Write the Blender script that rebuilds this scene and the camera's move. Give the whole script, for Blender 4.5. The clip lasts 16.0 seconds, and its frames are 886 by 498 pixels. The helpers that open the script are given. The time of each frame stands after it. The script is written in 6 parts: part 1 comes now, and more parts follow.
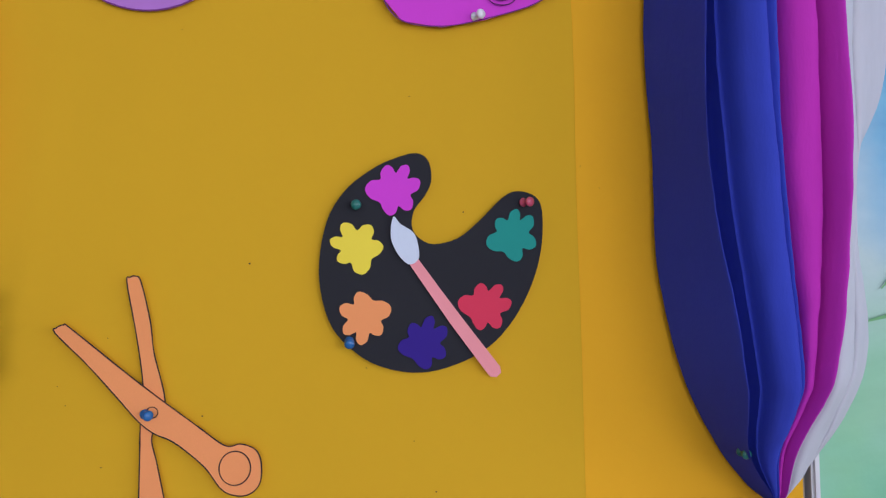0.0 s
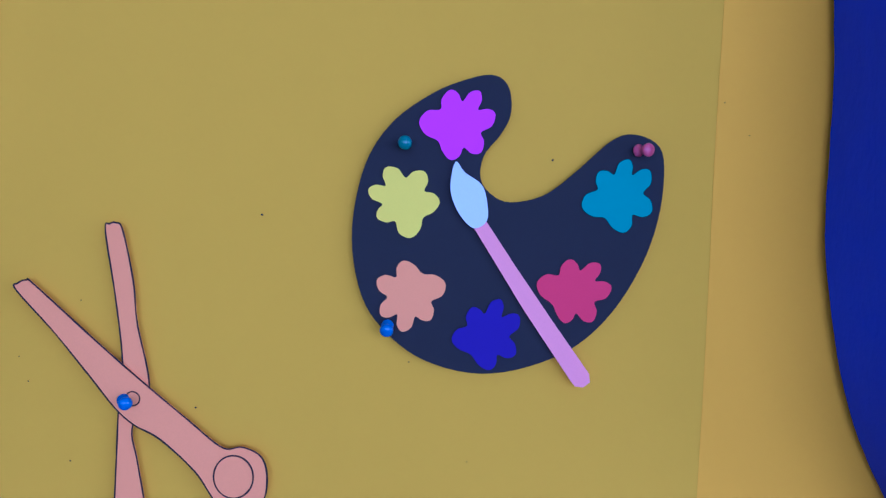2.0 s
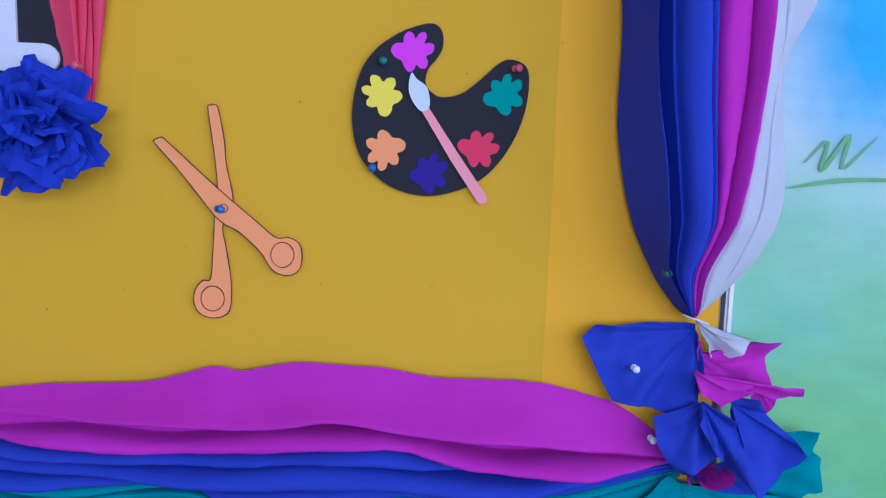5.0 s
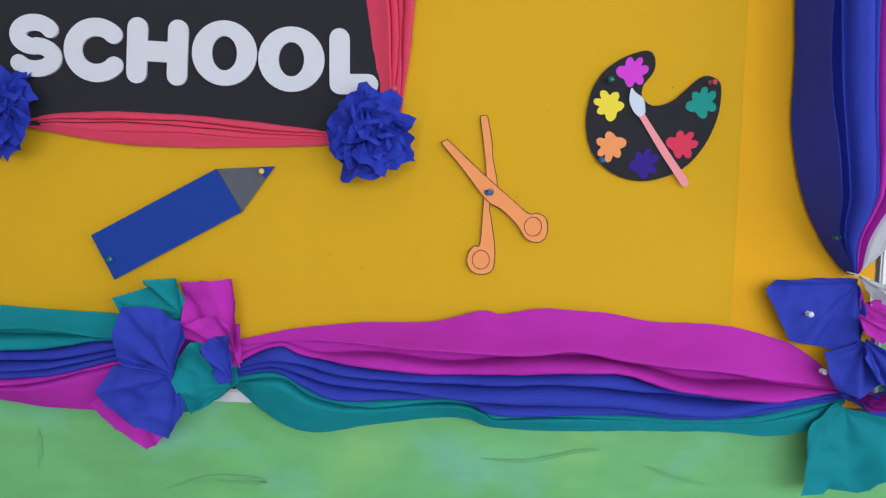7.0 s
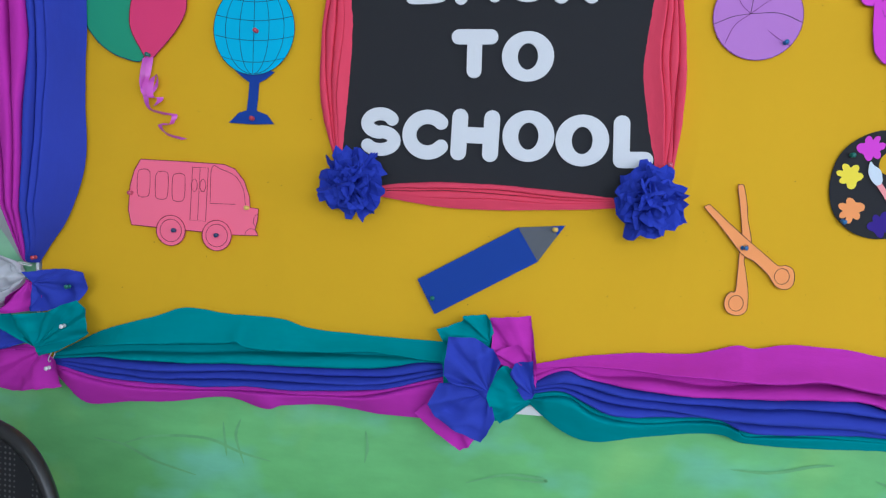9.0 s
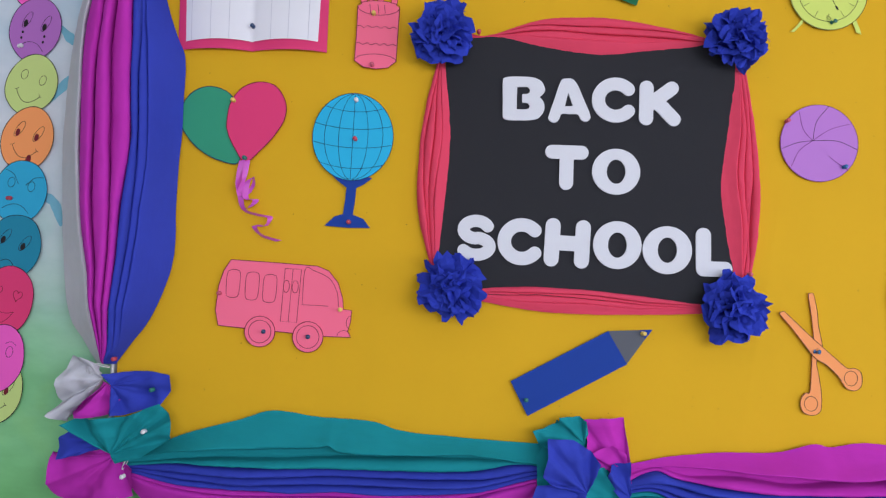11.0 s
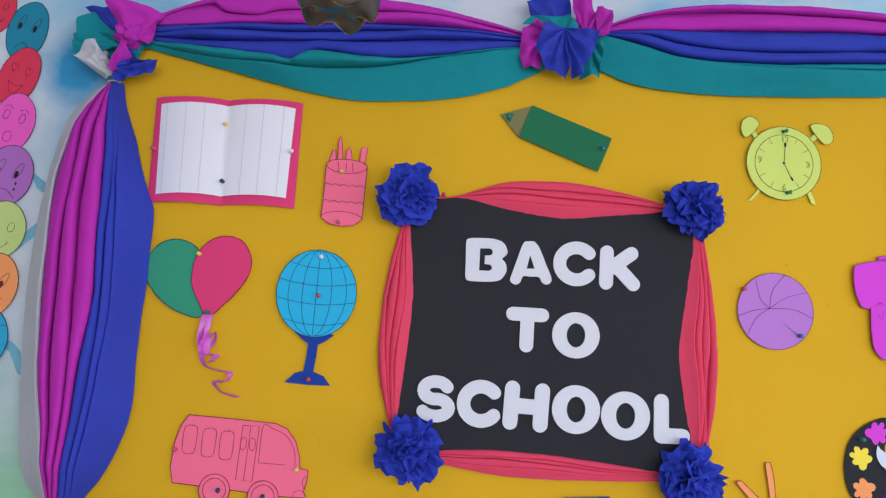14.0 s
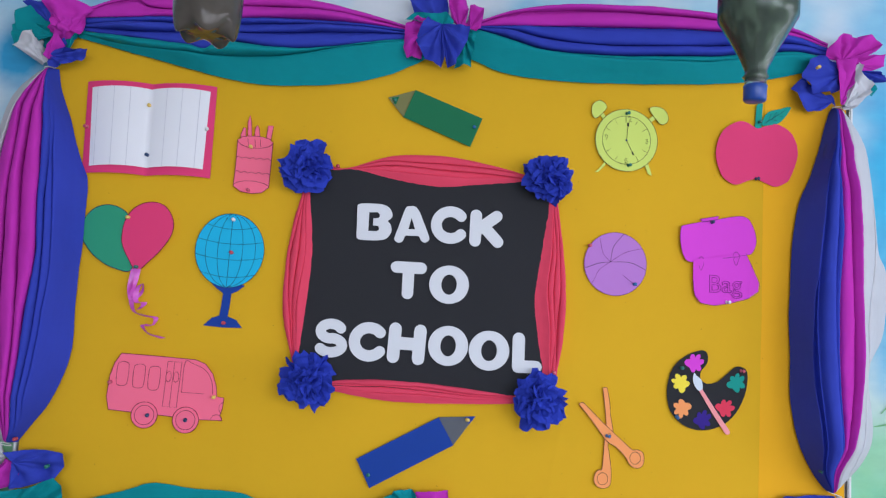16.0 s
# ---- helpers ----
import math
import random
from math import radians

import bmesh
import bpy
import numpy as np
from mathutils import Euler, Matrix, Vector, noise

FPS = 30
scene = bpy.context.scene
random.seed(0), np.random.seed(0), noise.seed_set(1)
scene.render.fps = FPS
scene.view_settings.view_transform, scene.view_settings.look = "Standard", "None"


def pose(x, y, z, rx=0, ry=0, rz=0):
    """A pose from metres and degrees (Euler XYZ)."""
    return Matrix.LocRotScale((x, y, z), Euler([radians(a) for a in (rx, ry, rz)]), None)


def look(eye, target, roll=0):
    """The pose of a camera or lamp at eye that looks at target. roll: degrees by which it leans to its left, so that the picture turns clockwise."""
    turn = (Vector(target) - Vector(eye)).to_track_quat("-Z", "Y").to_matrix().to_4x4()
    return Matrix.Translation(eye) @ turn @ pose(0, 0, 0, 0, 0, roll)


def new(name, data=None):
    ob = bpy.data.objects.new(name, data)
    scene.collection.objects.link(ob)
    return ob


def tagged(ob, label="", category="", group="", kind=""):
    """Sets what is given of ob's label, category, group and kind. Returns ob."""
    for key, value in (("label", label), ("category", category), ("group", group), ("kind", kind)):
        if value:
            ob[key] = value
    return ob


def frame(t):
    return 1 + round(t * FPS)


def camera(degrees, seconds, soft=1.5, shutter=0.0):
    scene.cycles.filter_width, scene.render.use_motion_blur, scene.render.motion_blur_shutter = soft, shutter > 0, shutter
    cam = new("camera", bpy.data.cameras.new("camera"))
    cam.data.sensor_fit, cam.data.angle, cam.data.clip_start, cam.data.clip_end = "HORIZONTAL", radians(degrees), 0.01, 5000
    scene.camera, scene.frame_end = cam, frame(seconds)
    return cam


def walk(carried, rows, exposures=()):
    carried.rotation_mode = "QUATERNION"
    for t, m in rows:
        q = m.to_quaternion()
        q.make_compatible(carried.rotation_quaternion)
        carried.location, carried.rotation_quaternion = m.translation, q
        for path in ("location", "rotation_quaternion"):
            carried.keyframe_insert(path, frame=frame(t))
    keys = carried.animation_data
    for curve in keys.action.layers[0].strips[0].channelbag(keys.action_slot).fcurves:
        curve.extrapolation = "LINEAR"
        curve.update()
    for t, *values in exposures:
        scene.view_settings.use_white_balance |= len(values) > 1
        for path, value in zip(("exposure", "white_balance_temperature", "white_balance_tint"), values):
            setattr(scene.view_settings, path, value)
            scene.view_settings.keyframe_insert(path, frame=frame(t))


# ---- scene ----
cam = camera(63.0, 16.0, 1.25)
# seconds, eye x, y, z, yaw, pitch, lean
ROWS = [
    (0.0, 0.1795, -0.6895, 1.3073, -8.07, 0.75, -0.53),
    (0.5, 0.1750, -0.6429, 1.2982, -5.90, -1.49, 0.66),
    (1.0, 0.1961, -0.5765, 1.2907, -2.90, -2.45, 1.22),
    (1.5, 0.2137, -0.5257, 1.3063, -1.85, -3.09, 2.20),
    (2.0, 0.2143, -0.5091, 1.3209, -1.03, -3.93, 2.73),
    (2.5, 0.1967, -0.5279, 1.3246, -0.17, -5.13, 3.75),
    (3.0, 0.1759, -0.5886, 1.3102, -0.48, -4.72, 4.00),
    (3.5, 0.1785, -0.6749, 1.3138, -0.53, -6.71, 2.78),
    (4.0, 0.1818, -0.7603, 1.2628, -6.17, -6.77, 3.92),
    (4.2, 0.1940, -0.7878, 1.2474, -7.73, -6.47, 3.30),
    (6.3, 0.1433, -1.0790, 1.1982, -1.32, -4.97, 3.39),
    (6.5, 0.1056, -1.1027, 1.1628, -2.11, -1.94, 3.39),
    (7.0, -0.0667, -1.1864, 1.1624, -0.19, -4.26, 2.48),
    (7.5, -0.2001, -1.2544, 1.2113, 0.72, -6.22, 2.88),
    (8.0, -0.2737, -1.3333, 1.2202, 3.38, -4.82, 4.79),
    (8.5, -0.3458, -1.4086, 1.2079, 5.99, -4.82, 2.80),
    (9.0, -0.4260, -1.4841, 1.2237, 6.24, -3.33, 2.58),
    (9.2, -0.4662, -1.4957, 1.2054, 5.42, -1.43, 2.61),
    (11.3, -0.8005, -1.5562, 1.2753, 0.17, 3.53, 3.23),
    (11.5, -0.7976, -1.5485, 1.3026, 0.75, 2.93, 3.91),
    (12.0, -0.8084, -1.5301, 1.3358, -0.38, 4.43, 4.32),
    (12.5, -0.8019, -1.5433, 1.3755, -0.19, 4.73, 4.35),
    (13.0, -0.7876, -1.5486, 1.4165, -1.03, 6.99, 4.67),
    (13.5, -0.7728, -1.5614, 1.4482, -0.20, 7.99, 4.57),
    (14.0, -0.7461, -1.5899, 1.4868, -0.33, 7.55, 4.60),
    (14.5, -0.7097, -1.6309, 1.4792, -2.04, 6.98, 4.40),
    (15.0, -0.6599, -1.6694, 1.4729, -4.70, 4.93, 3.86),
    (15.5, -0.5964, -1.7523, 1.4674, -4.10, 5.50, 4.39),
    (15.8, -0.5780, -1.8240, 1.4700, -4.51, 4.33, 4.30),
    (16.0, -0.5524, -1.8932, 1.4633, -2.92, 4.84, 4.17),
]
WB = [
    (0.0, -0.28, 6000, 28), (0.2, -0.24, 4900, 36), (0.45, -0.2, 4050, 47), (1.0, -0.2, 3900, 45), (2.0, -0.24, 3950, 43), (3.0, -0.26, 3850, 44), (3.6, -0.24, 3980, 46), (4.2, -0.2, 4300, 44),
    (5.6, -0.1, 5600, 24), (6.5, -0.08, 6700, 26), (7.3, 0.05, 5800, 13), (8.0, 0.05, 5400, 9), (9.2, 0.08, 5850, 13), (11.5, 0.1, 6200, 23), (15.0, 0.1, 6150, 21), (16.0, 0.06, 6000, 18),
]
walk(cam, [(t, pose(x, y, z, 0, 0, yaw) @ pose(0, 0, 0, 90 + pitch) @ pose(0, 0, 0, 0, 0, lean)) for t, x, y, z, yaw, pitch, lean in ROWS], WB)

# ---- daylight: sky outside; lamps added in unseen, assumed windows beside and behind the camera ----
world = bpy.data.worlds.new("world")
world.use_nodes = True
scene.world = world
wn = world.node_tree
sky = wn.nodes.new("ShaderNodeTexSky")
sky.sky_type, sky.sun_disc, sky.sun_elevation, sky.sun_rotation = "NISHITA", False, radians(45), radians(140)
wn.links.new(sky.outputs[0], wn.nodes["Background"].inputs[0])
wn.nodes["Background"].inputs[1].default_value = 0.1


def assumed_window_lamp(name, m, w, h, power):
    lamp = bpy.data.lights.new(name, "AREA")
    lamp.shape, lamp.size, lamp.size_y, lamp.energy = "RECTANGLE", w, h, power
    lamp.color = (0.93, 0.97, 1.0)
    ob = new(name, lamp)
    ob.matrix_world = m
    return ob


assumed_window_lamp("assumed_window_lamp_side", look((4.95, -2.2, 1.35), (0.0, -0.8, 1.4)), 2.9, 1.7, 66)
assumed_window_lamp("assumed_window_lamp_back", look((0.8, -3.95, 1.65), (0.1, 0, 1.5)), 4.9, 1.3, 97)

# ---- helpers ----
ORIGIN = {}


def thing(name, x, y, z, label, category, group=""):
    ob = new(name)
    ob.empty_display_size = 0.02
    ob.location = (x, y, z)
    ORIGIN[ob] = Vector((x, y, z))
    return tagged(ob, label, category, group)


def link_mesh(name, me, material, parent, label=""):
    ob = new(name, me)
    if material:
        me.materials.append(material)
    if parent:
        o = ORIGIN[parent]
        me.transform(Matrix.Translation(-o))
        ob.parent = parent
        ORIGIN[ob] = o
    if label:
        ob["label"] = label
    return ob


def part(name, bm, material, parent, label="", smooth=False):
    me = bpy.data.meshes.new(name)
    bmesh.ops.recalc_face_normals(bm, faces=bm.faces)
    bm.to_mesh(me)
    bm.free()
    if smooth:
        me.shade_smooth()
    return link_mesh(name, me, material, parent, label)


def grid_part(name, P, material, parent, label="", closed=False):
    """A smooth sheet from an array of points, rows by columns by 3."""
    nu, nv = P.shape[:2]
    faces = []
    for i in range(nu - 1):
        for j in range(nv if closed else nv - 1):
            k = (j + 1) % nv
            faces.append((i * nv + j, i * nv + k, (i + 1) * nv + k, (i + 1) * nv + j))
    me = bpy.data.meshes.new(name)
    me.from_pydata([tuple(p) for p in P.reshape(-1, 3)], [], faces)
    me.shade_smooth()
    return link_mesh(name, me, material, parent, label)


def smooth_line(pts, n, closed=False):
    """n points on a smooth line through pts."""
    p = np.array(pts, float)
    m = len(p)
    if closed:
        p = np.vstack([p[-2:], p, p[:3]])
        idx = np.linspace(2, 2 + m, n, endpoint=False)
    else:
        p = np.vstack([2 * p[0] - p[1], p, 2 * p[-1] - p[-2]])
        idx = np.linspace(1, m, n)
    k = np.clip(np.floor(idx).astype(int), 1, len(p) - 3)
    f = (idx - k)[:, None]
    a, b, c, d = p[k - 1], p[k], p[k + 1], p[k + 2]
    return 0.5 * (2 * b + (c - a) * f + (2 * a - 5 * b + 4 * c - d) * f ** 2 + (3 * b - a - 3 * c + d) * f ** 3)


def cut_paper(name, pts, y, material, parent, label="", smooth=60, thick=0.0012, curl=0.0):
    """A flat cut-out in the plane of the board; y is its back. smooth: points along a smooth outline, 0 for straight edges."""
    out = smooth_line(pts, smooth, True) if smooth else np.array(pts, float)
    c = out.mean(0)
    r = np.abs(out - c).max()
    bm = bmesh.new()
    back = [bm.verts.new((q[0], y, q[1])) for q in out]
    front = [bm.verts.new((q[0], y - thick, q[1])) for q in out]
    bm.faces.new(back)
    bm.faces.new(front[::-1])
    n = len(out)
    for i in range(n):
        bm.faces.new((back[i], front[i], front[(i + 1) % n], back[(i + 1) % n]))
    if curl:
        bmesh.ops.triangulate(bm, faces=[f for f in bm.faces if len(f.verts) > 3], ngon_method="EAR_CLIP")
        for q in bm.verts:
            q.co.y -= curl * (math.hypot(q.co.x - c[0], q.co.z - c[1]) / r) ** 2
    return part(name, bm, material, parent, label)


def ink(name, pts, y, material, parent, width=0.0016, smooth=0, closed=False, label="", taper=False):
    """A drawn line as a thin raised ribbon at the depth y."""
    p = smooth_line(pts, smooth, closed) if smooth else np.array(pts, float)
    if closed:
        p = np.vstack([p, p[:1]])
    d = np.gradient(p, axis=0)
    d /= np.maximum(np.linalg.norm(d, axis=1)[:, None], 1e-9)
    nrm = np.stack([-d[:, 1], d[:, 0]], 1)
    bm = bmesh.new()
    rows = []
    for i, (q, m) in enumerate(zip(p, nrm)):
        w = 0.5 * width * (1.0 if not taper else math.sin(math.pi * (i + 0.6) / (len(p) + 0.2)) ** 0.6) * (0.85 + 0.3 * noise.noise((q[0] * 60, q[1] * 60, 3)))
        a, b = q + m * w, q - m * w
        rows.append((bm.verts.new((a[0], y, a[1])), bm.verts.new((b[0], y, b[1]))))
    for (a, b), (c, d2) in zip(rows, rows[1:]):
        bm.faces.new((a, b, d2, c))
    return part(name, bm, material, parent, label)


def circle(cx, cz, rx, rz=None, a0=0, a1=360, n=48, turn=0):
    rz = rz or rx
    n_end = a1 - a0 < 360
    t = np.radians(np.linspace(a0, a1, n, endpoint=n_end))
    x, z = rx * np.cos(t), rz * np.sin(t)
    c, s = math.cos(radians(turn)), math.sin(radians(turn))
    return np.stack([cx + c * x - s * z, cz + s * x + c * z], 1)


def lathe(profile, n=20):
    """A turned surface from (radius, height) pairs, round z."""
    bm = bmesh.new()
    rings = []
    for r, h in profile:
        if r < 1e-6:
            rings.append([bm.verts.new((0, 0, h))])
        else:
            rings.append([bm.verts.new((r * math.cos(2 * math.pi * k / n), r * math.sin(2 * math.pi * k / n), h)) for k in range(n)])
    for a, b in zip(rings, rings[1:]):
        for k in range(n):
            q = [a[k % len(a)], a[(k + 1) % len(a)], b[(k + 1) % len(b)], b[k % len(b)]]
            f = []
            for v in q:
                if v not in f:
                    f.append(v)
            if len(f) > 2:
                bm.faces.new(f)
    return bm


def box(bm, x0, x1, y0, y1, z0, z1, bevel=0.0):
    m = Matrix.LocRotScale(((x0 + x1) / 2, (y0 + y1) / 2, (z0 + z1) / 2), None, (x1 - x0, y1 - y0, z1 - z0))
    g = bmesh.ops.create_cube(bm, size=1, matrix=m)
    if bevel:
        bmesh.ops.bevel(bm, geom=list({e for v in g["verts"] for e in v.link_edges}), offset=bevel, segments=2, affect="EDGES")
    return bm


# ---- materials ----
def nodes_of(name, rough=0.8, metal=0.0, specular=0.3):
    m = bpy.data.materials.new(name)
    m.use_nodes = True
    nt = m.node_tree
    b = nt.nodes["Principled BSDF"]
    b.inputs["Roughness"].default_value = rough
    b.inputs["Metallic"].default_value = metal
    b.inputs["Specular IOR Level"].default_value = specular
    return m, nt, b


def coords(nt, scale=(1, 1, 1)):
    tc = nt.nodes.new("ShaderNodeTexCoord")
    mp = nt.nodes.new("ShaderNodeMapping")
    mp.inputs["Scale"].default_value = scale
    nt.links.new(tc.outputs["Object"], mp.inputs[0])
    return mp.outputs[0]


def noise_node(nt, vec, scale, detail=4, rough=0.55):
    n = nt.nodes.new("ShaderNodeTexNoise")
    n.inputs["Scale"].default_value, n.inputs["Detail"].default_value, n.inputs["Roughness"].default_value = scale, detail, rough
    nt.links.new(vec, n.inputs["Vector"])
    return n.outputs["Fac"]


def mix_col(nt, fac, a, b):
    n = nt.nodes.new("ShaderNodeMix")
    n.data_type = "RGBA"
    if isinstance(fac, float):
        n.inputs[0].default_value = fac
    else:
        nt.links.new(fac, n.inputs[0])
    for k, v in ((6, a), (7, b)):
        if isinstance(v, tuple):
            n.inputs[k].default_value = (*v, 1)
        else:
            nt.links.new(v, n.inputs[k])
    return n.outputs[2]


def ramp(nt, fac, stops):
    n = nt.nodes.new("ShaderNodeValToRGB")
    e = n.color_ramp.elements
    e[0].position, e[0].color = stops[0][0], (*stops[0][1], 1)
    e[1].position, e[1].color = stops[-1][0], (*stops[-1][1], 1)
    for p, c in stops[1:-1]:
        q = e.new(p)
        q.color = (*c, 1)
    nt.links.new(fac, n.inputs[0])
    return n.outputs[0]


def bump(nt, bsdf, height, strength, distance):
    n = nt.nodes.new("ShaderNodeBump")
    n.inputs["Strength"].default_value, n.inputs["Distance"].default_value = strength, distance
    nt.links.new(height, n.inputs["Height"])
    nt.links.new(n.outputs[0], bsdf.inputs["Normal"])


def dim(c, k):
    return tuple(min(1, v * k) for v in c)


def paper(name, col, var=0.1, rough=0.75, grain=900, relief=0.0003):
    """Coloured card: broad unevenness, fine fibre."""
    m, nt, b = nodes_of(name, rough)
    v = coords(nt)
    broad, fine = noise_node(nt, v, 7, 3), noise_node(nt, v, grain, 2)
    c = mix_col(nt, broad, dim(col, 1 - var), dim(col, 1 + var))
    c = mix_col(nt, fine, c, dim(col, 1.08))
    nt.links.new(c, b.inputs["Base Color"])
    bump(nt, b, fine, 0.25, relief)
    return m


def crepe(name, col, stretch=(1, 1, 1), var=0.16, rough=0.82):
    """Thin crinkled crepe paper with creases along the folds."""
    m, nt, b = nodes_of(name, rough, specular=0.12)
    v = coords(nt, stretch)
    plain = coords(nt)
    crease, fine, broad = noise_node(nt, v, 60, 5, 0.6), noise_node(nt, v, 420, 2), noise_node(nt, plain, 9, 3)
    c = mix_col(nt, broad, dim(col, 1 - var), dim(col, 1 + var))
    c = mix_col(nt, crease, c, dim(col, 1.12))
    nt.links.new(c, b.inputs["Base Color"])
    s = nt.nodes.new("ShaderNodeMath")
    s.operation = "MULTIPLY_ADD"
    nt.links.new(fine, s.inputs[0])
    s.inputs[1].default_value = 0.3
    nt.links.new(crease, s.inputs[2])
    bump(nt, b, s.outputs[0], 0.3, 0.0022)
    return m


YELLOW, BLUE, MAGENTA, TEAL, WHITE_C, CORAL = (0.70, 0.402, 0.010), (0.034, 0.054, 0.40), (0.47, 0.031, 0.39), (0.005, 0.235, 0.265), (0.49, 0.50, 0.54), (0.70, 0.062, 0.12)
ALONG, UPRIGHT = (0.35, 1, 1.3), (1.3, 1, 0.35)
m_blue, m_magenta, m_teal = crepe("blue_crepe", BLUE, ALONG), crepe("magenta_crepe", MAGENTA, ALONG), crepe("teal_crepe", TEAL, ALONG)
m_blue_up, m_magenta_up, m_white_up = crepe("blue_crepe_upright", BLUE, UPRIGHT), crepe("magenta_crepe_upright", MAGENTA, UPRIGHT), crepe("white_crepe_upright", WHITE_C, UPRIGHT)
m_white = crepe("white_crepe", WHITE_C)
m_coral, m_coral_up = crepe("coral_crepe", CORAL, ALONG), crepe("coral_crepe_upright", CORAL, UPRIGHT)
m_petal = crepe("petal_crepe", (0.028, 0.05, 0.43))
m_black = paper("black_card", (0.020, 0.021, 0.026), 0.12, 0.85)
m_letter = paper("white_foam", (0.66, 0.68, 0.73), 0.03, 0.8, 500)
m_pink = paper("pink_card", (0.93, 0.16, 0.27), 0.05)
m_rose = paper("rose_card", (0.72, 0.045, 0.17), 0.06)
m_greenb = paper("sea_green_card", (0.025, 0.30, 0.17), 0.06)
m_peach = paper("peach_card", (0.90, 0.33, 0.11), 0.05)
m_cyan = paper("cyan_card", (0.012, 0.44, 0.72), 0.05)
m_navy = paper("royal_blue_card", (0.006, 0.045, 0.30), 0.06)
m_greenp = paper("green_card", (0.006, 0.145, 0.06), 0.06)
m_grey = paper("pencil_tip_grey", (0.10, 0.11, 0.13), 0.25)
m_olive = paper("pencil_tip_olive", (0.19, 0.19, 0.07), 0.3)
m_lime = paper("lime_card", (0.60, 0.72, 0.15), 0.05)
m_violet = paper("violet_card", (0.46, 0.19, 0.58), 0.05)
m_bag = paper("magenta_card", (0.66, 0.055, 0.62), 0.05)
m_lemon = paper("lemon_card", (0.86, 0.70, 0.05), 0.04)
m_indigo = paper("indigo_card", (0.032, 0.010, 0.23), 0.06)
m_red = paper("red_card", (0.70, 0.04, 0.09), 0.05)
m_tealc = paper("teal_card", (0.005, 0.29, 0.24), 0.06)
m_sheet = paper("white_sheet", (0.78, 0.79, 0.84), 0.03)
m_lightpink = paper("light_pink_card", (0.88, 0.32, 0.34), 0.05)
m_paleblue = paper("pale_blue_card", (0.62, 0.70, 0.80), 0.05)
m_bluelight = paper("sky_card", (0.02, 0.38, 0.62), 0.05)
m_hotpink, m_mauve, m_palelime, m_bluegreen = paper("bright_pink_card", (0.85, 0.11, 0.52), 0.05), paper("mauve_card", (0.42, 0.15, 0.50), 0.05), paper("pale_lime_card", (0.52, 0.66, 0.22), 0.05), paper("blue_green_card", (0.008, 0.23, 0.36), 0.05)
m_ink = paper("black_marker", (0.012, 0.010, 0.012), 0.3, 0.6)
m_inkred = paper("dark_red_marker", (0.16, 0.01, 0.02), 0.3, 0.6)
m_inkblue = paper("navy_marker", (0.004, 0.03, 0.09), 0.3, 0.6)
m_inkviolet = paper("purple_marker", (0.14, 0.015, 0.16), 0.3, 0.6)
m_pencil = paper("grey_ruling", (0.60, 0.61, 0.68), 0.1)
m_ribbon, _nt, _b = nodes_of("curling_ribbon", 0.3, specular=0.6)
_nt.links.new(mix_col(_nt, noise_node(_nt, coords(_nt), 40), (0.55, 0.06, 0.48), (0.72, 0.14, 0.62)), _b.inputs["Base Color"])


def plain(name, col, rough=0.4, metal=0.0, var=0.08, scale=30, specular=0.5):
    m, nt, b = nodes_of(name, rough, metal, specular)
    nt.links.new(mix_col(nt, noise_node(nt, coords(nt), scale), dim(col, 1 - var), dim(col, 1 + var)), b.inputs["Base Color"])
    return m


PIN = {k: plain("pin_" + k, c, 0.28, specular=0.6) for k, c in dict(
    blue=(0.01, 0.13, 0.36), green=(0.01, 0.16, 0.13), red=(0.50, 0.05, 0.08), white=(0.75, 0.75, 0.78), yellow=(0.80, 0.55, 0.12), rose=(0.55, 0.08, 0.14), navy=(0.008, 0.04, 0.12)).items()}
m_steel = plain("pin_steel", (0.6, 0.6, 0.6), 0.25, 1.0)
m_string = plain("white_string", (0.7, 0.7, 0.7), 0.8)
m_alu = plain("aluminium", (0.72, 0.73, 0.74), 0.38, 0.3, 0.1)
m_plaster = plain("cream_plaster", (0.62, 0.61, 0.57), 0.9, 0, 0.06, 3)
m_floor = plain("grey_cement_floor", (0.32, 0.30, 0.28), 0.6, 0, 0.18, 4)
m_ceiling = plain("white_ceiling", (0.75, 0.75, 0.73), 0.9, 0, 0.04, 3)
m_board = plain("board_core", (0.35, 0.30, 0.22), 0.9)

# yellow backing paper: faint mottling, vertical creases
m_yellow, nt, b = nodes_of("yellow_backing_paper", 0.8, specular=0.18)
v = coords(nt)
vs = coords(nt, (9, 1, 0.5))
c = mix_col(nt, noise_node(nt, v, 2.2, 4), dim(YELLOW, 0.90), dim(YELLOW, 1.08))
c = mix_col(nt, noise_node(nt, vs, 1.2, 3), c, dim(YELLOW, 1.02))
nt.links.new(c, b.inputs["Base Color"])
h = nt.nodes.new("ShaderNodeMath")
h.operation = "MULTIPLY_ADD"
nt.links.new(noise_node(nt, v, 700, 2), h.inputs[0])
h.inputs[1].default_value = 0.05
nt.links.new(noise_node(nt, vs, 2.0, 5), h.inputs[2])
bump(nt, b, h.outputs[0], 0.15, 0.004)

m_yellow_strip = bpy.data.materials["yellow_backing_paper"].copy()
m_yellow_strip.name = "orange_yellow_backing_paper"
for nd in m_yellow_strip.node_tree.nodes:
    if nd.bl_idname == "ShaderNodeMix":
        for k in (6, 7):
            if not nd.inputs[k].is_linked:
                q = nd.inputs[k].default_value
                nd.inputs[k].default_value = (min(1, q[0] * 1.20), q[1] * 1.05, q[2], 1)

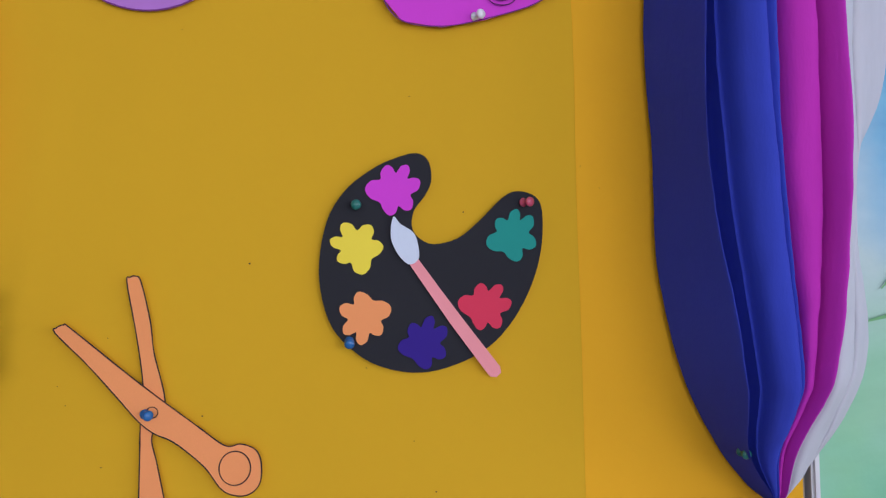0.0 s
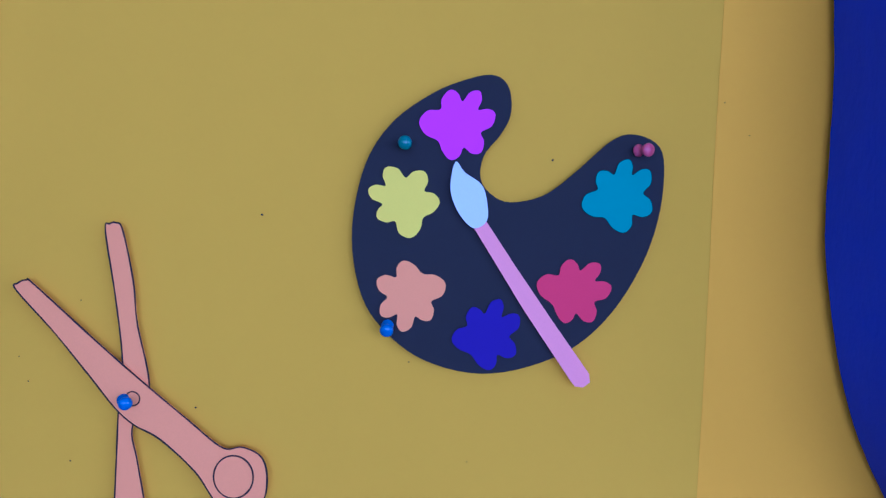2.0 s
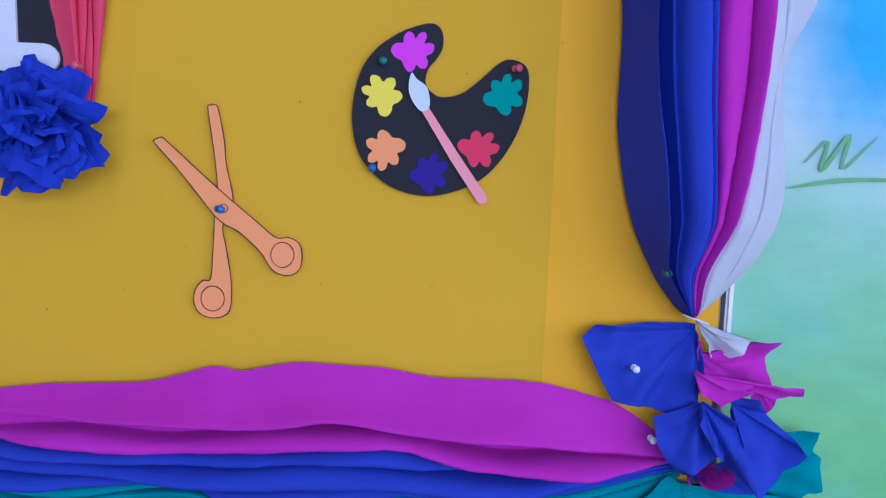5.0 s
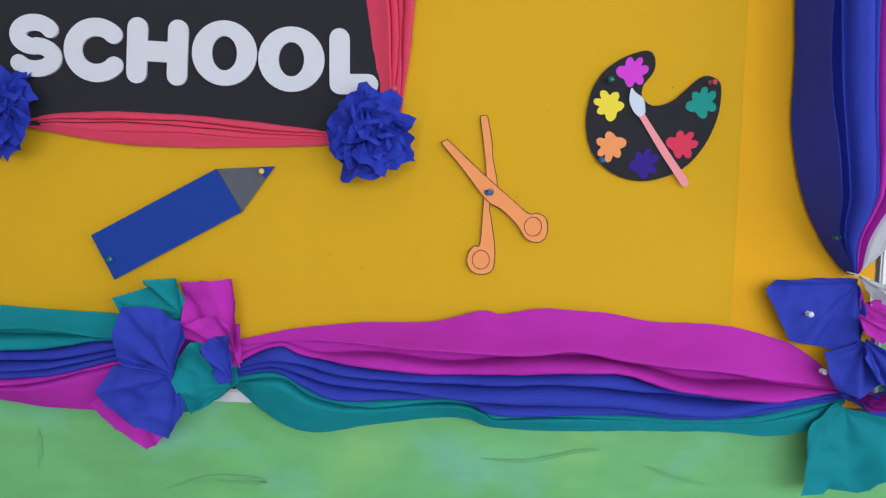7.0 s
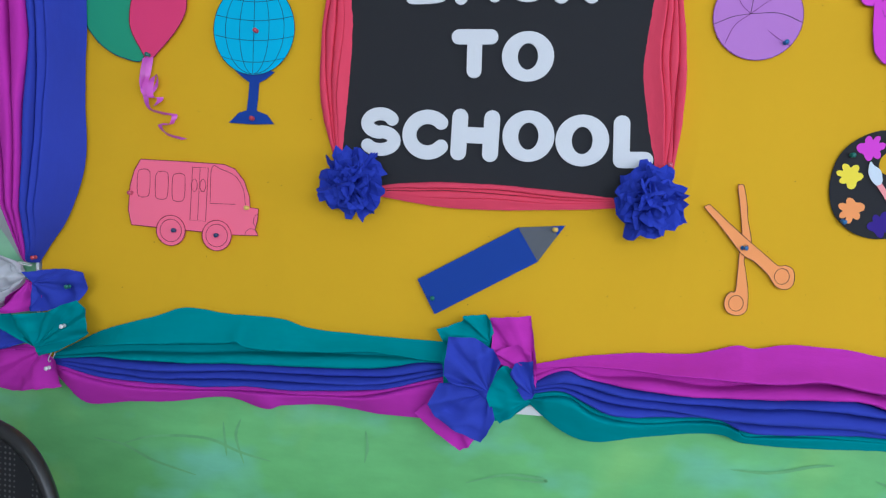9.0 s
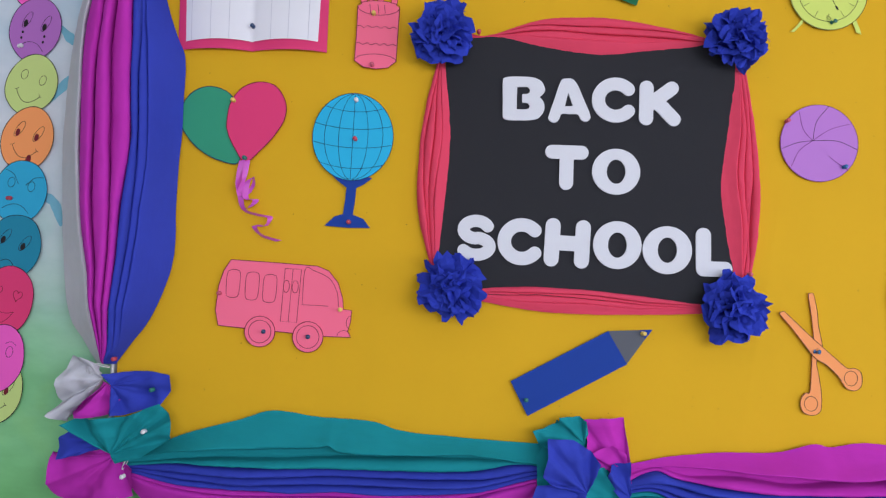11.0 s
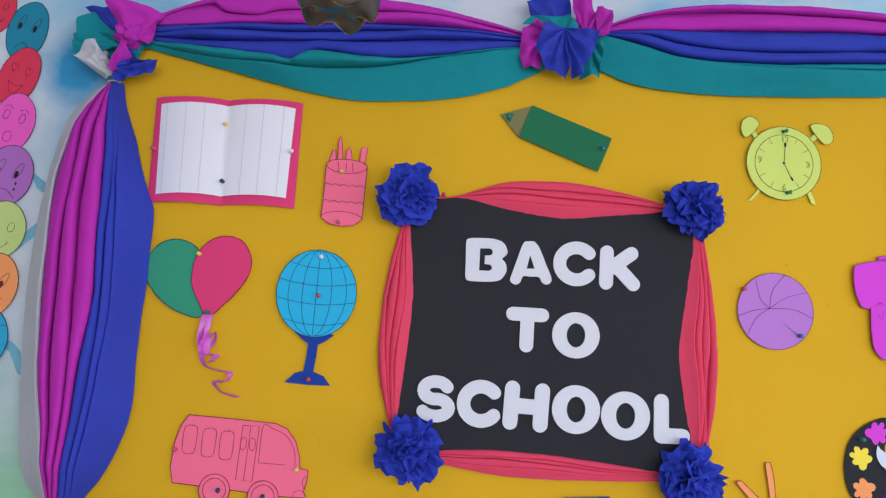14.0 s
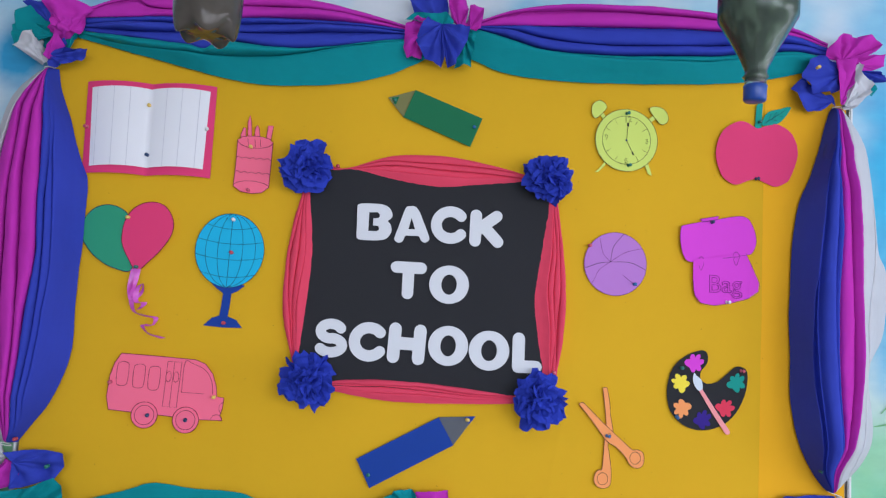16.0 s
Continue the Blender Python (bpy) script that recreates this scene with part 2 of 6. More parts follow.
# painted mural: grass below, sky with white clouds above, brushed
m_mural, nt, b = nodes_of("painted_mural_wall", 0.7)
v = coords(nt)
sep = nt.nodes.new("ShaderNodeSeparateXYZ")
nt.links.new(v, sep.inputs[0])
broad = noise_node(nt, coords(nt, (1, 1, 1.7)), 2.1, 4)
fine = noise_node(nt, coords(nt, (1, 1, 2.5)), 11, 4)
w1 = nt.nodes.new("ShaderNodeMath")
w1.operation = "MULTIPLY_ADD"
nt.links.new(broad, w1.inputs[0])
w1.inputs[1].default_value = 0.30
nt.links.new(sep.outputs[2], w1.inputs[2])
zz = nt.nodes.new("ShaderNodeMapRange")
nt.links.new(w1.outputs[0], zz.inputs[0])
zz.inputs[1].default_value, zz.inputs[2].default_value = 0.6, 2.6
ground_to_sky = ramp(nt, zz.outputs[0], [(0.0, (0.13, 0.44, 0.13)), (0.16, (0.18, 0.53, 0.19)), (0.29, (0.23, 0.57, 0.28)), (0.38, (0.31, 0.61, 0.42)), (0.48, (0.34, 0.62, 0.60)), (0.60, (0.20, 0.52, 0.70)), (0.78, (0.09, 0.44, 0.70)), (1.0, (0.40, 0.62, 0.74))])
cloud_f = nt.nodes.new("ShaderNodeMapRange")
nt.links.new(noise_node(nt, coords(nt, (1.1, 1, 1.0)), 1.9, 3), cloud_f.inputs[0])
cloud_f.inputs[1].default_value, cloud_f.inputs[2].default_value = 0.44, 0.58
high = nt.nodes.new("ShaderNodeMapRange")
nt.links.new(sep.outputs[2], high.inputs[0])
high.inputs[1].default_value, high.inputs[2].default_value = 1.0, 1.5
cm = nt.nodes.new("ShaderNodeMath")
cm.operation = "MULTIPLY"
nt.links.new(cloud_f.outputs[0], cm.inputs[0])
nt.links.new(high.outputs[0], cm.inputs[1])
patch = nt.nodes.new("ShaderNodeMapRange")
nt.links.new(noise_node(nt, coords(nt, (1, 1, 1.5)), 3.3, 3), patch.inputs[0])
patch.inputs[1].default_value, patch.inputs[2].default_value, patch.inputs[4].default_value = 0.52, 0.68, 0.55
patch2 = nt.nodes.new("ShaderNodeMapRange")
nt.links.new(noise_node(nt, coords(nt, (1.3, 1, 1.1)), 2.7, 3), patch2.inputs[0])
patch2.inputs[1].default_value, patch2.inputs[2].default_value, patch2.inputs[4].default_value = 0.54, 0.70, 0.5
c = mix_col(nt, patch.outputs[0], ground_to_sky, (0.20, 0.56, 0.47))
c = mix_col(nt, patch2.outputs[0], c, (0.30, 0.62, 0.18))
east = nt.nodes.new("ShaderNodeMapRange")
nt.links.new(sep.outputs[0], east.inputs[0])
east.inputs[1].default_value, east.inputs[2].default_value = 0.5, 0.95
low = nt.nodes.new("ShaderNodeMapRange")
nt.links.new(sep.outputs[2], low.inputs[0])
low.inputs[1].default_value, low.inputs[2].default_value = 1.0, 1.35
c = mix_col(nt, low.outputs[0], c, ground_to_sky)
up = nt.nodes.new("ShaderNodeMapRange")
nt.links.new(w1.outputs[0], up.inputs[0])
up.inputs[1].default_value, up.inputs[2].default_value = 1.44, 1.56
blue_f = nt.nodes.new("ShaderNodeMath")
blue_f.operation = "MULTIPLY"
nt.links.new(up.outputs[0], blue_f.inputs[0])
nt.links.new(east.outputs[0], blue_f.inputs[1])
thin = nt.nodes.new("ShaderNodeMath")
thin.operation = "MULTIPLY_ADD"
nt.links.new(blue_f.outputs[0], thin.inputs[0])
thin.inputs[1].default_value, thin.inputs[2].default_value = -0.75, 1.0
cm2 = nt.nodes.new("ShaderNodeMath")
cm2.operation = "MULTIPLY"
nt.links.new(cm.outputs[0], cm2.inputs[0])
nt.links.new(thin.outputs[0], cm2.inputs[1])
c = mix_col(nt, blue_f.outputs[0], c, (0.11, 0.42, 0.68))
c = mix_col(nt, cm2.outputs[0], c, (0.62, 0.68, 0.74))


def painted_patch(base, cx, cz, r0, r1, col):
    """A soft patch of paint round a point of the wall, with an uneven edge."""
    geo = nt.nodes.new("ShaderNodeVectorMath")
    geo.operation = "MULTIPLY_ADD"
    nt.links.new(v, geo.inputs[0])
    geo.inputs[1].default_value, geo.inputs[2].default_value = (1, 0, 0.75), (-cx, 0, -0.75 * cz)
    ln = nt.nodes.new("ShaderNodeVectorMath")
    ln.operation = "LENGTH"
    nt.links.new(geo.outputs[0], ln.inputs[0])
    rough_ = nt.nodes.new("ShaderNodeMath")
    rough_.operation = "MULTIPLY_ADD"
    nt.links.new(noise_node(nt, v, 7, 4), rough_.inputs[0])
    rough_.inputs[1].default_value = 0.16
    nt.links.new(ln.outputs["Value"], rough_.inputs[2])
    mr = nt.nodes.new("ShaderNodeMapRange")
    nt.links.new(rough_.outputs[0], mr.inputs[0])
    mr.inputs[1].default_value, mr.inputs[2].default_value, mr.inputs[3].default_value, mr.inputs[4].default_value = r0 + 0.08, r1 + 0.08, 1.0, 0.0
    return mix_col(nt, mr.outputs[0], base, col)


c = painted_patch(c, -1.78, 1.98, 0.12, 0.30, (0.56, 0.66, 0.74))
c = painted_patch(c, -1.60, 2.06, 0.02, 0.11, (0.03, 0.30, 0.56))
c = painted_patch(c, 0.84, 1.90, 0.08, 0.26, (0.05, 0.42, 0.70))
c = painted_patch(c, 0.86, 1.46, 0.05, 0.16, (0.06, 0.40, 0.66))
dapple = nt.nodes.new("ShaderNodeMix")
dapple.data_type, dapple.blend_type = "RGBA", "OVERLAY"
dapple.inputs[0].default_value = 0.2
nt.links.new(c, dapple.inputs[6])
nt.links.new(fine, dapple.inputs[7])
nt.links.new(dapple.outputs[2], b.inputs["Base Color"])
bump(nt, b, noise_node(nt, v, 160, 3), 0.1, 0.0015)
m_brush = plain("dark_green_paint", (0.15, 0.43, 0.17), 0.7, 0, 0.3, 25)
m_brushblue = plain("blue_paint", (0.17, 0.46, 0.60), 0.7, 0, 0.2, 25)

# ---- the room: only wall_north is in view, the rest assumed to bounce light ----
WALL_Y = 0.024


def structure(name, bm, material, label):
    return tagged(part(name, bm, material, None), label, "wall" if "wall" in name else name.split("_")[0], kind="structure")


structure("wall_north", box(bmesh.new(), -3.2, 5.0, WALL_Y, WALL_Y + 0.2, 0, 3.0), m_mural, "plastered wall with a painted mural of grass and sky")
structure("floor", box(bmesh.new(), -3.2, 5.0, -4.0, WALL_Y + 0.2, -0.12, 0), m_floor, "grey cement floor of the room")
structure("ceiling", box(bmesh.new(), -3.4, 5.2, -4.2, WALL_Y + 0.2, 3.0, 3.15), m_ceiling, "assumed plain white ceiling out of view")
structure("wall_west", box(bmesh.new(), -3.4, -3.2, -4.0, WALL_Y + 0.2, 0, 3.0), m_plaster, "assumed cream plastered wall")


# unseen walls; openings assumed, cut where the two added lamps stand
def wall_with_opening(name, along, at, a0, a1, o0, o1, z0, z1, thick):
    bm = bmesh.new()
    for p0, p1, q0, q1 in ((a0, o0, 0, 3.0), (o1, a1, 0, 3.0), (o0, o1, 0, z0), (o0, o1, z1, 3.0)):
        if along == "x":
            box(bm, p0, p1, at - thick, at, q0, q1)
        else:
            box(bm, at, at + thick, p0, p1, q0, q1)
    return structure(name, bm, m_plaster, "assumed cream plastered wall with a wide window opening")


wall_with_opening("wall_east", "y", 5.0, -4.0, WALL_Y + 0.2, -3.7, -0.7, 0.45, 2.25, 0.2)
wall_with_opening("wall_south", "x", -4.0, -3.4, 5.2, -1.8, 3.4, 0.95, 2.35, 0.2)

# brush strokes on the mural
STROKES = [
    ((-1.30, 0.66), (-1.22, 0.685), (-1.10, 0.69), (-1.02, 0.665), (-0.95, 0.65)),
    ((-1.36, 0.67), (-1.29, 0.66), (-1.22, 0.63), (-1.12, 0.605)),
    ((-1.06, 0.73), (-1.055, 0.69), (-1.05, 0.655)),
    ((-1.02, 0.74), (-1.03, 0.70), (-1.01, 0.64)),
    ((-0.74, 0.735), (-0.735, 0.70), (-0.74, 0.665)),
    ((-0.52, 0.64), (-0.44, 0.664), (-0.37, 0.664), (-0.35, 0.659), (-0.37, 0.655), (-0.43, 0.657)),
    ((0.02, 0.715), (0.10, 0.715), (0.18, 0.735), (0.22, 0.74)),
    ((0.30, 0.715), (0.36, 0.695), (0.42, 0.685)),
    ((0.76, 1.27), (0.79, 1.30), (0.785, 1.26), (0.82, 1.31), (0.815, 1.265), (0.86, 1.31)),
    ((0.74, 1.235), (0.82, 1.25), (0.92, 1.255)),
]
for k, s in enumerate(STROKES):
    tagged(ink("mural_stroke", s, WALL_Y - 0.0008 - 0.0003 * k, m_brush, None, 0.0075, 24, taper=True), "dark green brush stroke painted on the mural", "brush stroke", "brush strokes", "structure")
tagged(ink("mural_stroke", [(-0.36, 0.568), (-0.31, 0.598), (-0.27, 0.608), (-0.235, 0.595), (-0.24, 0.568)], WALL_Y - 0.0012, m_bluelight, None, 0.022, 24), "bright blue curled stroke painted on the mural", "brush stroke", "brush strokes", "structure")
for s in (((-1.68, 1.80), (-1.645, 1.765), (-1.62, 1.755)), ((-1.69, 1.62), (-1.65, 1.67), (-1.62, 1.70)), ((-1.69, 1.42), (-1.655, 1.40), (-1.635, 1.35))):
    tagged(ink("mural_stroke", s, WALL_Y - 0.0008, m_brushblue, None, 0.024, 20, taper=True), "soft blue brush stroke painted on the mural", "brush stroke", "brush strokes", "structure")

# ---- the notice board ----
board = thing("notice_board", -0.45, WALL_Y, 0.8, "wide notice board backed with yellow paper in a metal frame", "notice board")
X0, X1, Z0, Z1 = -1.478, 0.664, 0.825, 2.20


def slant(x, z):
    return z + 0.025 * (x - X1) * max(0, z - Z0) / (Z1 - Z0)


def lean(x, z):
    return x - 0.030 * (z - Z0) / (Z1 - Z0)


def slanted(bm):
    for q in bm.verts:
        q.co.x, q.co.z = lean(q.co.x, q.co.z), slant(q.co.x, q.co.z)
    return bm


part("core", slanted(box(bmesh.new(), X0 + 0.004, X1 - 0.004, 0.0045, WALL_Y, Z0 + 0.004, Z1 - 0.004)), m_board, board)
for x0, x1, z0, z1 in ((X0, X1, Z0 - 0.022, Z0), (X0, X1, Z1, Z1 + 0.016), (X0 - 0.007, X0, Z0 - 0.022, Z1 + 0.022), (X1, X1 + 0.010, Z0 - 0.022, Z1 + 0.022)):
    part("frame_rail", slanted(box(bmesh.new(), x0, x1, -0.004, WALL_Y, z0, z1, 0.003)), m_alu, board, "silver aluminium frame rail")


def backing_sheet():
    """The yellow paper, slightly rippled, with two long creases where it was folded."""
    xs = np.unique(np.concatenate([np.linspace(X0 + 0.006, X1 - 0.006, 150), np.linspace(0.38, 0.46, 30), np.linspace(-0.14, -0.06, 24)]))
    nv = 40
    P = np.zeros((len(xs), nv, 3))
    for i, x in enumerate(xs):
        for j in range(nv):
            w = j / (nv - 1)
            z = Z0 + 0.01 + (Z1 - Z0 - 0.02) * w
            fold, crease = 0.430 - 0.02 * (z - 1.25), -0.10 + 0.16 * (z - 1.24)
            y = 0.0010 + noise.noise((x * 5.0, 1, z * 0.9)) * 0.0012 + noise.noise((x * 18, 4, z * 2.5)) * 0.0005
            d = x - fold
            y += 0.0030 * min(1, max(0, d - 0.004) / 0.02)
            if z < 1.6:
                y -= 0.0007 * math.exp(-((x - crease) / 0.006) ** 2)
            P[i, j] = (lean(x, z), min(y, 0.004), slant(x, z))
    return grid_part("backing_sheet", P, m_yellow, board, "sheet of yellow backing paper")


backing_sheet()


def overlap_strip():
    """A second sheet that laps over the first along its upright edge."""
    n, nv = 40, 40
    P = np.zeros((n, nv, 3))
    for i in range(n):
        for j in range(nv):
            z = Z0 + 0.012 + (Z1 - Z0 - 0.024) * j / (nv - 1)
            first = 0.414 - 0.02 * (z - 1.25) + 0.0015 * noise.noise((z * 7, 3, 1))
            last = lean(X1 - 0.008, z)
            x = first + (last - first) * i / (n - 1)
            P[i, j] = (x, 0.0007 + noise.noise((x * 5.0, 1, z * 0.9)) * 0.0012 + noise.noise((x * 18, 4, z * 2.5)) * 0.0005, slant(x, z))
    return grid_part("overlap_sheet", P, m_yellow_strip, board, "narrow sheet of deeper orange yellow paper")


overlap_strip()
rs = random.Random(11)
bm = bmesh.new()
for k in range(150):
    x, z, r = rs.uniform(-1.35, 0.45), rs.uniform(1.0, 2.0), rs.uniform(0.0004, 0.0011)
    vs_ = [bm.verts.new((x + r * math.cos(a), -0.0024, z + r * rs.uniform(0.6, 1) * math.sin(a))) for a in np.linspace(0, 2 * math.pi, 7)[:-1]]
    bm.faces.new(vs_)
tagged(part("pin_holes", bm, m_ink, None), "tiny dark pin holes scattered over the yellow paper", "pin holes", kind="stuff")


# ---- crepe paper swags ----
# cross-sections of a pleat: (place between its two edges, height)
PROFILES = {
    "n": [(0, 0), (.07, .02), (.12, .24), (.19, .52), (.31, .77), (.49, .91), (.69, 1), (.86, .98), (.97, .87), (1.04, .62), (1.03, .25), (1, 0)],
    "f": [(0, .08), (.10, .14), (.25, .26), (.45, .44), (.65, .66), (.82, .88), (.92, 1), (.98, .92), (1.03, .62), (1.02, .3), (1, 0)],
    "l": [(0, 0), (.01, .40), (.04, .78), (.09, .96), (.16, 1), (.28, .90), (.44, .72), (.62, .50), (.80, .30), (.92, .16), (1, .06)],
    "p": [(0, 0), (.25, .03), (.5, .05), (.75, .03), (1, 0)],
}


def pleated(parent, material, edges, kinds, label, axis=0, span=(0, 1), y0=0.006, depth=0.02, seed=0.0, n=180, even=0.0, lift=()):
    """Gathered crepe as folded pleats: edges run from tie to tie, one pleat between each two.
    n: rounded pleat hanging over the next one, f and l: broad plain first and last pleats, p: an open hollow.
    lift: how far each edge stands off the board between the ties."""
    lift = lift or [0.0] * len(edges)
    A = np.linspace(*span, n)
    E = []
    for k, e in enumerate(edges):
        q = smooth_line(e, 260)
        q = q[np.argsort(q[:, axis])]
        E.append(np.interp(A, q[:, axis], q[:, 1 - axis]) + np.array([0.0014 * noise.noise((a * 14, k * 3.3, seed)) + 0.0006 * noise.noise((a * 55, k, seed)) for a in A]))
    rows = []
    for k, kind in enumerate(kinds):
        table = smooth_line(PROFILES[kind], 26 if kind in "fl" else 18 if kind == "n" else 6)
        for pos, high in table:
            row = np.zeros((n, 3))
            for i, a in enumerate(A):
                u = i / (n - 1)
                wide = E[k + 1][i] - E[k][i]
                room = min(1.0, abs(wide) / (0.022 if kind == "n" else 0.04))
                amp = depth * (0.82 + (0.75 - even) * noise.noise((a * 4.2, k * 2.7, seed))) * room * (0.35 + 0.65 * min(1, 7 * u, 7 * (1 - u)))
                c = E[k][i] + wide * pos
                kink = 0.5 - 1.9 * abs(noise.noise((a * 7 + c * 5, c * 19 - a * 3, seed + 11)))
                soft = noise.noise((a * 5, c * 12, seed + 23))
                off = (lift[k] * (1 - pos) + lift[k + 1] * pos) * (0.15 + 0.85 * min(1, 8 * u, 8 * (1 - u)) ** 0.6)
                if kind == "p":
                    off *= 1 - 0.7 * math.sin(math.pi * min(1, max(0, pos)))
                y = y0 + off + max(high, 0) * amp + min(1, high * 2) * room * (0.0034 - 0.004 * even) * kink + min(1, high * 2) * room * 0.0026 * soft + 0.0005 * noise.noise((a * 70, c * 120, seed))
                row[i] = (a, -max(y, 0.004), c) if axis == 0 else (c, -max(y, 0.004), a)
            rows.append(row)
    return grid_part("crepe_layer", np.stack(rows, 1), material, parent, label)


def between(first, last, shares, axis, span, seed):
    """Edges that wander between a first and a last one, at the given shares of the way."""
    A = np.linspace(*span, 40)
    f, l = [np.interp(A, *(lambda q: (q[np.argsort(q[:, axis])][:, axis], q[np.argsort(q[:, axis])][:, 1 - axis]))(smooth_line(e, 200))) for e in (first, last)]
    out = []
    for k, w in enumerate(shares):
        v = np.array([w + (0.16 * noise.noise((a * 6, k * 4.1, seed)) if 0 < w < 1 else 0) for a in A])
        c = f * (1 - v) + l * v
        out.append(np.stack([A, c] if axis == 0 else [c, A], 1))
    return out


def flap(parent, material, corners, y0, label, curl=0.02, seed=0, n=15):
    """A loose end of crepe that spreads from its tie (between the first two corners) to the others in flat creased facets; a corner may give its own rise."""
    rnd_ = random.Random(int(seed * 977) + 13)
    rim = list(corners[1:]) + [corners[0]]
    pts = np.array([c[:2] for c in rim], float)
    sign = 1 if rnd_.random() < 0.5 else -1
    rise = []
    for k, c in enumerate(rim):
        sign = -sign if rnd_.random() < 0.8 else sign
        rise.append(c[2] if len(c) > 2 else 0.42 + 0.5 * sign * rnd_.uniform(0.5, 1.1))
    rise[0] = rise[-1] = 0.4 if len(rim) > 4 else rise[0]
    apex = (np.array(corners[0][:2], float) + np.array(corners[1][:2], float)) / 2
    rows = []
    steps = max(5, 44 // (len(rim) - 1))
    for k in range(len(rim) - 1):
        last = k == len(rim) - 2
        for j in range(steps + (1 if last else 0)):
            w = j / steps
            rows.append((pts[k] * (1 - w) + pts[k + 1] * w, rise[k] * (1 - w) + rise[k + 1] * w, 0.10 * math.sin(math.pi * w) * (1 if k % 2 else -1)))
    size = np.abs(pts - apex).max()
    P = np.zeros((n, len(rows), 3))
    for j, (e, r, bow_) in enumerate(rows):
        gather = 1 - 4 * abs(((j * 0.19 + seed) % 1.0) - 0.5)
        for i in range(n):
            u = i / (n - 1)
            q = apex * (1 - u) + e * u
            k2 = 0.5 - 2 * abs(noise.noise((q[0] * 24, q[1] * 24, seed * 2.3)))
            y = y0 + curl * (0.35 * (1 - u) + (r + bow_) * u ** 0.85 + 0.48 * k2 * u + 0.09 * gather * (1 - u) * min(1, 3 * u)) + 0.0012 * noise.noise((q[0] * 90, q[1] * 90, seed))
            wob = 0.012 * size * noise.noise((q[0] * 70, q[1] * 70, seed + 3))
            P[i, j] = (q[0] + wob, -max(y, 0.004), q[1] - wob)
    return grid_part("crepe_flap", P, material, parent, label)


def rosette(parent, material, x, z, y0, r, label):
    """A rolled end of crepe, seen end on."""
    n, m = 70, 7
    P = np.zeros((n, m, 3))
    for i in range(n):
        u = i / (n - 1)
        a = 2 * math.pi * 2.6 * u
        rr = r * (0.18 + 0.82 * u) * (1 + 0.18 * noise.noise((u * 9, x, z)))
        for j in range(m):
            w = j / (m - 1)
            P[i, j] = (x + 1.35 * rr * math.cos(a) * (0.75 + 0.25 * w), -(y0 + 0.026 * w * (1 - 0.25 * u) + 0.003 * noise.noise((u * 14, w, 2))), z + 0.72 * rr * math.sin(a) * (0.75 + 0.25 * w))
    return grid_part("crepe_roll", P, material, parent, label)


def crumple(parent, material, x, z, y0, r, label, seed=0):
    """A bunched knot of crepe."""
    n, m = 18, 24
    P = np.zeros((n, m, 3))
    for i in range(n):
        for j in range(m):
            th, ph = math.pi * (0.02 + 0.96 * i / (n - 1)), 2 * math.pi * j / m
            d = Vector((math.sin(th) * math.cos(ph), math.cos(th), math.sin(th) * math.sin(ph)))
            k = 1 + 0.55 * noise.noise(d * 2.2 + Vector((seed, 0, 0))) + 0.25 * noise.noise(d * 6 + Vector((0, seed, 0)))
            P[i, j] = (x + r * k * d.x, -(y0 + 0.75 * r * k * d.y), z + r * k * d.z)
    return grid_part("crepe_knot", P, material, parent, label, True)


def tie(parent, x, z, y, r, turn=0.0):
    t = np.linspace(0, 2 * math.pi, 20)
    P = np.zeros((20, 6, 3))
    for i, a in enumerate(t):
        for j in range(6):
            b_ = 2 * math.pi * j / 6
            rr = r + 0.0011 * math.cos(b_)
            px, py, pz = rr * math.cos(a), 0.6 * rr * math.sin(a), 0.0011 * math.sin(b_)
            c_, s_ = math.cos(turn), math.sin(turn)
            P[i, j] = (x + c_ * px - s_ * pz, -y + py, z + s_ * px + c_ * pz)
    return grid_part("string_tie", P, m_string, parent, "white string tie", True)


def swag(label, x, z, span, axis, layers):
    ob = thing("paper_swag", x, 0, z, label, "paper swag", "swags round the notice board")
    for k, (mtl, edges, kinds, lab, depth, y0, *lift) in enumerate(layers):
        pleated(ob, mtl, edges, kinds, lab + " crepe paper", axis, span, y0, (1.5, 1.2)[axis] * depth, k * 1.7 + x * 3 + z, even=(0, 0.45)[axis], lift=lift[0] if lift else ())
    return ob


# below, on the side of the scissors and the palette
LR_A = [(-0.400, 0.900), (-0.268, 0.916), (-0.093, 0.913), (0.068, 0.911), (0.152, 0.920), (0.265, 0.907), (0.399, 0.897), (0.505, 0.880), (0.615, 0.872)]
LR_B = [(-0.400, 0.885), (-0.324, 0.911), (-0.260, 0.898), (-0.156, 0.903), (-0.043, 0.893), (0.082, 0.909), (0.187, 0.911), (0.258, 0.903), (0.351, 0.882), (0.435, 0.882), (0.506, 0.876), (0.615, 0.868)]
LR_C = [(-0.400, 0.868), (-0.330, 0.903), (-0.267, 0.888), (-0.091, 0.874), (0.049, 0.878), (0.189, 0.889), (0.245, 0.885), (0.331, 0.863), (0.472, 0.855), (0.615, 0.866)]
LR_D = [(-0.400, 0.862), (-0.323, 0.880), (-0.196, 0.862), (-0.013, 0.856), (0.155, 0.865), (0.296, 0.855), (0.438, 0.847), (0.615, 0.864)]
LR_E = [(-0.400, 0.855), (-0.330, 0.868), (-0.231, 0.846), (-0.090, 0.838), (0.051, 0.828), (0.227, 0.830), (0.333, 0.824), (0.439, 0.829), (0.615, 0.860)]
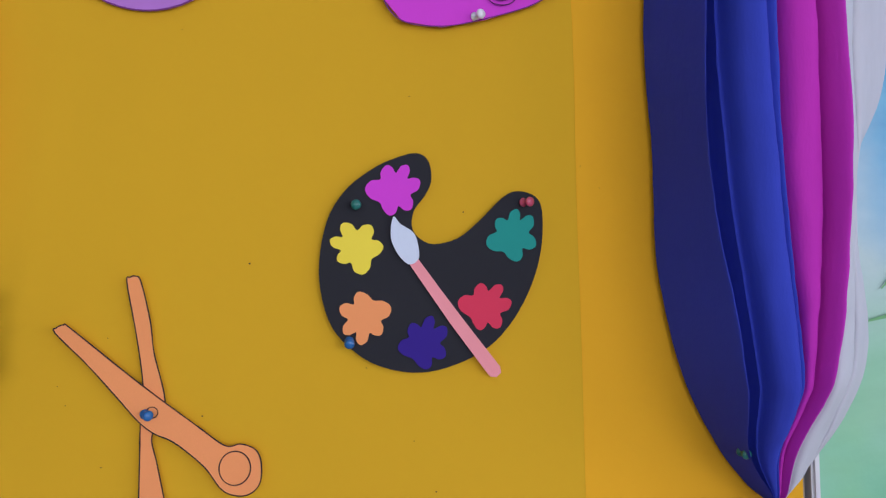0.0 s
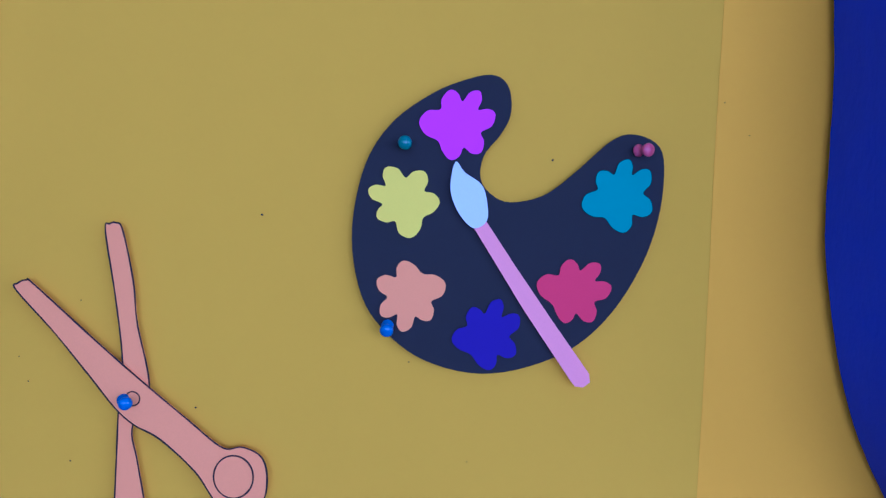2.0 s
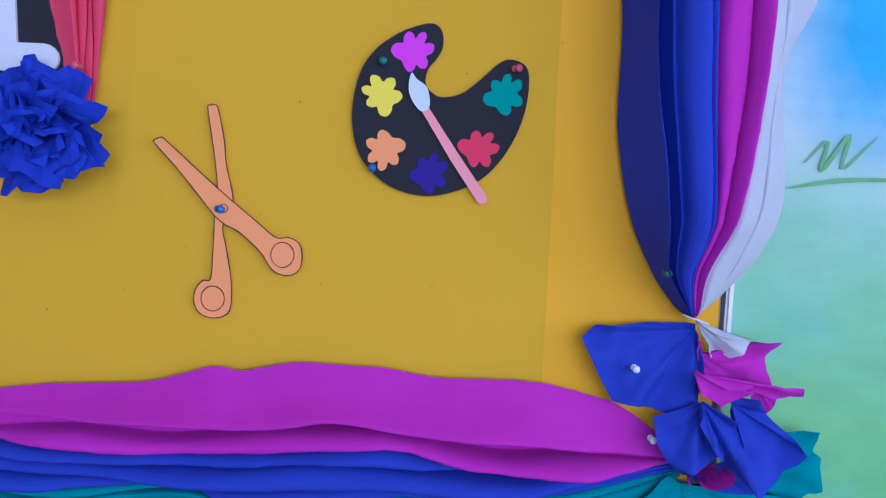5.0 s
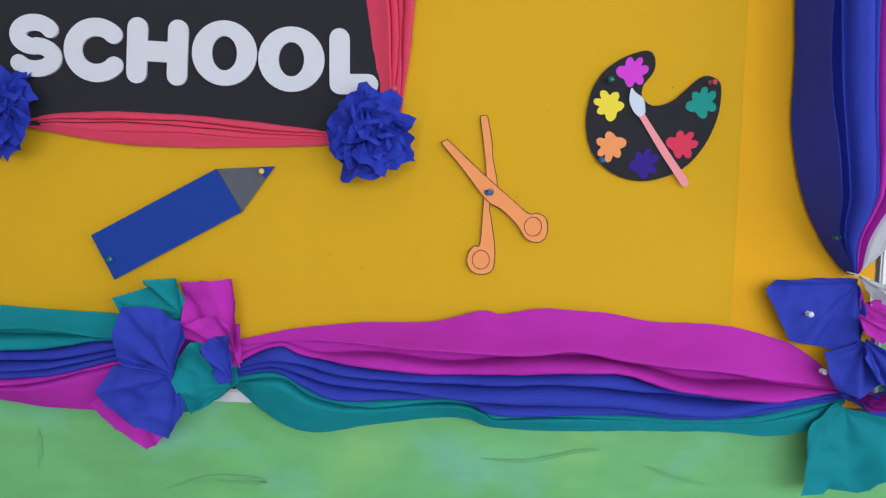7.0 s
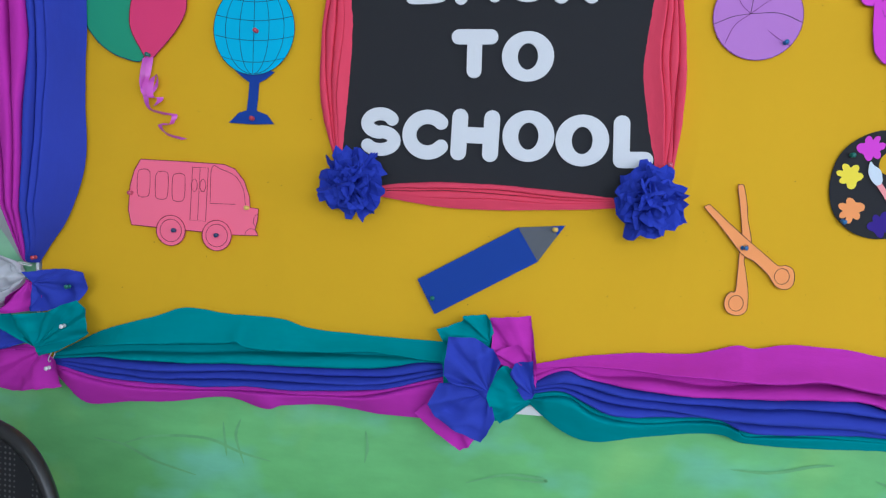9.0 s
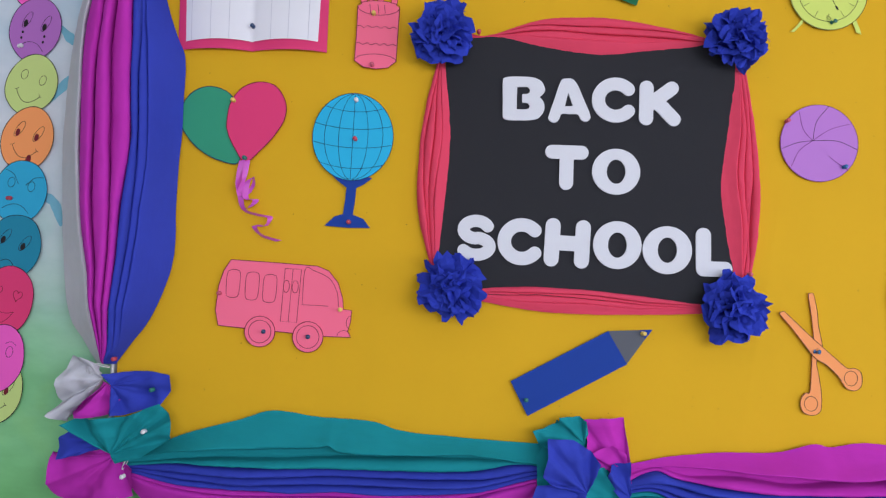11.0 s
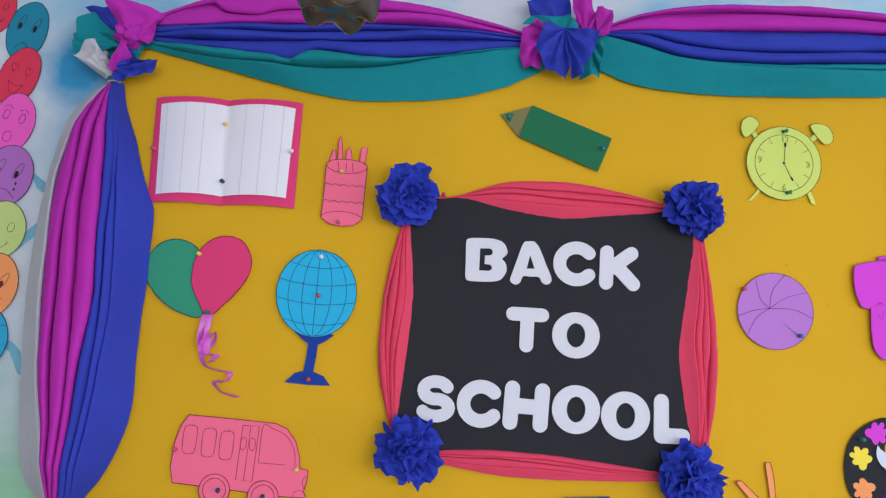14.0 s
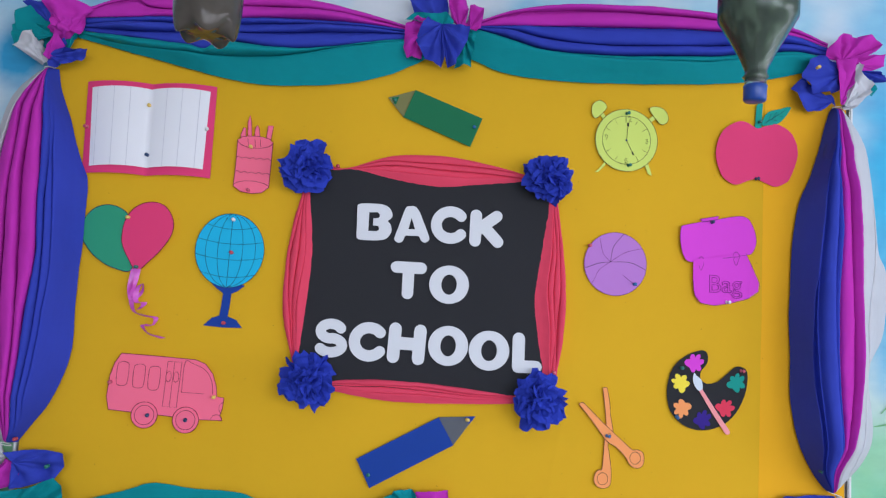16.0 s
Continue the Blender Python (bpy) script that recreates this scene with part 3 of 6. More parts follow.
LR_F = [(-0.400, 0.848), (-0.336, 0.860), (-0.280, 0.841), (-0.223, 0.822), (-0.125, 0.826), (-0.026, 0.827), (0.045, 0.808), (0.228, 0.814), (0.355, 0.811), (0.440, 0.818), (0.615, 0.855)]
LR_G = [(-0.400, 0.840), (-0.322, 0.850), (-0.265, 0.820), (-0.180, 0.809), (-0.040, 0.822), (0.017, 0.809), (0.035, 0.797), (0.116, 0.803), (0.229, 0.805), (0.370, 0.803), (0.475, 0.812), (0.615, 0.850)]
swag("magenta, blue and teal crepe swag along the board's lower edge", 0.1, 0.77, (-0.40, 0.615), 0, [
    (m_teal, [LR_F, LR_G, [(-0.400, 0.832), (-0.324, 0.776), (-0.259, 0.760), (-0.174, 0.776), (-0.074, 0.792), (-0.010, 0.793), (0.034, 0.780), (0.163, 0.780), (0.306, 0.786), (0.421, 0.789), (0.500, 0.786), (0.563, 0.803), (0.615, 0.845)]], "nl", "teal", 0.018, 0.008),
    (m_blue, [LR_C, LR_D, LR_E, LR_F], "nnn", "blue", 0.026, 0.008),
    (m_magenta, [[(-0.400, 0.908), (-0.307, 0.932), (-0.201, 0.947), (-0.074, 0.956), (0.003, 0.976), (0.039, 0.972), (0.109, 0.984), (0.208, 0.981), (0.294, 0.970), (0.400, 0.970), (0.472, 0.955), (0.531, 0.936), (0.615, 0.876)], LR_A, LR_B, LR_C], "fpn", "magenta", 0.034, 0.008),
])
# below, on the side of the bus
LL_A = [(-1.440, 0.862), (-1.324, 0.892), (-1.176, 0.905), (-1.045, 0.915), (-1.010, 0.921), (-0.981, 0.909), (-0.853, 0.909), (-0.715, 0.917), (-0.612, 0.907), (-0.560, 0.903)]
LL_B = [(-1.440, 0.858), (-1.249, 0.882), (-1.102, 0.889), (-1.037, 0.896), (-0.973, 0.901), (-0.853, 0.905), (-0.715, 0.910), (-0.612, 0.903), (-0.560, 0.901)]
LL_C = [(-1.440, 0.852), (-1.323, 0.865), (-1.175, 0.868), (-1.030, 0.873), (-0.887, 0.877), (-0.714, 0.884), (-0.619, 0.900), (-0.560, 0.898)]
LL_D = [(-1.440, 0.848), (-1.308, 0.848), (-1.174, 0.847), (-1.029, 0.855), (-0.887, 0.860), (-0.713, 0.866), (-0.611, 0.884), (-0.560, 0.893)]
LL_E = [(-1.440, 0.844), (-1.285, 0.832), (-1.174, 0.829), (-1.029, 0.838), (-0.886, 0.844), (-0.712, 0.852), (-0.611, 0.873), (-0.560, 0.886)]
LL_F = [(-1.440, 0.840), (-1.322, 0.822), (-1.174, 0.817), (-1.071, 0.819), (-0.992, 0.825), (-0.886, 0.826), (-0.712, 0.838), (-0.611, 0.863), (-0.560, 0.876)]
LL_G = [(-1.440, 0.836), (-1.337, 0.814), (-1.210, 0.805), (-1.028, 0.812), (-0.885, 0.815), (-0.746, 0.822), (-0.644, 0.847), (-0.560, 0.869)]
swag("teal, blue and magenta crepe swag along the board's lower edge", -1.0, 0.77, (-1.44, -0.56), 0, [
    (m_magenta, [LL_F, LL_G, [(-1.440, 0.826), (-1.402, 0.787), (-1.355, 0.758), (-1.257, 0.769), (-1.152, 0.778), (-1.042, 0.795), (-0.955, 0.776), (-0.912, 0.787), (-0.812, 0.794), (-0.713, 0.785), (-0.603, 0.782), (-0.560, 0.800)]], "nl", "magenta", 0.018, 0.008),
    (m_blue, [LL_C, LL_D, LL_E, LL_F], "nnn", "blue", 0.024, 0.008),
    (m_teal, [[(-1.440, 0.862), (-1.373, 0.898), (-1.313, 0.927), (-1.201, 0.962), (-1.135, 0.983), (-1.040, 0.976), (-0.925, 0.972), (-0.860, 0.956), (-0.720, 0.949), (-0.560, 0.945)], LL_A, LL_B, LL_C], "fpn", "teal", 0.032, 0.008),
])
# above, over the open notebook
UL_A = [(-1.450, 2.162), (-1.382, 2.197), (-1.305, 2.217), (-1.275, 2.202), (-1.201, 2.200), (-1.146, 2.217), (-1.02, 2.229), (-0.904, 2.233), (-0.761, 2.230), (-0.590, 2.206), (-0.520, 2.192)]
UL_B = [(-1.450, 2.154), (-1.266, 2.174), (-1.098, 2.186), (-0.929, 2.202), (-0.759, 2.208), (-0.590, 2.202), (-0.520, 2.191)]
UL_C = [(-1.450, 2.138), (-1.320, 2.154), (-1.152, 2.166), (-0.984, 2.181), (-0.815, 2.196), (-0.590, 2.197), (-0.520, 2.189)]
UL_D = [(-1.450, 2.130), (-1.317, 2.131), (-1.150, 2.145), (-0.954, 2.160), (-0.757, 2.180), (-0.590, 2.190), (-0.520, 2.187)]
UL_E = [(-1.450, 2.122), (-1.315, 2.113), (-1.174, 2.107), (-1.111, 2.099), (-1.060, 2.125), (-0.939, 2.121), (-0.810, 2.136), (-0.590, 2.178), (-0.520, 2.183)]
UL_F = [(-1.450, 2.114), (-1.312, 2.089), (-1.171, 2.083), (-1.087, 2.083), (-0.948, 2.097), (-0.865, 2.114), (-0.754, 2.141), (-0.590, 2.172), (-0.520, 2.180)]
swag("magenta, blue and teal crepe swag along the board's upper edge", -1.0, 2.02, (-1.45, -0.52), 0, [
    (m_magenta, [[(-1.450, 2.175), (-1.300, 2.238), (-1.150, 2.258), (-1.023, 2.266), (-0.800, 2.255), (-0.590, 2.212), (-0.520, 2.194)], UL_A, UL_B], "nn", "magenta", 0.018, 0.008),
    (m_blue, [UL_B, UL_C, UL_D, UL_E], "nnn", "blue", 0.022, 0.008),
    (m_teal, [UL_E, UL_F, [(-1.450, 2.102), (-1.287, 2.070), (-1.142, 2.041), (-1.027, 2.024), (-0.914, 2.020), (-0.746, 2.042), (-0.635, 2.075), (-0.590, 2.098), (-0.550, 2.120), (-0.520, 2.150)]], "nl", "teal", 0.028, 0.008),
])
# above, over the clock and the apple
UR_A = [(-0.465, 2.216), (-0.410, 2.236), (-0.327, 2.270), (-0.231, 2.289), (-0.070, 2.304), (0.065, 2.310), (0.237, 2.310), (0.452, 2.298), (0.565, 2.268)]
UR_B = [(-0.465, 2.214), (-0.410, 2.230), (-0.283, 2.244), (-0.149, 2.254), (0.012, 2.265), (0.120, 2.274), (0.237, 2.278), (0.452, 2.285), (0.565, 2.262)]
UR_C = [(-0.465, 2.212), (-0.410, 2.226), (-0.325, 2.229), (-0.255, 2.219), (-0.148, 2.210), (-0.041, 2.210), (0.093, 2.222), (0.237, 2.236), (0.452, 2.261), (0.565, 2.250)]
UR_D = [(-0.465, 2.211), (-0.410, 2.222), (-0.303, 2.200), (-0.217, 2.182), (-0.104, 2.180), (-0.013, 2.184), (0.067, 2.192), (0.237, 2.207), (0.452, 2.240), (0.565, 2.236)]
UR_E = [(-0.465, 2.209), (-0.410, 2.216), (-0.303, 2.196), (-0.216, 2.176), (-0.093, 2.171), (-0.013, 2.172), (0.094, 2.176), (0.237, 2.189), (0.452, 2.228), (0.565, 2.230)]
swag("magenta, blue and teal crepe swag along the board's upper edge", 0.1, 2.1, (-0.465, 0.565), 0, [
    (m_magenta, [[(-0.465, 2.219), (-0.410, 2.244), (-0.312, 2.283), (-0.205, 2.307), (-0.043, 2.324), (0.065, 2.331), (0.237, 2.329), (0.452, 2.311), (0.565, 2.276)], UR_A, UR_B], "nn", "magenta", 0.018, 0.008),
    (m_blue, [UR_B, UR_C, UR_D], "nn", "blue", 0.024, 0.008),
    (m_teal, [UR_D, UR_E, [(-0.465, 2.165), (-0.435, 2.145), (-0.397, 2.131), (-0.337, 2.111), (-0.250, 2.101), (-0.111, 2.101), (0.050, 2.112), (0.248, 2.130), (0.360, 2.148), (0.465, 2.174), (0.565, 2.212)]], "nl", "teal", 0.024, 0.008),
])
# upright, beside the balloons
DL_A = [(-1.506, 2.012), (-1.533, 1.948), (-1.561, 1.846), (-1.575, 1.748), (-1.571, 1.624), (-1.563, 1.481), (-1.546, 1.342), (-1.523, 1.241), (-1.506, 1.116), (-1.502, 1.062)]
DL_B = [(-1.505, 2.012), (-1.520, 1.901), (-1.526, 1.766), (-1.532, 1.662), (-1.525, 1.518), (-1.518, 1.378), (-1.497, 1.242), (-1.493, 1.116), (-1.500, 1.062)]
DL_C = [(-1.504, 2.012), (-1.494, 1.888), (-1.502, 1.738), (-1.496, 1.628), (-1.490, 1.535), (-1.478, 1.381), (-1.475, 1.244), (-1.485, 1.117), (-1.498, 1.062)]
DL_D = [(-1.503, 2.012), (-1.474, 1.890), (-1.464, 1.778), (-1.457, 1.632), (-1.449, 1.524), (-1.457, 1.397), (-1.459, 1.279), (-1.474, 1.118), (-1.496, 1.062)]
DL_E = [(-1.501, 2.012), (-1.460, 1.891), (-1.448, 1.780), (-1.445, 1.669), (-1.435, 1.525), (-1.437, 1.398), (-1.444, 1.280), (-1.463, 1.119), (-1.494, 1.062)]
DL_F = [(-1.499, 2.012), (-1.456, 1.892), (-1.440, 1.774), (-1.422, 1.599), (-1.418, 1.492), (-1.424, 1.386), (-1.430, 1.282), (-1.455, 1.120), (-1.492, 1.062)]
swag("upright gathered drape of white, magenta and blue crepe", -1.5, 1.06, (1.062, 2.012), 1, [
    (m_white_up, [[(-1.518, 2.012), (-1.549, 1.985), (-1.591, 1.926), (-1.613, 1.825), (-1.623, 1.719), (-1.626, 1.550), (-1.613, 1.373), (-1.596, 1.235), (-1.577, 1.155), (-1.547, 1.110), (-1.516, 1.062)], DL_A], "f", "white", 0.016, 0.008, (0.008, 0.050)),
    (m_magenta_up, [DL_A, DL_B, DL_C, DL_D], "nnn", "magenta", 0.026, 0.008, (0.050, 0.075, 0.080, 0.080)),
    (m_blue_up, [DL_D, DL_E, DL_F, [(-1.484, 2.012), (-1.471, 1.960), (-1.438, 1.878), (-1.403, 1.783), (-1.379, 1.725), (-1.376, 1.628), (-1.374, 1.570), (-1.376, 1.462), (-1.371, 1.308), (-1.385, 1.231), (-1.412, 1.160), (-1.445, 1.110), (-1.476, 1.062)]], "nnl", "blue", 0.022, 0.008, (0.080, 0.075, 0.060, 0.0)),
])
# upright, beside the apple and the bag
DR_A = [(0.582, 2.090), (0.540, 1.950), (0.521, 1.850), (0.513, 1.750), (0.504, 1.650), (0.495, 1.550), (0.495, 1.450), (0.503, 1.350), (0.520, 1.250), (0.533, 1.180), (0.552, 1.120), (0.602, 1.062)]
DR_B = [(0.583, 2.090), (0.544, 1.950), (0.530, 1.850), (0.523, 1.750), (0.515, 1.650), (0.511, 1.550), (0.515, 1.450), (0.525, 1.350), (0.541, 1.250), (0.551, 1.180), (0.562, 1.120), (0.603, 1.062)]
DR_C = [(0.586, 2.090), (0.554, 1.950), (0.552, 1.850), (0.551, 1.750), (0.547, 1.650), (0.546, 1.550), (0.553, 1.450), (0.562, 1.350), (0.575, 1.250), (0.579, 1.180), (0.577, 1.120), (0.604, 1.062)]
DR_D = [(0.588, 2.090), (0.559, 1.950), (0.563, 1.850), (0.567, 1.750), (0.563, 1.650), (0.561, 1.550), (0.565, 1.450), (0.572, 1.350), (0.583, 1.250), (0.588, 1.180), (0.583, 1.120), (0.605, 1.062)]
DR_E = [(0.591, 2.090), (0.572, 1.950), (0.585, 1.850), (0.592, 1.750), (0.596, 1.650), (0.600, 1.550), (0.606, 1.450), (0.609, 1.350), (0.602, 1.250), (0.599, 1.180), (0.590, 1.120), (0.607, 1.062)]
DR_F = [(0.594, 2.090), (0.588, 1.950), (0.604, 1.850), (0.614, 1.750), (0.618, 1.650), (0.622, 1.550), (0.628, 1.450), (0.627, 1.350), (0.619, 1.250), (0.609, 1.180), (0.597, 1.120), (0.609, 1.062)]
DR_G = [(0.602, 2.090), (0.640, 1.980), (0.668, 1.820), (0.676, 1.680), (0.664, 1.530), (0.666, 1.410), (0.660, 1.330), (0.659, 1.258), (0.654, 1.190), (0.628, 1.100), (0.612, 1.062)]
swag("upright gathered drape of blue, magenta and white crepe", 0.6, 1.06, (1.062, 2.090), 1, [
    (m_white_up, [DR_F, DR_G, [(0.610, 2.090), (0.674, 1.991), (0.702, 1.806), (0.720, 1.700), (0.742, 1.640), (0.737, 1.490), (0.701, 1.400), (0.699, 1.347), (0.713, 1.250), (0.709, 1.190), (0.684, 1.137), (0.640, 1.085), (0.615, 1.062)]], "nl", "white", 0.016, 0.008, (0.085, 0.045, 0.008)),
    (m_magenta_up, [DR_D, DR_E, DR_F], "nn", "magenta", 0.024, 0.008, (0.080, 0.070, 0.085)),
    (m_blue_up, [[(0.580, 2.090), (0.570, 2.062), (0.534, 1.918), (0.498, 1.821), (0.483, 1.712), (0.480, 1.530), (0.487, 1.401), (0.490, 1.300), (0.512, 1.200), (0.548, 1.123), (0.580, 1.080), (0.601, 1.062)], DR_A, DR_B, DR_C, DR_D], "fpnn", "blue", 0.028, 0.008, (0.0, 0.085, 0.080, 0.076, 0.080)),
])


def bow(label, x, z, flaps, bunches=(), ties=()):
    ob = thing("paper_bow", x, 0, z, label, "paper bow", "bows at the ties")
    for k, (mtl, corners, y0, curl, lab) in enumerate(flaps):
        flap(ob, mtl, corners, y0, lab + " crepe end", curl, k + 3.7 * x + z)
    for k, (mtl, bx, bz, y0, r, lab) in enumerate(bunches):
        crumple(ob, mtl, bx, bz, y0, r, lab + " crepe knot", k + x)
    for tx, tz, ty, r, turn in ties:
        tie(ob, tx, tz, ty, r, turn)
    return ob


bow("crumpled bow of teal, blue and magenta crepe", -0.48, 0.75, [
    (m_teal, [(-0.396, 0.916), (-0.390, 0.841), (-0.457, 0.788), (-0.564, 0.779), (-0.578, 0.919), (-0.537, 0.998)], 0.010, 0.014, "teal"),
    (m_magenta, [(-0.388, 0.939), (-0.383, 0.876), (-0.459, 0.826), (-0.509, 0.928)], 0.018, 0.016, "magenta"),
    (m_teal, [(-0.486, 0.932), (-0.474, 0.975), (-0.481, 1.001, 0.90), (-0.492, 1.010, 0.20), (-0.538, 1.007, 0.80), (-0.535, 0.994, 0.10), (-0.590, 0.975, 0.70), (-0.572, 0.942, 0.10), (-0.539, 0.937, 0.80), (-0.507, 0.930, 0.30)], 0.022, 0.026, "teal"),
    (m_magenta, [(-0.396, 0.898), (-0.384, 0.867), (-0.385, 0.915, 0.60), (-0.401, 1.013, 0.20), (-0.440, 1.009, 0.70), (-0.483, 1.004, 0.30), (-0.477, 0.975, 0.00), (-0.476, 0.938, 0.80), (-0.464, 0.910, 0.20)], 0.022, 0.026, "magenta"),
    (m_magenta, [(-0.385, 0.902), (-0.384, 0.881), (-0.398, 0.942, 0.70), (-0.424, 0.955, 0.20), (-0.472, 0.939, 0.90), (-0.509, 0.952, 0.30), (-0.484, 0.923, 0.60), (-0.457, 0.913, 0.20), (-0.421, 0.921, 0.70)], 0.034, 0.022, "magenta"),
    (m_teal, [(-0.392, 0.850), (-0.395, 0.837), (-0.412, 0.820, 0.20), (-0.453, 0.798, 0.80), (-0.466, 0.808, 0.20), (-0.482, 0.851, 0.90), (-0.478, 0.883, 0.30), (-0.453, 0.915, 0.80), (-0.436, 0.910, 0.20), (-0.427, 0.878, 0.70)], 0.036, 0.030, "teal"),
    (m_blue, [(-0.387, 0.863), (-0.391, 0.852), (-0.405, 0.849, 0.60), (-0.426, 0.872, 0.10), (-0.438, 0.900, 0.90), (-0.429, 0.919, 0.30), (-0.393, 0.930, 0.70)], 0.046, 0.028, "blue"),
    (m_magenta, [(-0.554, 0.839), (-0.582, 0.858), (-0.606, 0.823, 0.60), (-0.629, 0.797, 0.30), (-0.581, 0.761, 0.70), (-0.532, 0.728, 0.40), (-0.515, 0.738, 0.80), (-0.503, 0.753, 0.40)], 0.026, 0.014, "magenta"),
    (m_blue, [(-0.482, 0.875), (-0.475, 0.844), (-0.462, 0.805, 0.50), (-0.489, 0.755, 0.30), (-0.538, 0.776, 0.60), (-0.585, 0.803, 0.30), (-0.597, 0.831, 0.80), (-0.578, 0.870, 0.30), (-0.530, 0.880, 0.90)], 0.044, 0.034, "blue"),
    (m_blue, [(-0.476, 0.879), (-0.481, 0.847), (-0.516, 0.864, 0.40), (-0.556, 0.881, 0.80), (-0.569, 0.890, 0.30), (-0.564, 0.932, 0.80), (-0.562, 0.967, 0.20), (-0.511, 0.968, 0.60), (-0.472, 0.946, 0.20), (-0.456, 0.924, 0.80)], 0.056, 0.036, "blue"),
])
bow("crumpled bow of magenta, blue and teal crepe", -0.5, 2.1, [
    (m_blue, [(-0.484, 2.211), (-0.542, 2.217), (-0.575, 2.243, 0.25), (-0.596, 2.277, 0.75), (-0.578, 2.289, 0.25), (-0.536, 2.296, 0.75), (-0.496, 2.294, 0.25), (-0.489, 2.266, 0.75)], 0.014, 0.034, "blue"),
    (m_teal, [(-0.478, 2.206), (-0.526, 2.213), (-0.558, 2.216, 0.25), (-0.601, 2.215, 0.75), (-0.580, 2.238, 0.25), (-0.538, 2.239, 0.75), (-0.495, 2.251, 0.25), (-0.473, 2.223, 0.75)], 0.026, 0.030, "teal"),
    (m_magenta, [(-0.446, 2.198), (-0.468, 2.218), (-0.481, 2.231, 0.25), (-0.491, 2.272, 0.75), (-0.490, 2.297, 0.25), (-0.451, 2.295, 0.75), (-0.433, 2.270, 0.25), (-0.439, 2.240, 0.75), (-0.442, 2.218, 0.25)], 0.030, 0.044, "magenta"),
    (m_magenta, [(-0.412, 2.204), (-0.445, 2.220), (-0.433, 2.246, 0.25), (-0.433, 2.272, 0.75), (-0.394, 2.276, 0.25), (-0.397, 2.241, 0.75), (-0.400, 2.217, 0.25)], 0.022, 0.034, "magenta"),
    (m_teal, [(-0.435, 2.199), (-0.462, 2.207), (-0.452, 2.215, 0.25), (-0.430, 2.205, 0.75), (-0.413, 2.194, 0.25), (-0.417, 2.170, 0.75), (-0.414, 2.151, 0.25), (-0.422, 2.128, 0.75), (-0.418, 2.106, 0.25), (-0.441, 2.105, 0.75), (-0.463, 2.098, 0.25)], 0.026, 0.036, "teal"),
    (m_magenta, [(-0.537, 2.218), (-0.546, 2.189), (-0.570, 2.165, 0.25), (-0.564, 2.138, 0.75), (-0.551, 2.116, 0.25), (-0.575, 2.115, 0.75), (-0.589, 2.117, 0.25), (-0.600, 2.140, 0.75), (-0.600, 2.173, 0.25), (-0.599, 2.201, 0.75), (-0.584, 2.216, 0.25), (-0.569, 2.226, 0.75), (-0.553, 2.226, 0.25)], 0.024, 0.040, "magenta"),
    (m_blue, [(-0.478, 2.201), (-0.532, 2.218), (-0.541, 2.226, 0.25), (-0.557, 2.194, 0.75), (-0.570, 2.165, 0.25), (-0.561, 2.138, 0.75), (-0.541, 2.113, 0.25), (-0.520, 2.105, 0.75), (-0.498, 2.091, 0.25), (-0.491, 2.117, 0.75), (-0.480, 2.095, 0.25), (-0.461, 2.098, 0.75), (-0.458, 2.125, 0.25), (-0.443, 2.148, 0.75), (-0.433, 2.178, 0.25), (-0.430, 2.204, 0.75), (-0.452, 2.208, 0.25)], 0.036, 0.050, "blue"),
])
bow("crumpled corner bow of magenta, teal, white and blue crepe", -1.5, 2.0, [
    (m_teal, [(-1.48, 2.02), (-1.44, 2.10), (-1.46, 2.16), (-1.54, 2.19), (-1.60, 2.15), (-1.59, 2.07), (-1.54, 2.03)], 0.010, 0.025, "teal"),
    (m_teal, [(-1.50, 2.11), (-1.49, 2.085), (-1.585, 2.045), (-1.612, 2.135)], 0.012, 0.04, "teal"),
    (m_magenta, [(-1.49, 2.11), (-1.43, 2.10), (-1.408, 2.185), (-1.53, 2.19)], 0.022, 0.05, "magenta"),
    (m_blue, [(-1.54, 2.14), (-1.49, 2.12), (-1.50, 2.18), (-1.59, 2.18)], 0.016, 0.03, "blue"),
    (m_white, [(-1.495, 2.02), (-1.51, 2.01), (-1.578, 2.05), (-1.535, 2.092)], 0.030, 0.05, "white"),
    (m_magenta, [(-1.50, 2.03), (-1.49, 2.02), (-1.455, 2.06), (-1.475, 2.098)], 0.034, 0.04, "magenta"),
    (m_blue, [(-1.500, 2.06), (-1.492, 2.008), (-1.450, 2.012, 0.7), (-1.415, 2.030, 0.2), (-1.390, 2.052, 0.7), (-1.410, 2.060, 0.3), (-1.445, 2.052, 0.8), (-1.468, 2.090, 0.2)], 0.026, 0.05, "blue"),
], [(m_white, -1.535, 2.055, 0.04, 0.022, "white"), (m_magenta, -1.475, 2.12, 0.03, 0.03, "magenta")], [(-1.499, 2.010, 0.026, 0.014, 0.1)])
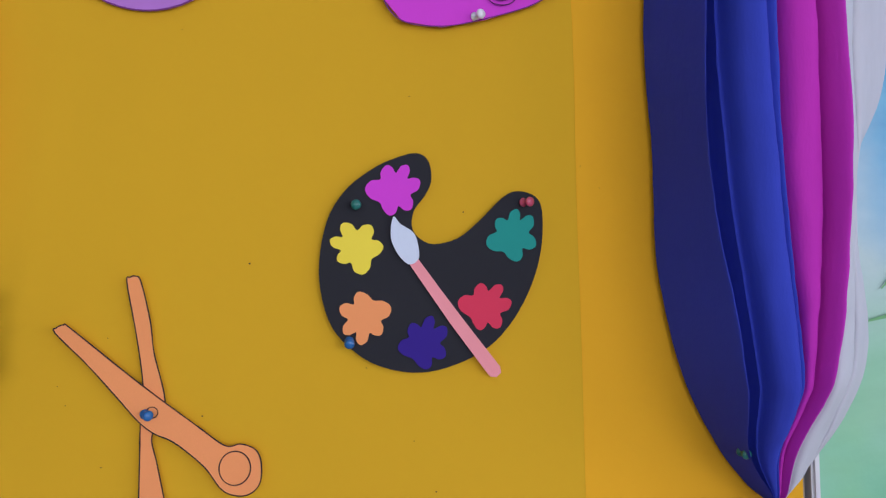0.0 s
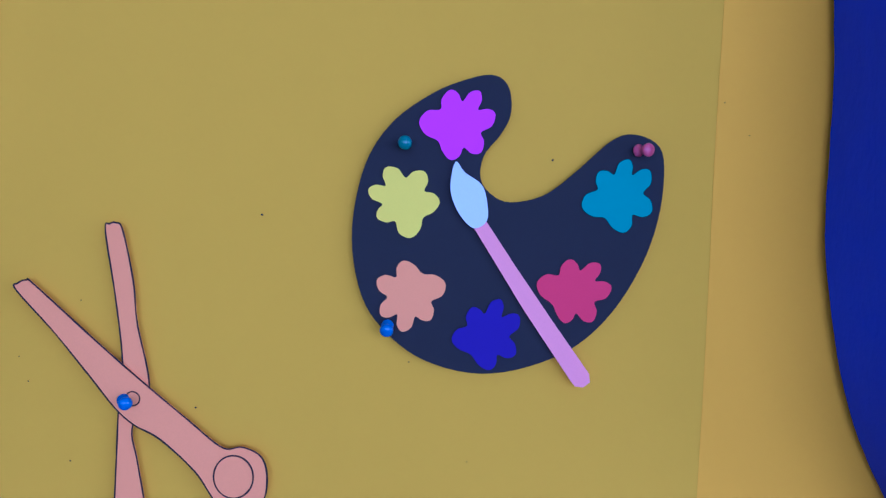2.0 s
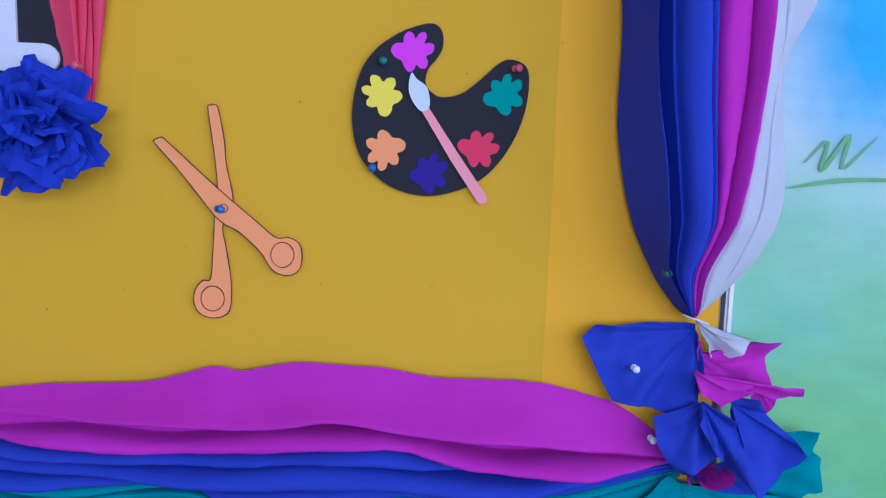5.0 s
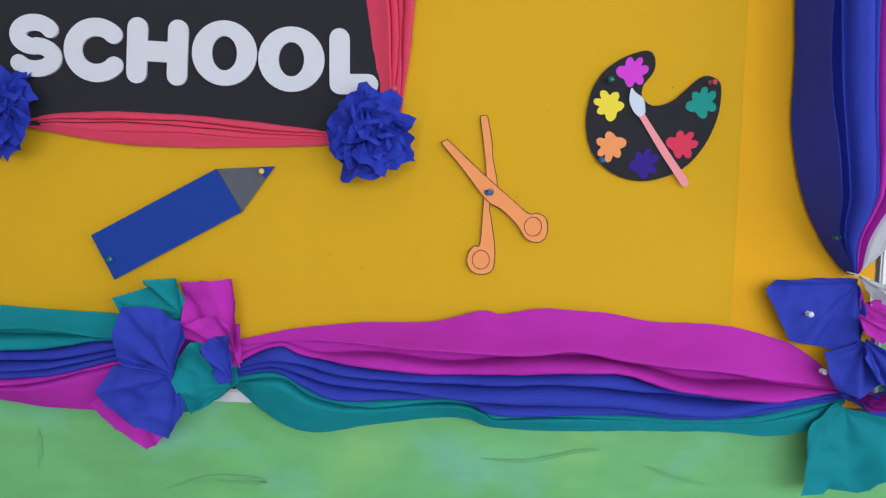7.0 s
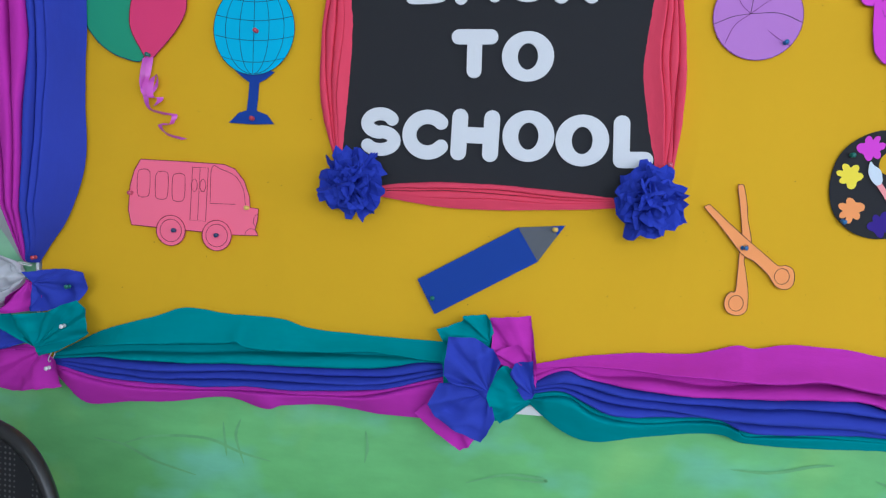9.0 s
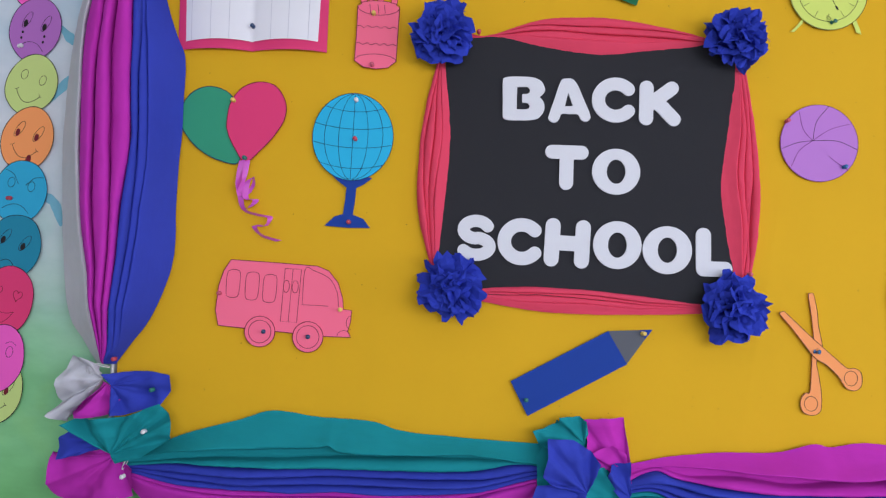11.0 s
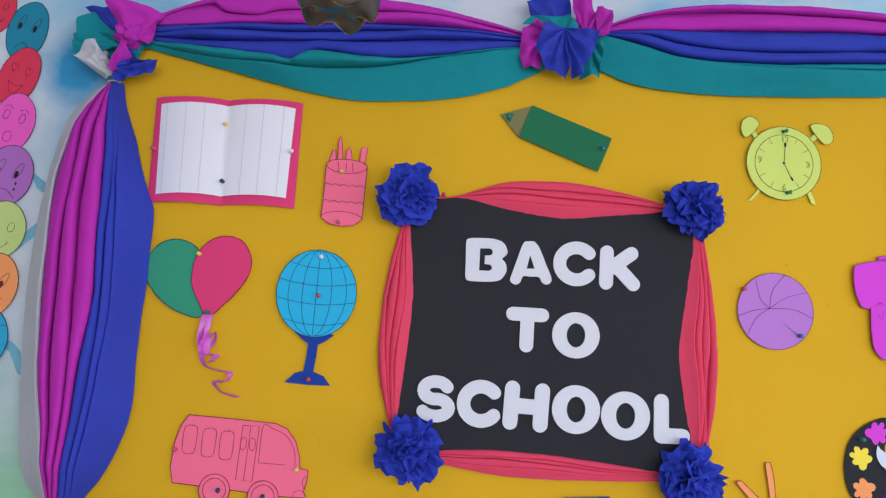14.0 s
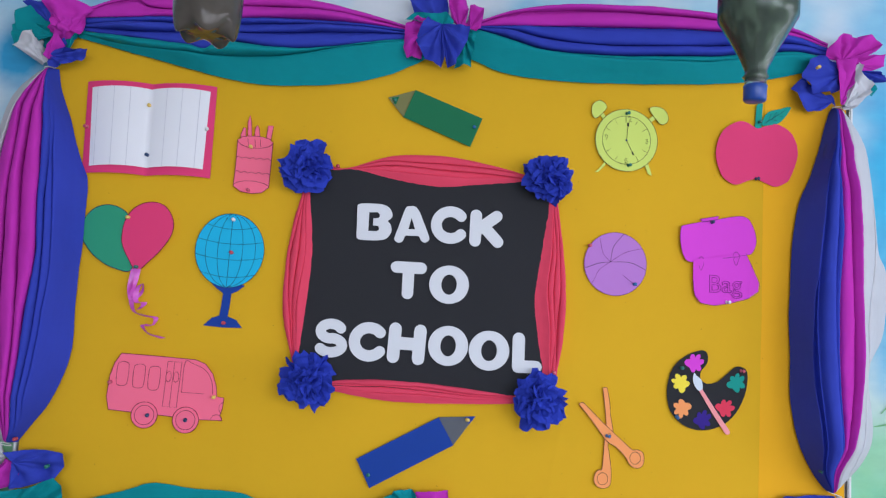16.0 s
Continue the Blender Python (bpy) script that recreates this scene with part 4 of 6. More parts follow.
bow("crumpled corner bow of magenta, blue and white crepe", 0.6, 2.09, [
    (m_teal, [(0.653, 2.182), (0.641, 2.208), (0.685, 2.169, 0.25), (0.672, 2.142, 0.75), (0.693, 2.136, 0.25), (0.702, 2.154, 0.75), (0.685, 2.175, 0.25)], 0.010, 0.022, "teal"),
    (m_blue, [(0.642, 2.181), (0.636, 2.210), (0.668, 2.199, 0.25), (0.692, 2.190, 0.75), (0.716, 2.189, 0.25), (0.717, 2.164, 0.75), (0.690, 2.170, 0.25), (0.664, 2.166, 0.75)], 0.016, 0.040, "blue"),
    (m_magenta, [(0.626, 2.196), (0.636, 2.228), (0.683, 2.247, 0.25), (0.715, 2.249, 0.75), (0.716, 2.217, 0.25), (0.684, 2.200, 0.75), (0.658, 2.193, 0.25)], 0.022, 0.030, "magenta"),
    (m_magenta, [(0.615, 2.208), (0.556, 2.215), (0.540, 2.241, 0.25), (0.558, 2.267, 0.75), (0.584, 2.290, 0.25), (0.605, 2.286, 0.75), (0.625, 2.282, 0.25), (0.650, 2.286, 0.75), (0.694, 2.269, 0.25), (0.683, 2.253, 0.75), (0.646, 2.228, 0.25)], 0.028, 0.048, "magenta"),
    (m_white, [(0.597, 2.078), (0.584, 2.092), (0.611, 2.152, 0.25), (0.618, 2.200, 0.75), (0.641, 2.219, 0.25), (0.638, 2.181, 0.75), (0.681, 2.158, 0.25), (0.659, 2.125, 0.75), (0.634, 2.096, 0.25), (0.615, 2.082, 0.75)], 0.026, 0.040, "white"),
    (m_blue, [(0.581, 2.087), (0.564, 2.122), (0.507, 2.114, 0.25), (0.474, 2.155, 0.75), (0.459, 2.133, 0.25), (0.471, 2.087, 0.75), (0.500, 2.068, 0.25), (0.534, 2.072, 0.75), (0.560, 2.098, 0.25)], 0.022, 0.034, "blue"),
    (m_blue, [(0.590, 2.140), (0.570, 2.206), (0.530, 2.229, 0.25), (0.488, 2.204, 0.75), (0.473, 2.155, 0.25), (0.491, 2.131, 0.75), (0.508, 2.114, 0.25), (0.543, 2.120, 0.75), (0.576, 2.128, 0.25)], 0.034, 0.036, "blue"),
    (m_magenta, [(0.584, 2.087), (0.573, 2.091), (0.598, 2.161, 0.25), (0.556, 2.220, 0.75), (0.583, 2.217, 0.25), (0.617, 2.218, 0.75), (0.615, 2.189, 0.25), (0.608, 2.152, 0.75), (0.596, 2.114, 0.25)], 0.044, 0.030, "magenta"),
    (m_white, [(0.594, 2.083), (0.586, 2.092), (0.606, 2.136, 0.25), (0.616, 2.158, 0.75), (0.630, 2.133, 0.25), (0.618, 2.106, 0.75), (0.610, 2.087, 0.25)], 0.044, 0.030, "white"),
], [(m_white, 0.612, 2.125, 0.045, 0.014, "white")], [(0.590, 2.090, 0.026, 0.016, 0.1)])
bow("crumpled corner bow of white, magenta, blue and teal crepe", -1.47, 0.78, [
    (m_magenta, [(-1.436, 0.863), (-1.467, 0.890), (-1.515, 0.879), (-1.563, 0.866), (-1.592, 0.874), (-1.583, 0.815), (-1.579, 0.791), (-1.534, 0.774), (-1.486, 0.784), (-1.414, 0.792), (-1.410, 0.853)], 0.016, 0.030, "magenta"),
    (m_blue, [(-1.467, 0.896), (-1.484, 0.905), (-1.534, 0.932), (-1.555, 0.921), (-1.578, 0.903), (-1.563, 0.866), (-1.515, 0.879)], 0.026, 0.030, "blue"),
    (m_white, [(-1.486, 1.042), (-1.486, 1.024), (-1.509, 1.000), (-1.531, 0.975), (-1.563, 0.939), (-1.587, 0.957), (-1.577, 0.980), (-1.569, 1.033), (-1.557, 1.079), (-1.522, 1.079)], 0.024, 0.050, "white"),
    (m_magenta, [(-1.485, 1.030), (-1.466, 1.023), (-1.447, 1.000), (-1.459, 0.963), (-1.493, 0.957), (-1.528, 0.954), (-1.545, 0.964), (-1.508, 0.992)], 0.030, 0.040, "magenta"),
    (m_blue, [(-1.447, 1.000), (-1.486, 1.044), (-1.419, 1.054), (-1.378, 1.056), (-1.342, 1.050), (-1.346, 1.017), (-1.364, 0.988), (-1.436, 0.962), (-1.456, 0.963)], 0.036, 0.030, "blue"),
    (m_teal, [(-1.440, 0.867), (-1.468, 0.902), (-1.522, 0.919), (-1.553, 0.941), (-1.529, 0.953), (-1.481, 0.957), (-1.432, 0.960), (-1.396, 0.976), (-1.364, 0.990), (-1.342, 0.973), (-1.329, 0.960), (-1.334, 0.921), (-1.381, 0.886)], 0.040, 0.035, "teal"),
], [(m_white, -1.515, 1.045, 0.03, 0.016, "white")], [(-1.495, 1.060, 0.03, 0.015, -0.2), (-1.43, 0.862, 0.03, 0.014, 1.2)])
ob = bow("crumpled corner bow of blue, magenta, white and teal crepe", 0.65, 0.75, [
    (m_teal, [(0.621, 0.832), (0.592, 0.853), (0.548, 0.809, 0.40), (0.540, 0.697, 0.70), (0.638, 0.702, 0.20), (0.712, 0.743, 0.80), (0.769, 0.770, 0.30), (0.799, 0.827, 0.90), (0.713, 0.823, 0.30)], 0.014, 0.030, "teal"),
    (m_teal, [(0.691, 0.855), (0.722, 0.824), (0.760, 0.817, 0.50), (0.815, 0.828, 0.20), (0.809, 0.875, 0.70), (0.799, 0.882, 0.30), (0.793, 0.916, 0.60), (0.750, 0.908, 0.10)], 0.008, 0.022, "teal"),
    (m_blue, [(0.662, 0.878), (0.606, 0.857), (0.585, 0.872, 0.20), (0.649, 0.836, 0.60), (0.703, 0.831, 0.30), (0.702, 0.844, 0.40)], 0.030, 0.012, "blue"),
    (m_white, [(0.602, 1.060), (0.597, 1.065), (0.625, 1.046, 0.80), (0.680, 1.039, 0.40), (0.662, 1.024, 0.90), (0.643, 1.013, 0.20), (0.623, 1.017, 0.80), (0.609, 1.047, 0.40)], 0.032, 0.026, "white"),
    (m_magenta, [(0.614, 0.994), (0.605, 1.042), (0.626, 1.010, 0.30), (0.652, 1.013, 0.70), (0.685, 1.037, 0.20), (0.712, 1.042, 0.90), (0.700, 1.018, 0.40), (0.704, 0.979, 0.70), (0.652, 0.964, 0.10)], 0.026, 0.030, "magenta"),
    (m_magenta, [(0.601, 0.992), (0.597, 1.005), (0.639, 0.979, 0.90), (0.678, 0.985, 0.50), (0.745, 0.983, 0.80), (0.747, 0.971, 0.50), (0.706, 0.968, 0.20), (0.678, 0.978, 0.90), (0.637, 0.958, 0.40), (0.605, 0.975, 0.70)], 0.044, 0.026, "magenta"),
    (m_magenta, [(0.684, 0.979), (0.701, 0.982), (0.714, 0.966, 0.60), (0.706, 0.941, 0.20), (0.681, 0.967, 0.50)], 0.036, 0.018, "magenta"),
    (m_blue, [(0.626, 0.953), (0.608, 0.961), (0.557, 0.936, 0.20), (0.558, 0.909, 0.70), (0.578, 0.879, 0.20), (0.605, 0.870, 0.80), (0.633, 0.883, 0.40), (0.663, 0.910, 0.90), (0.659, 0.937, 0.30)], 0.036, 0.034, "blue"),
    (m_blue, [(0.652, 0.956), (0.647, 0.966), (0.673, 0.974, 0.80), (0.702, 0.946, 0.30), (0.726, 0.925, 0.70), (0.756, 0.896, 0.40), (0.690, 0.842, 0.70), (0.681, 0.850, 1.00), (0.661, 0.921, 0.10)], 0.044, 0.036, "blue"),
    (m_blue, [(0.611, 0.959), (0.606, 0.968), (0.634, 0.952, 0.20), (0.650, 0.944, 0.90), (0.661, 0.922, 0.30), (0.680, 0.852, 0.90), (0.654, 0.882, 0.20), (0.630, 0.899, 0.70), (0.605, 0.937, 0.40)], 0.048, 0.034, "blue"),
    (m_blue, [(0.610, 1.041), (0.603, 1.058), (0.555, 1.055, 0.20), (0.480, 1.049, 0.60), (0.459, 1.034, 0.20), (0.485, 0.984, 0.50), (0.508, 0.950, 0.30), (0.538, 0.947, 0.60), (0.560, 0.943, 0.20), (0.611, 0.933, 0.90), (0.618, 0.956, 0.50), (0.616, 1.010, 0.80)], 0.018, 0.026, "blue"),
], (), [(0.606, 1.062, 0.03, 0.018, -0.3)])
rosette(ob, m_magenta, 0.639, 0.862, 0.036, 0.026, "rolled magenta crepe end")

# ---- the black panel with its lettering ----
panel = thing("black_panel", -0.49, 0, 1.24, "square black card panel pinned to the yellow board", "panel")
bm = bmesh.new()
q = [(-0.813, 1.812), (-0.184, 1.826), (-0.172, 1.258), (-0.806, 1.243)]
vb = [bm.verts.new((x, -0.0025, z)) for x, z in q]
vf = [bm.verts.new((x, -0.0085, z)) for x, z in q]
bm.faces.new(vb)
bm.faces.new(vf[::-1])
for i in range(4):
    bm.faces.new((vb[i], vf[i], vf[(i + 1) % 4], vb[(i + 1) % 4]))
bmesh.ops.bevel(bm, geom=list(bm.edges), offset=0.0012, segments=2, affect="EDGES")
part("card", bm, m_black, panel)


def stroke_mesh(strokes, w, y, thick):
    """Foam letter from rounded strokes; each is a line of (x, z) points."""
    bm = bmesh.new()
    for k, s in enumerate(strokes):
        p = np.array(s, float)
        d = np.gradient(p, axis=0)
        d /= np.linalg.norm(d, axis=1)[:, None]
        nr = np.stack([-d[:, 1], d[:, 0]], 1)
        shut = np.linalg.norm(p[0] - p[-1]) < 1e-6
        left, right = [tuple(a) for a in p + nr * w / 2], [tuple(a) for a in p - nr * w / 2]
        th = thick + 0.00012 * k
        if shut:
            d0 = (p[1] - p[-2]) / np.linalg.norm(p[1] - p[-2])
            n0 = np.array([-d0[1], d0[0]])
            left[0] = left[-1] = tuple(p[0] + n0 * w / 2)
            right[0] = right[-1] = tuple(p[0] - n0 * w / 2)
            quads = [(left[i], left[i + 1], right[i + 1], right[i]) for i in range(len(p) - 1)]
            for a, b_, c_, e in quads:
                f = [bm.verts.new((*(v_[0], y - th), v_[1])) for v_ in (a, b_, c_, e)]
                bm.faces.new(f)
                for s0, s1 in ((a, b_), (c_, e)):
                    bm.faces.new([bm.verts.new(v_) for v_ in ((s0[0], y - th, s0[1]), (s1[0], y - th, s1[1]), (s1[0], y, s1[1]), (s0[0], y, s0[1]))])
            continue
        a0, a1 = math.atan2(*(-d[0])[::-1]), math.atan2(*d[-1][::-1])
        cap0 = [(p[0][0] + w / 2 * math.cos(a0 - math.pi / 2 + math.pi * i / 8), p[0][1] + w / 2 * math.sin(a0 - math.pi / 2 + math.pi * i / 8)) for i in range(1, 8)]
        cap1 = [(p[-1][0] + w / 2 * math.cos(a1 - math.pi / 2 + math.pi * i / 8), p[-1][1] + w / 2 * math.sin(a1 - math.pi / 2 + math.pi * i / 8)) for i in range(1, 8)]
        ring = right + cap1 + left[::-1] + cap0
        f = [bm.verts.new((x, y - th, z)) for x, z in ring]
        g = [bm.verts.new((x, y, z)) for x, z in ring]
        bm.faces.new(f)
        for i in range(len(ring)):
            bm.faces.new((f[i], g[i], g[(i + 1) % len(ring)], f[(i + 1) % len(ring)]))
    bmesh.ops.remove_doubles(bm, verts=bm.verts, dist=1e-6)
    return bm


def arc(cx, cz, rx, rz, a0, a1, n=18):
    t = np.radians(np.linspace(a0, a1, n))
    return [(cx + rx * math.cos(a), cz + rz * math.sin(a)) for a in t]


def line(a, b, n=4):
    return [(a[0] + (b[0] - a[0]) * i / n, a[1] + (b[1] - a[1]) * i / n) for i in range(n + 1)]


def ring_closed(cx, cz, rx, rz):
    r = arc(cx, cz, rx, rz, 0, 360, 33)
    r[-1] = r[0]
    return r


# letter shapes in a box 1 high, centred; width follows the height
GLYPH = {
    "B": [line((-.34, -.36), (-.34, .36)), line((-.34, .36), (.05, .36)) + arc(.05, .19, .2, .17, 80, -90, 12) + line((.0, .02), (-.2, .02))[1:], line((-.34, -.36), (.08, -.36)) + arc(.08, -.17, .24, .19, -80, 90, 12)],
    "A": [line((-.36, -.37), (0, .36)), line((0, .36), (.36, -.37)), line((-.2, -.16), (.2, -.16))],
    "C": [arc(0, 0, .37, .36, 42, 318, 28)],
    "K": [line((-.32, -.37), (-.32, .37)), line((.30, .37), (-.26, -.05)), line((-.08, .06), (.36, -.37))],
    "T": [line((-.34, .35), (.34, .35)), line((0, .35), (0, -.37))],
    "O": [ring_closed(0, 0, .38, .36)],
    "S": [arc(.0, .18, .27, .19, 25, 270, 18) + arc(.0, -.18, .30, .185, 85, -150, 18)],
    "H": [line((-.33, -.37), (-.33, .37)), line((.33, -.37), (.33, .37)), line((-.33, 0), (.33, 0))],
    "L": [line((-.26, .37), (-.26, -.36)), line((-.26, -.36), (.30, -.36))],
}


# letters with a counter, as an outer and an inner outline in the same box
OUTLINE = {
    "O": [arc(0, 0, .5, .5, 0, 350, 36), arc(0, 0, .20, .27, 0, 345, 24)],
    "A": [smooth_line([(-.158, .45), (-.03, .5), (.105, .485), (.217, .354), (.35, .02), (.487, -.34), (.467, -.456), (.37, -.5), (.27, -.45), (.20, -.33), (.0, -.315), (-.18, -.31), (-.257, -.45), (-.375, -.5), (-.487, -.42), (-.46, -.30), (-.31, .08)], 90, True), [(0, .196), (.105, -.14), (-.1, -.14)]],
    "B": [smooth_line([(-.47, .41), (-.42, .48), (-.30, .5), (-.05, .495), (.22, .47), (.42, .375), (.5, .19), (.45, .09), (.37, .02), (.45, -.09), (.46, -.28), (.32, -.456), (.09, -.5), (-.2, -.495), (-.4, -.48), (-.48, -.44), (-.5, -.36), (-.485, .0)], 100, True), [(-.15, .27), (.10, .265), (.157, .2), (.15, .13), (.08, .094), (-.026, .094), (-.04, -.094), (.09, -.106), (.137, -.17), (.12, -.23), (.05, -.26), (-.18, -.25)]],
}


def outline_letter(loops, x, z, w, h, turn, parent):
    cu = bpy.data.curves.new("foam", "CURVE")
    cu.dimensions, cu.fill_mode, cu.extrude, cu.bevel_depth, cu.bevel_resolution = "2D", "BOTH", 0.0018, 0.0005, 1
    for loop in loops:
        sp = cu.splines.new("POLY")
        sp.points.add(len(loop) - 1)
        sp.use_cyclic_u = True
        for q, p in zip(sp.points, loop):
            q.co = (p[0] * (w - 0.001), p[1] * (h - 0.001), 0, 1)
    tmp = bpy.data.objects.new("foam", cu)
    scene.collection.objects.link(tmp)
    me = bpy.data.meshes.new_from_object(tmp.evaluated_get(bpy.context.evaluated_depsgraph_get()))
    bpy.data.objects.remove(tmp)
    me.name = "foam"
    me.transform(Matrix.Translation((x, -0.0109, z)) @ Matrix.Rotation(radians(-turn), 4, "Y") @ Matrix.Rotation(radians(90), 4, "X"))
    me.materials.clear()
    return link_mesh("foam", me, m_letter, parent)


def letter(ch, x, z, w, h, turn):
    ob = thing("foam_letter", x, -0.0085, z - h / 2, "white foam letter %s on the black panel" % ch, "letter", "letters of the slogan")
    if ch in OUTLINE:
        return outline_letter(OUTLINE[ch], x, z, w, h, turn, ob)
    t = {"S": 0.265, "C": 0.285}.get(ch, 0.31) * h
    allp = np.array([q for s in GLYPH[ch] for q in s])
    lo, hi = allp.min(0), allp.max(0)
    c_, s_ = math.cos(radians(turn)), math.sin(radians(turn))
    st = []
    for s in GLYPH[ch]:
        q = (np.array(s) - (lo + hi) / 2) / (hi - lo) * np.array((w - t, h - t))
        st.append([(x + c_ * px - s_ * pz, z + s_ * px + c_ * pz) for px, pz in q])
    part("foam", stroke_mesh(st, t, -0.0086, 0.0045), m_letter, ob)


for spec in (
        ("B", -0.640, 1.680, 0.094, 0.097, 4.7), ("A", -0.543, 1.681, 0.093, 0.096, 4.7), ("C", -0.446, 1.687, 0.093, 0.099, 2), ("K", -0.345, 1.685, 0.090, 0.098, 1), ("T", -0.541, 1.534, 0.094, 0.097, 1), ("O", -0.434, 1.531, 0.104, 0.100, 1),
        ("S", -0.726, 1.372, 0.083, 0.099, 1), ("C", -0.634, 1.369, 0.094, 0.101, 2), ("H", -0.532, 1.371, 0.097, 0.104, -1), ("O", -0.425, 1.373, 0.104, 0.103, 1), ("O", -0.318, 1.368, 0.106, 0.103, 1), ("L", -0.218, 1.369, 0.078, 0.104, 2)):
    letter(*spec)

# coral ruffles round the panel
for label, x, z, mtl, span, top, bot, shares, kinds in (
        ("upper", -0.5, 1.79, m_coral, (-0.775, -0.225), [(-0.775, 1.822), (-0.74, 1.815), (-0.705, 1.822), (-0.606, 1.858), (-0.48, 1.869), (-0.352, 1.857), (-0.225, 1.832)], [(-0.775, 1.795), (-0.74, 1.806), (-0.705, 1.814), (-0.589, 1.794), (-0.475, 1.786), (-0.35, 1.803), (-0.225, 1.820)], (0, 0.2, 0.42, 0.6, 1), "nnnl"),
        ("lower", -0.5, 1.22, m_coral, (-0.745, -0.22), [(-0.745, 1.255), (-0.69, 1.268), (-0.565, 1.276), (-0.396, 1.270), (-0.22, 1.254)], [(-0.745, 1.243), (-0.70, 1.236), (-0.561, 1.221), (-0.394, 1.226), (-0.22, 1.238)], (0, 0.25, 0.4, 0.62, 1), "nnnl")):
    ob = thing("paper_ruffle", x, 0, z, "gathered coral crepe ruffle along the panel's %s edge" % label, "ruffle", "ruffles round the panel")
    pleated(ob, mtl, between(top, bot, shares, 0, span, x + z), kinds, "", 0, span, 0.0075, 0.014, x + z, 110)
for x, l, r, shares, kinds in (
        (-0.82, [(-0.828, 1.77), (-0.852, 1.64), (-0.860, 1.54), (-0.854, 1.42), (-0.815, 1.285)], [(-0.818, 1.77), (-0.797, 1.64), (-0.793, 1.55), (-0.800, 1.42), (-0.806, 1.285)], (0, 0.22, 0.42, 0.6, 1), "nnnl"),
        (-0.16, [(-0.182, 1.79), (-0.195, 1.64), (-0.207, 1.52), (-0.19, 1.40), (-0.168, 1.29)], [(-0.165, 1.79), (-0.138, 1.64), (-0.126, 1.52), (-0.128, 1.40), (-0.140, 1.29)], (0, 0.45, 0.62, 0.8, 1), "fnnn")):
    ob = thing("paper_ruffle", x, 0, 1.3, "gathered coral crepe ruffle along the panel's upright edge", "ruffle", "ruffles round the panel")
    span = (1.285, 1.77) if x < -0.5 else (1.29, 1.79)
    pleated(ob, m_coral_up, between(l, r, shares, 1, span, x), kinds, "", 1, span, 0.0075, 0.016, x, 110)


# blue crepe pompoms at the panel's corners
def petal_mesh(seed):
    """A creased crepe petal, one unit long: narrow foot, torn rim, a sharp fold along its length."""
    rnd = random.Random(seed)
    n, m = 6, 7
    rim = [rnd.uniform(-0.17, 0.08) for _ in range(m)]
    bend_, fold, wave = rnd.uniform(0.1, 0.4), rnd.uniform(-0.35, 0.35), rnd.uniform(0.2, 0.42) * rnd.choice((-1, 1))
    P = []
    for i in range(n):
        u = i / (n - 1)
        for j in range(m):
            w = j / (m - 1) * 2 - 1
            wid = 0.14 + 0.50 * math.sin(min(1, 1.2 * u) * math.pi / 2)
            out = u * (1 - 0.12 * w ** 4) + (rim[j] if i == n - 1 else 0.35 * rim[j] * u)
            P.append((w * wid, out, bend_ * math.sin(2.4 * u) + wave * abs(w - fold) * u + 0.16 * abs(((1.7 * w + seed * 0.37) % 1.0) - 0.5) * u ** 1.5 + 0.05 * rnd.uniform(-1, 1) * u))
    faces = [(i * m + j, i * m + j + 1, (i + 1) * m + j + 1, (i + 1) * m + j) for i in range(n - 1) for j in range(m - 1)]
    me = bpy.data.meshes.new("petal")
    me.from_pydata(P, [], faces)
    me.materials.append(m_petal)
    return me


PETALS = [petal_mesh(k) for k in range(11)]
rnd = random.Random(5)
for x, z, sx, sz in ((-0.821, 1.805, 0.076, 0.076), (-0.192, 1.824, 0.080, 0.076), (-0.188, 1.252, 0.075, 0.090), (-0.774, 1.263, 0.080, 0.074)):
    ob = thing("paper_pompom", x, -0.008, z, "ragged blue crepe paper pompom at the panel's corner", "pompom", "pompoms at the panel's corners")
    for k in range(42):
        t = (k + 0.5) / 42
        out = 0.15 + 0.85 * t
        a = k * 2.39996 + rnd.uniform(-0.3, 0.3)
        tilt = (1 - out) * 1.25 + rnd.uniform(-0.05, 0.35)
        d = Vector((math.cos(a) * math.cos(tilt), -math.sin(tilt), math.sin(a) * math.cos(tilt)))
        side = d.cross(Vector((0, -1, 0))).normalized()
        up = side.cross(d)
        ln = rnd.uniform(0.70, 1.16) * (0.55 + 0.45 * out)
        rot = Matrix((side, d, up)).transposed().to_4x4() @ Matrix.Rotation(rnd.uniform(-0.8, 0.8), 4, "Y")
        p = new("petal", PETALS[rnd.randrange(11)])
        p.parent = ob
        off = d * 0.012 + Vector((0, -0.010 - 0.026 * (1 - out), 0))
        p.matrix_basis = Matrix.Translation(off) @ rot @ Matrix.Diagonal((0.050 * rnd.uniform(0.75, 1.25), ln * math.hypot(sx * math.cos(a), sz * math.sin(a)) * 0.86, 0.055, 1))

# ---- cut-outs pinned to the board ----
PAPER_Y = -0.0035


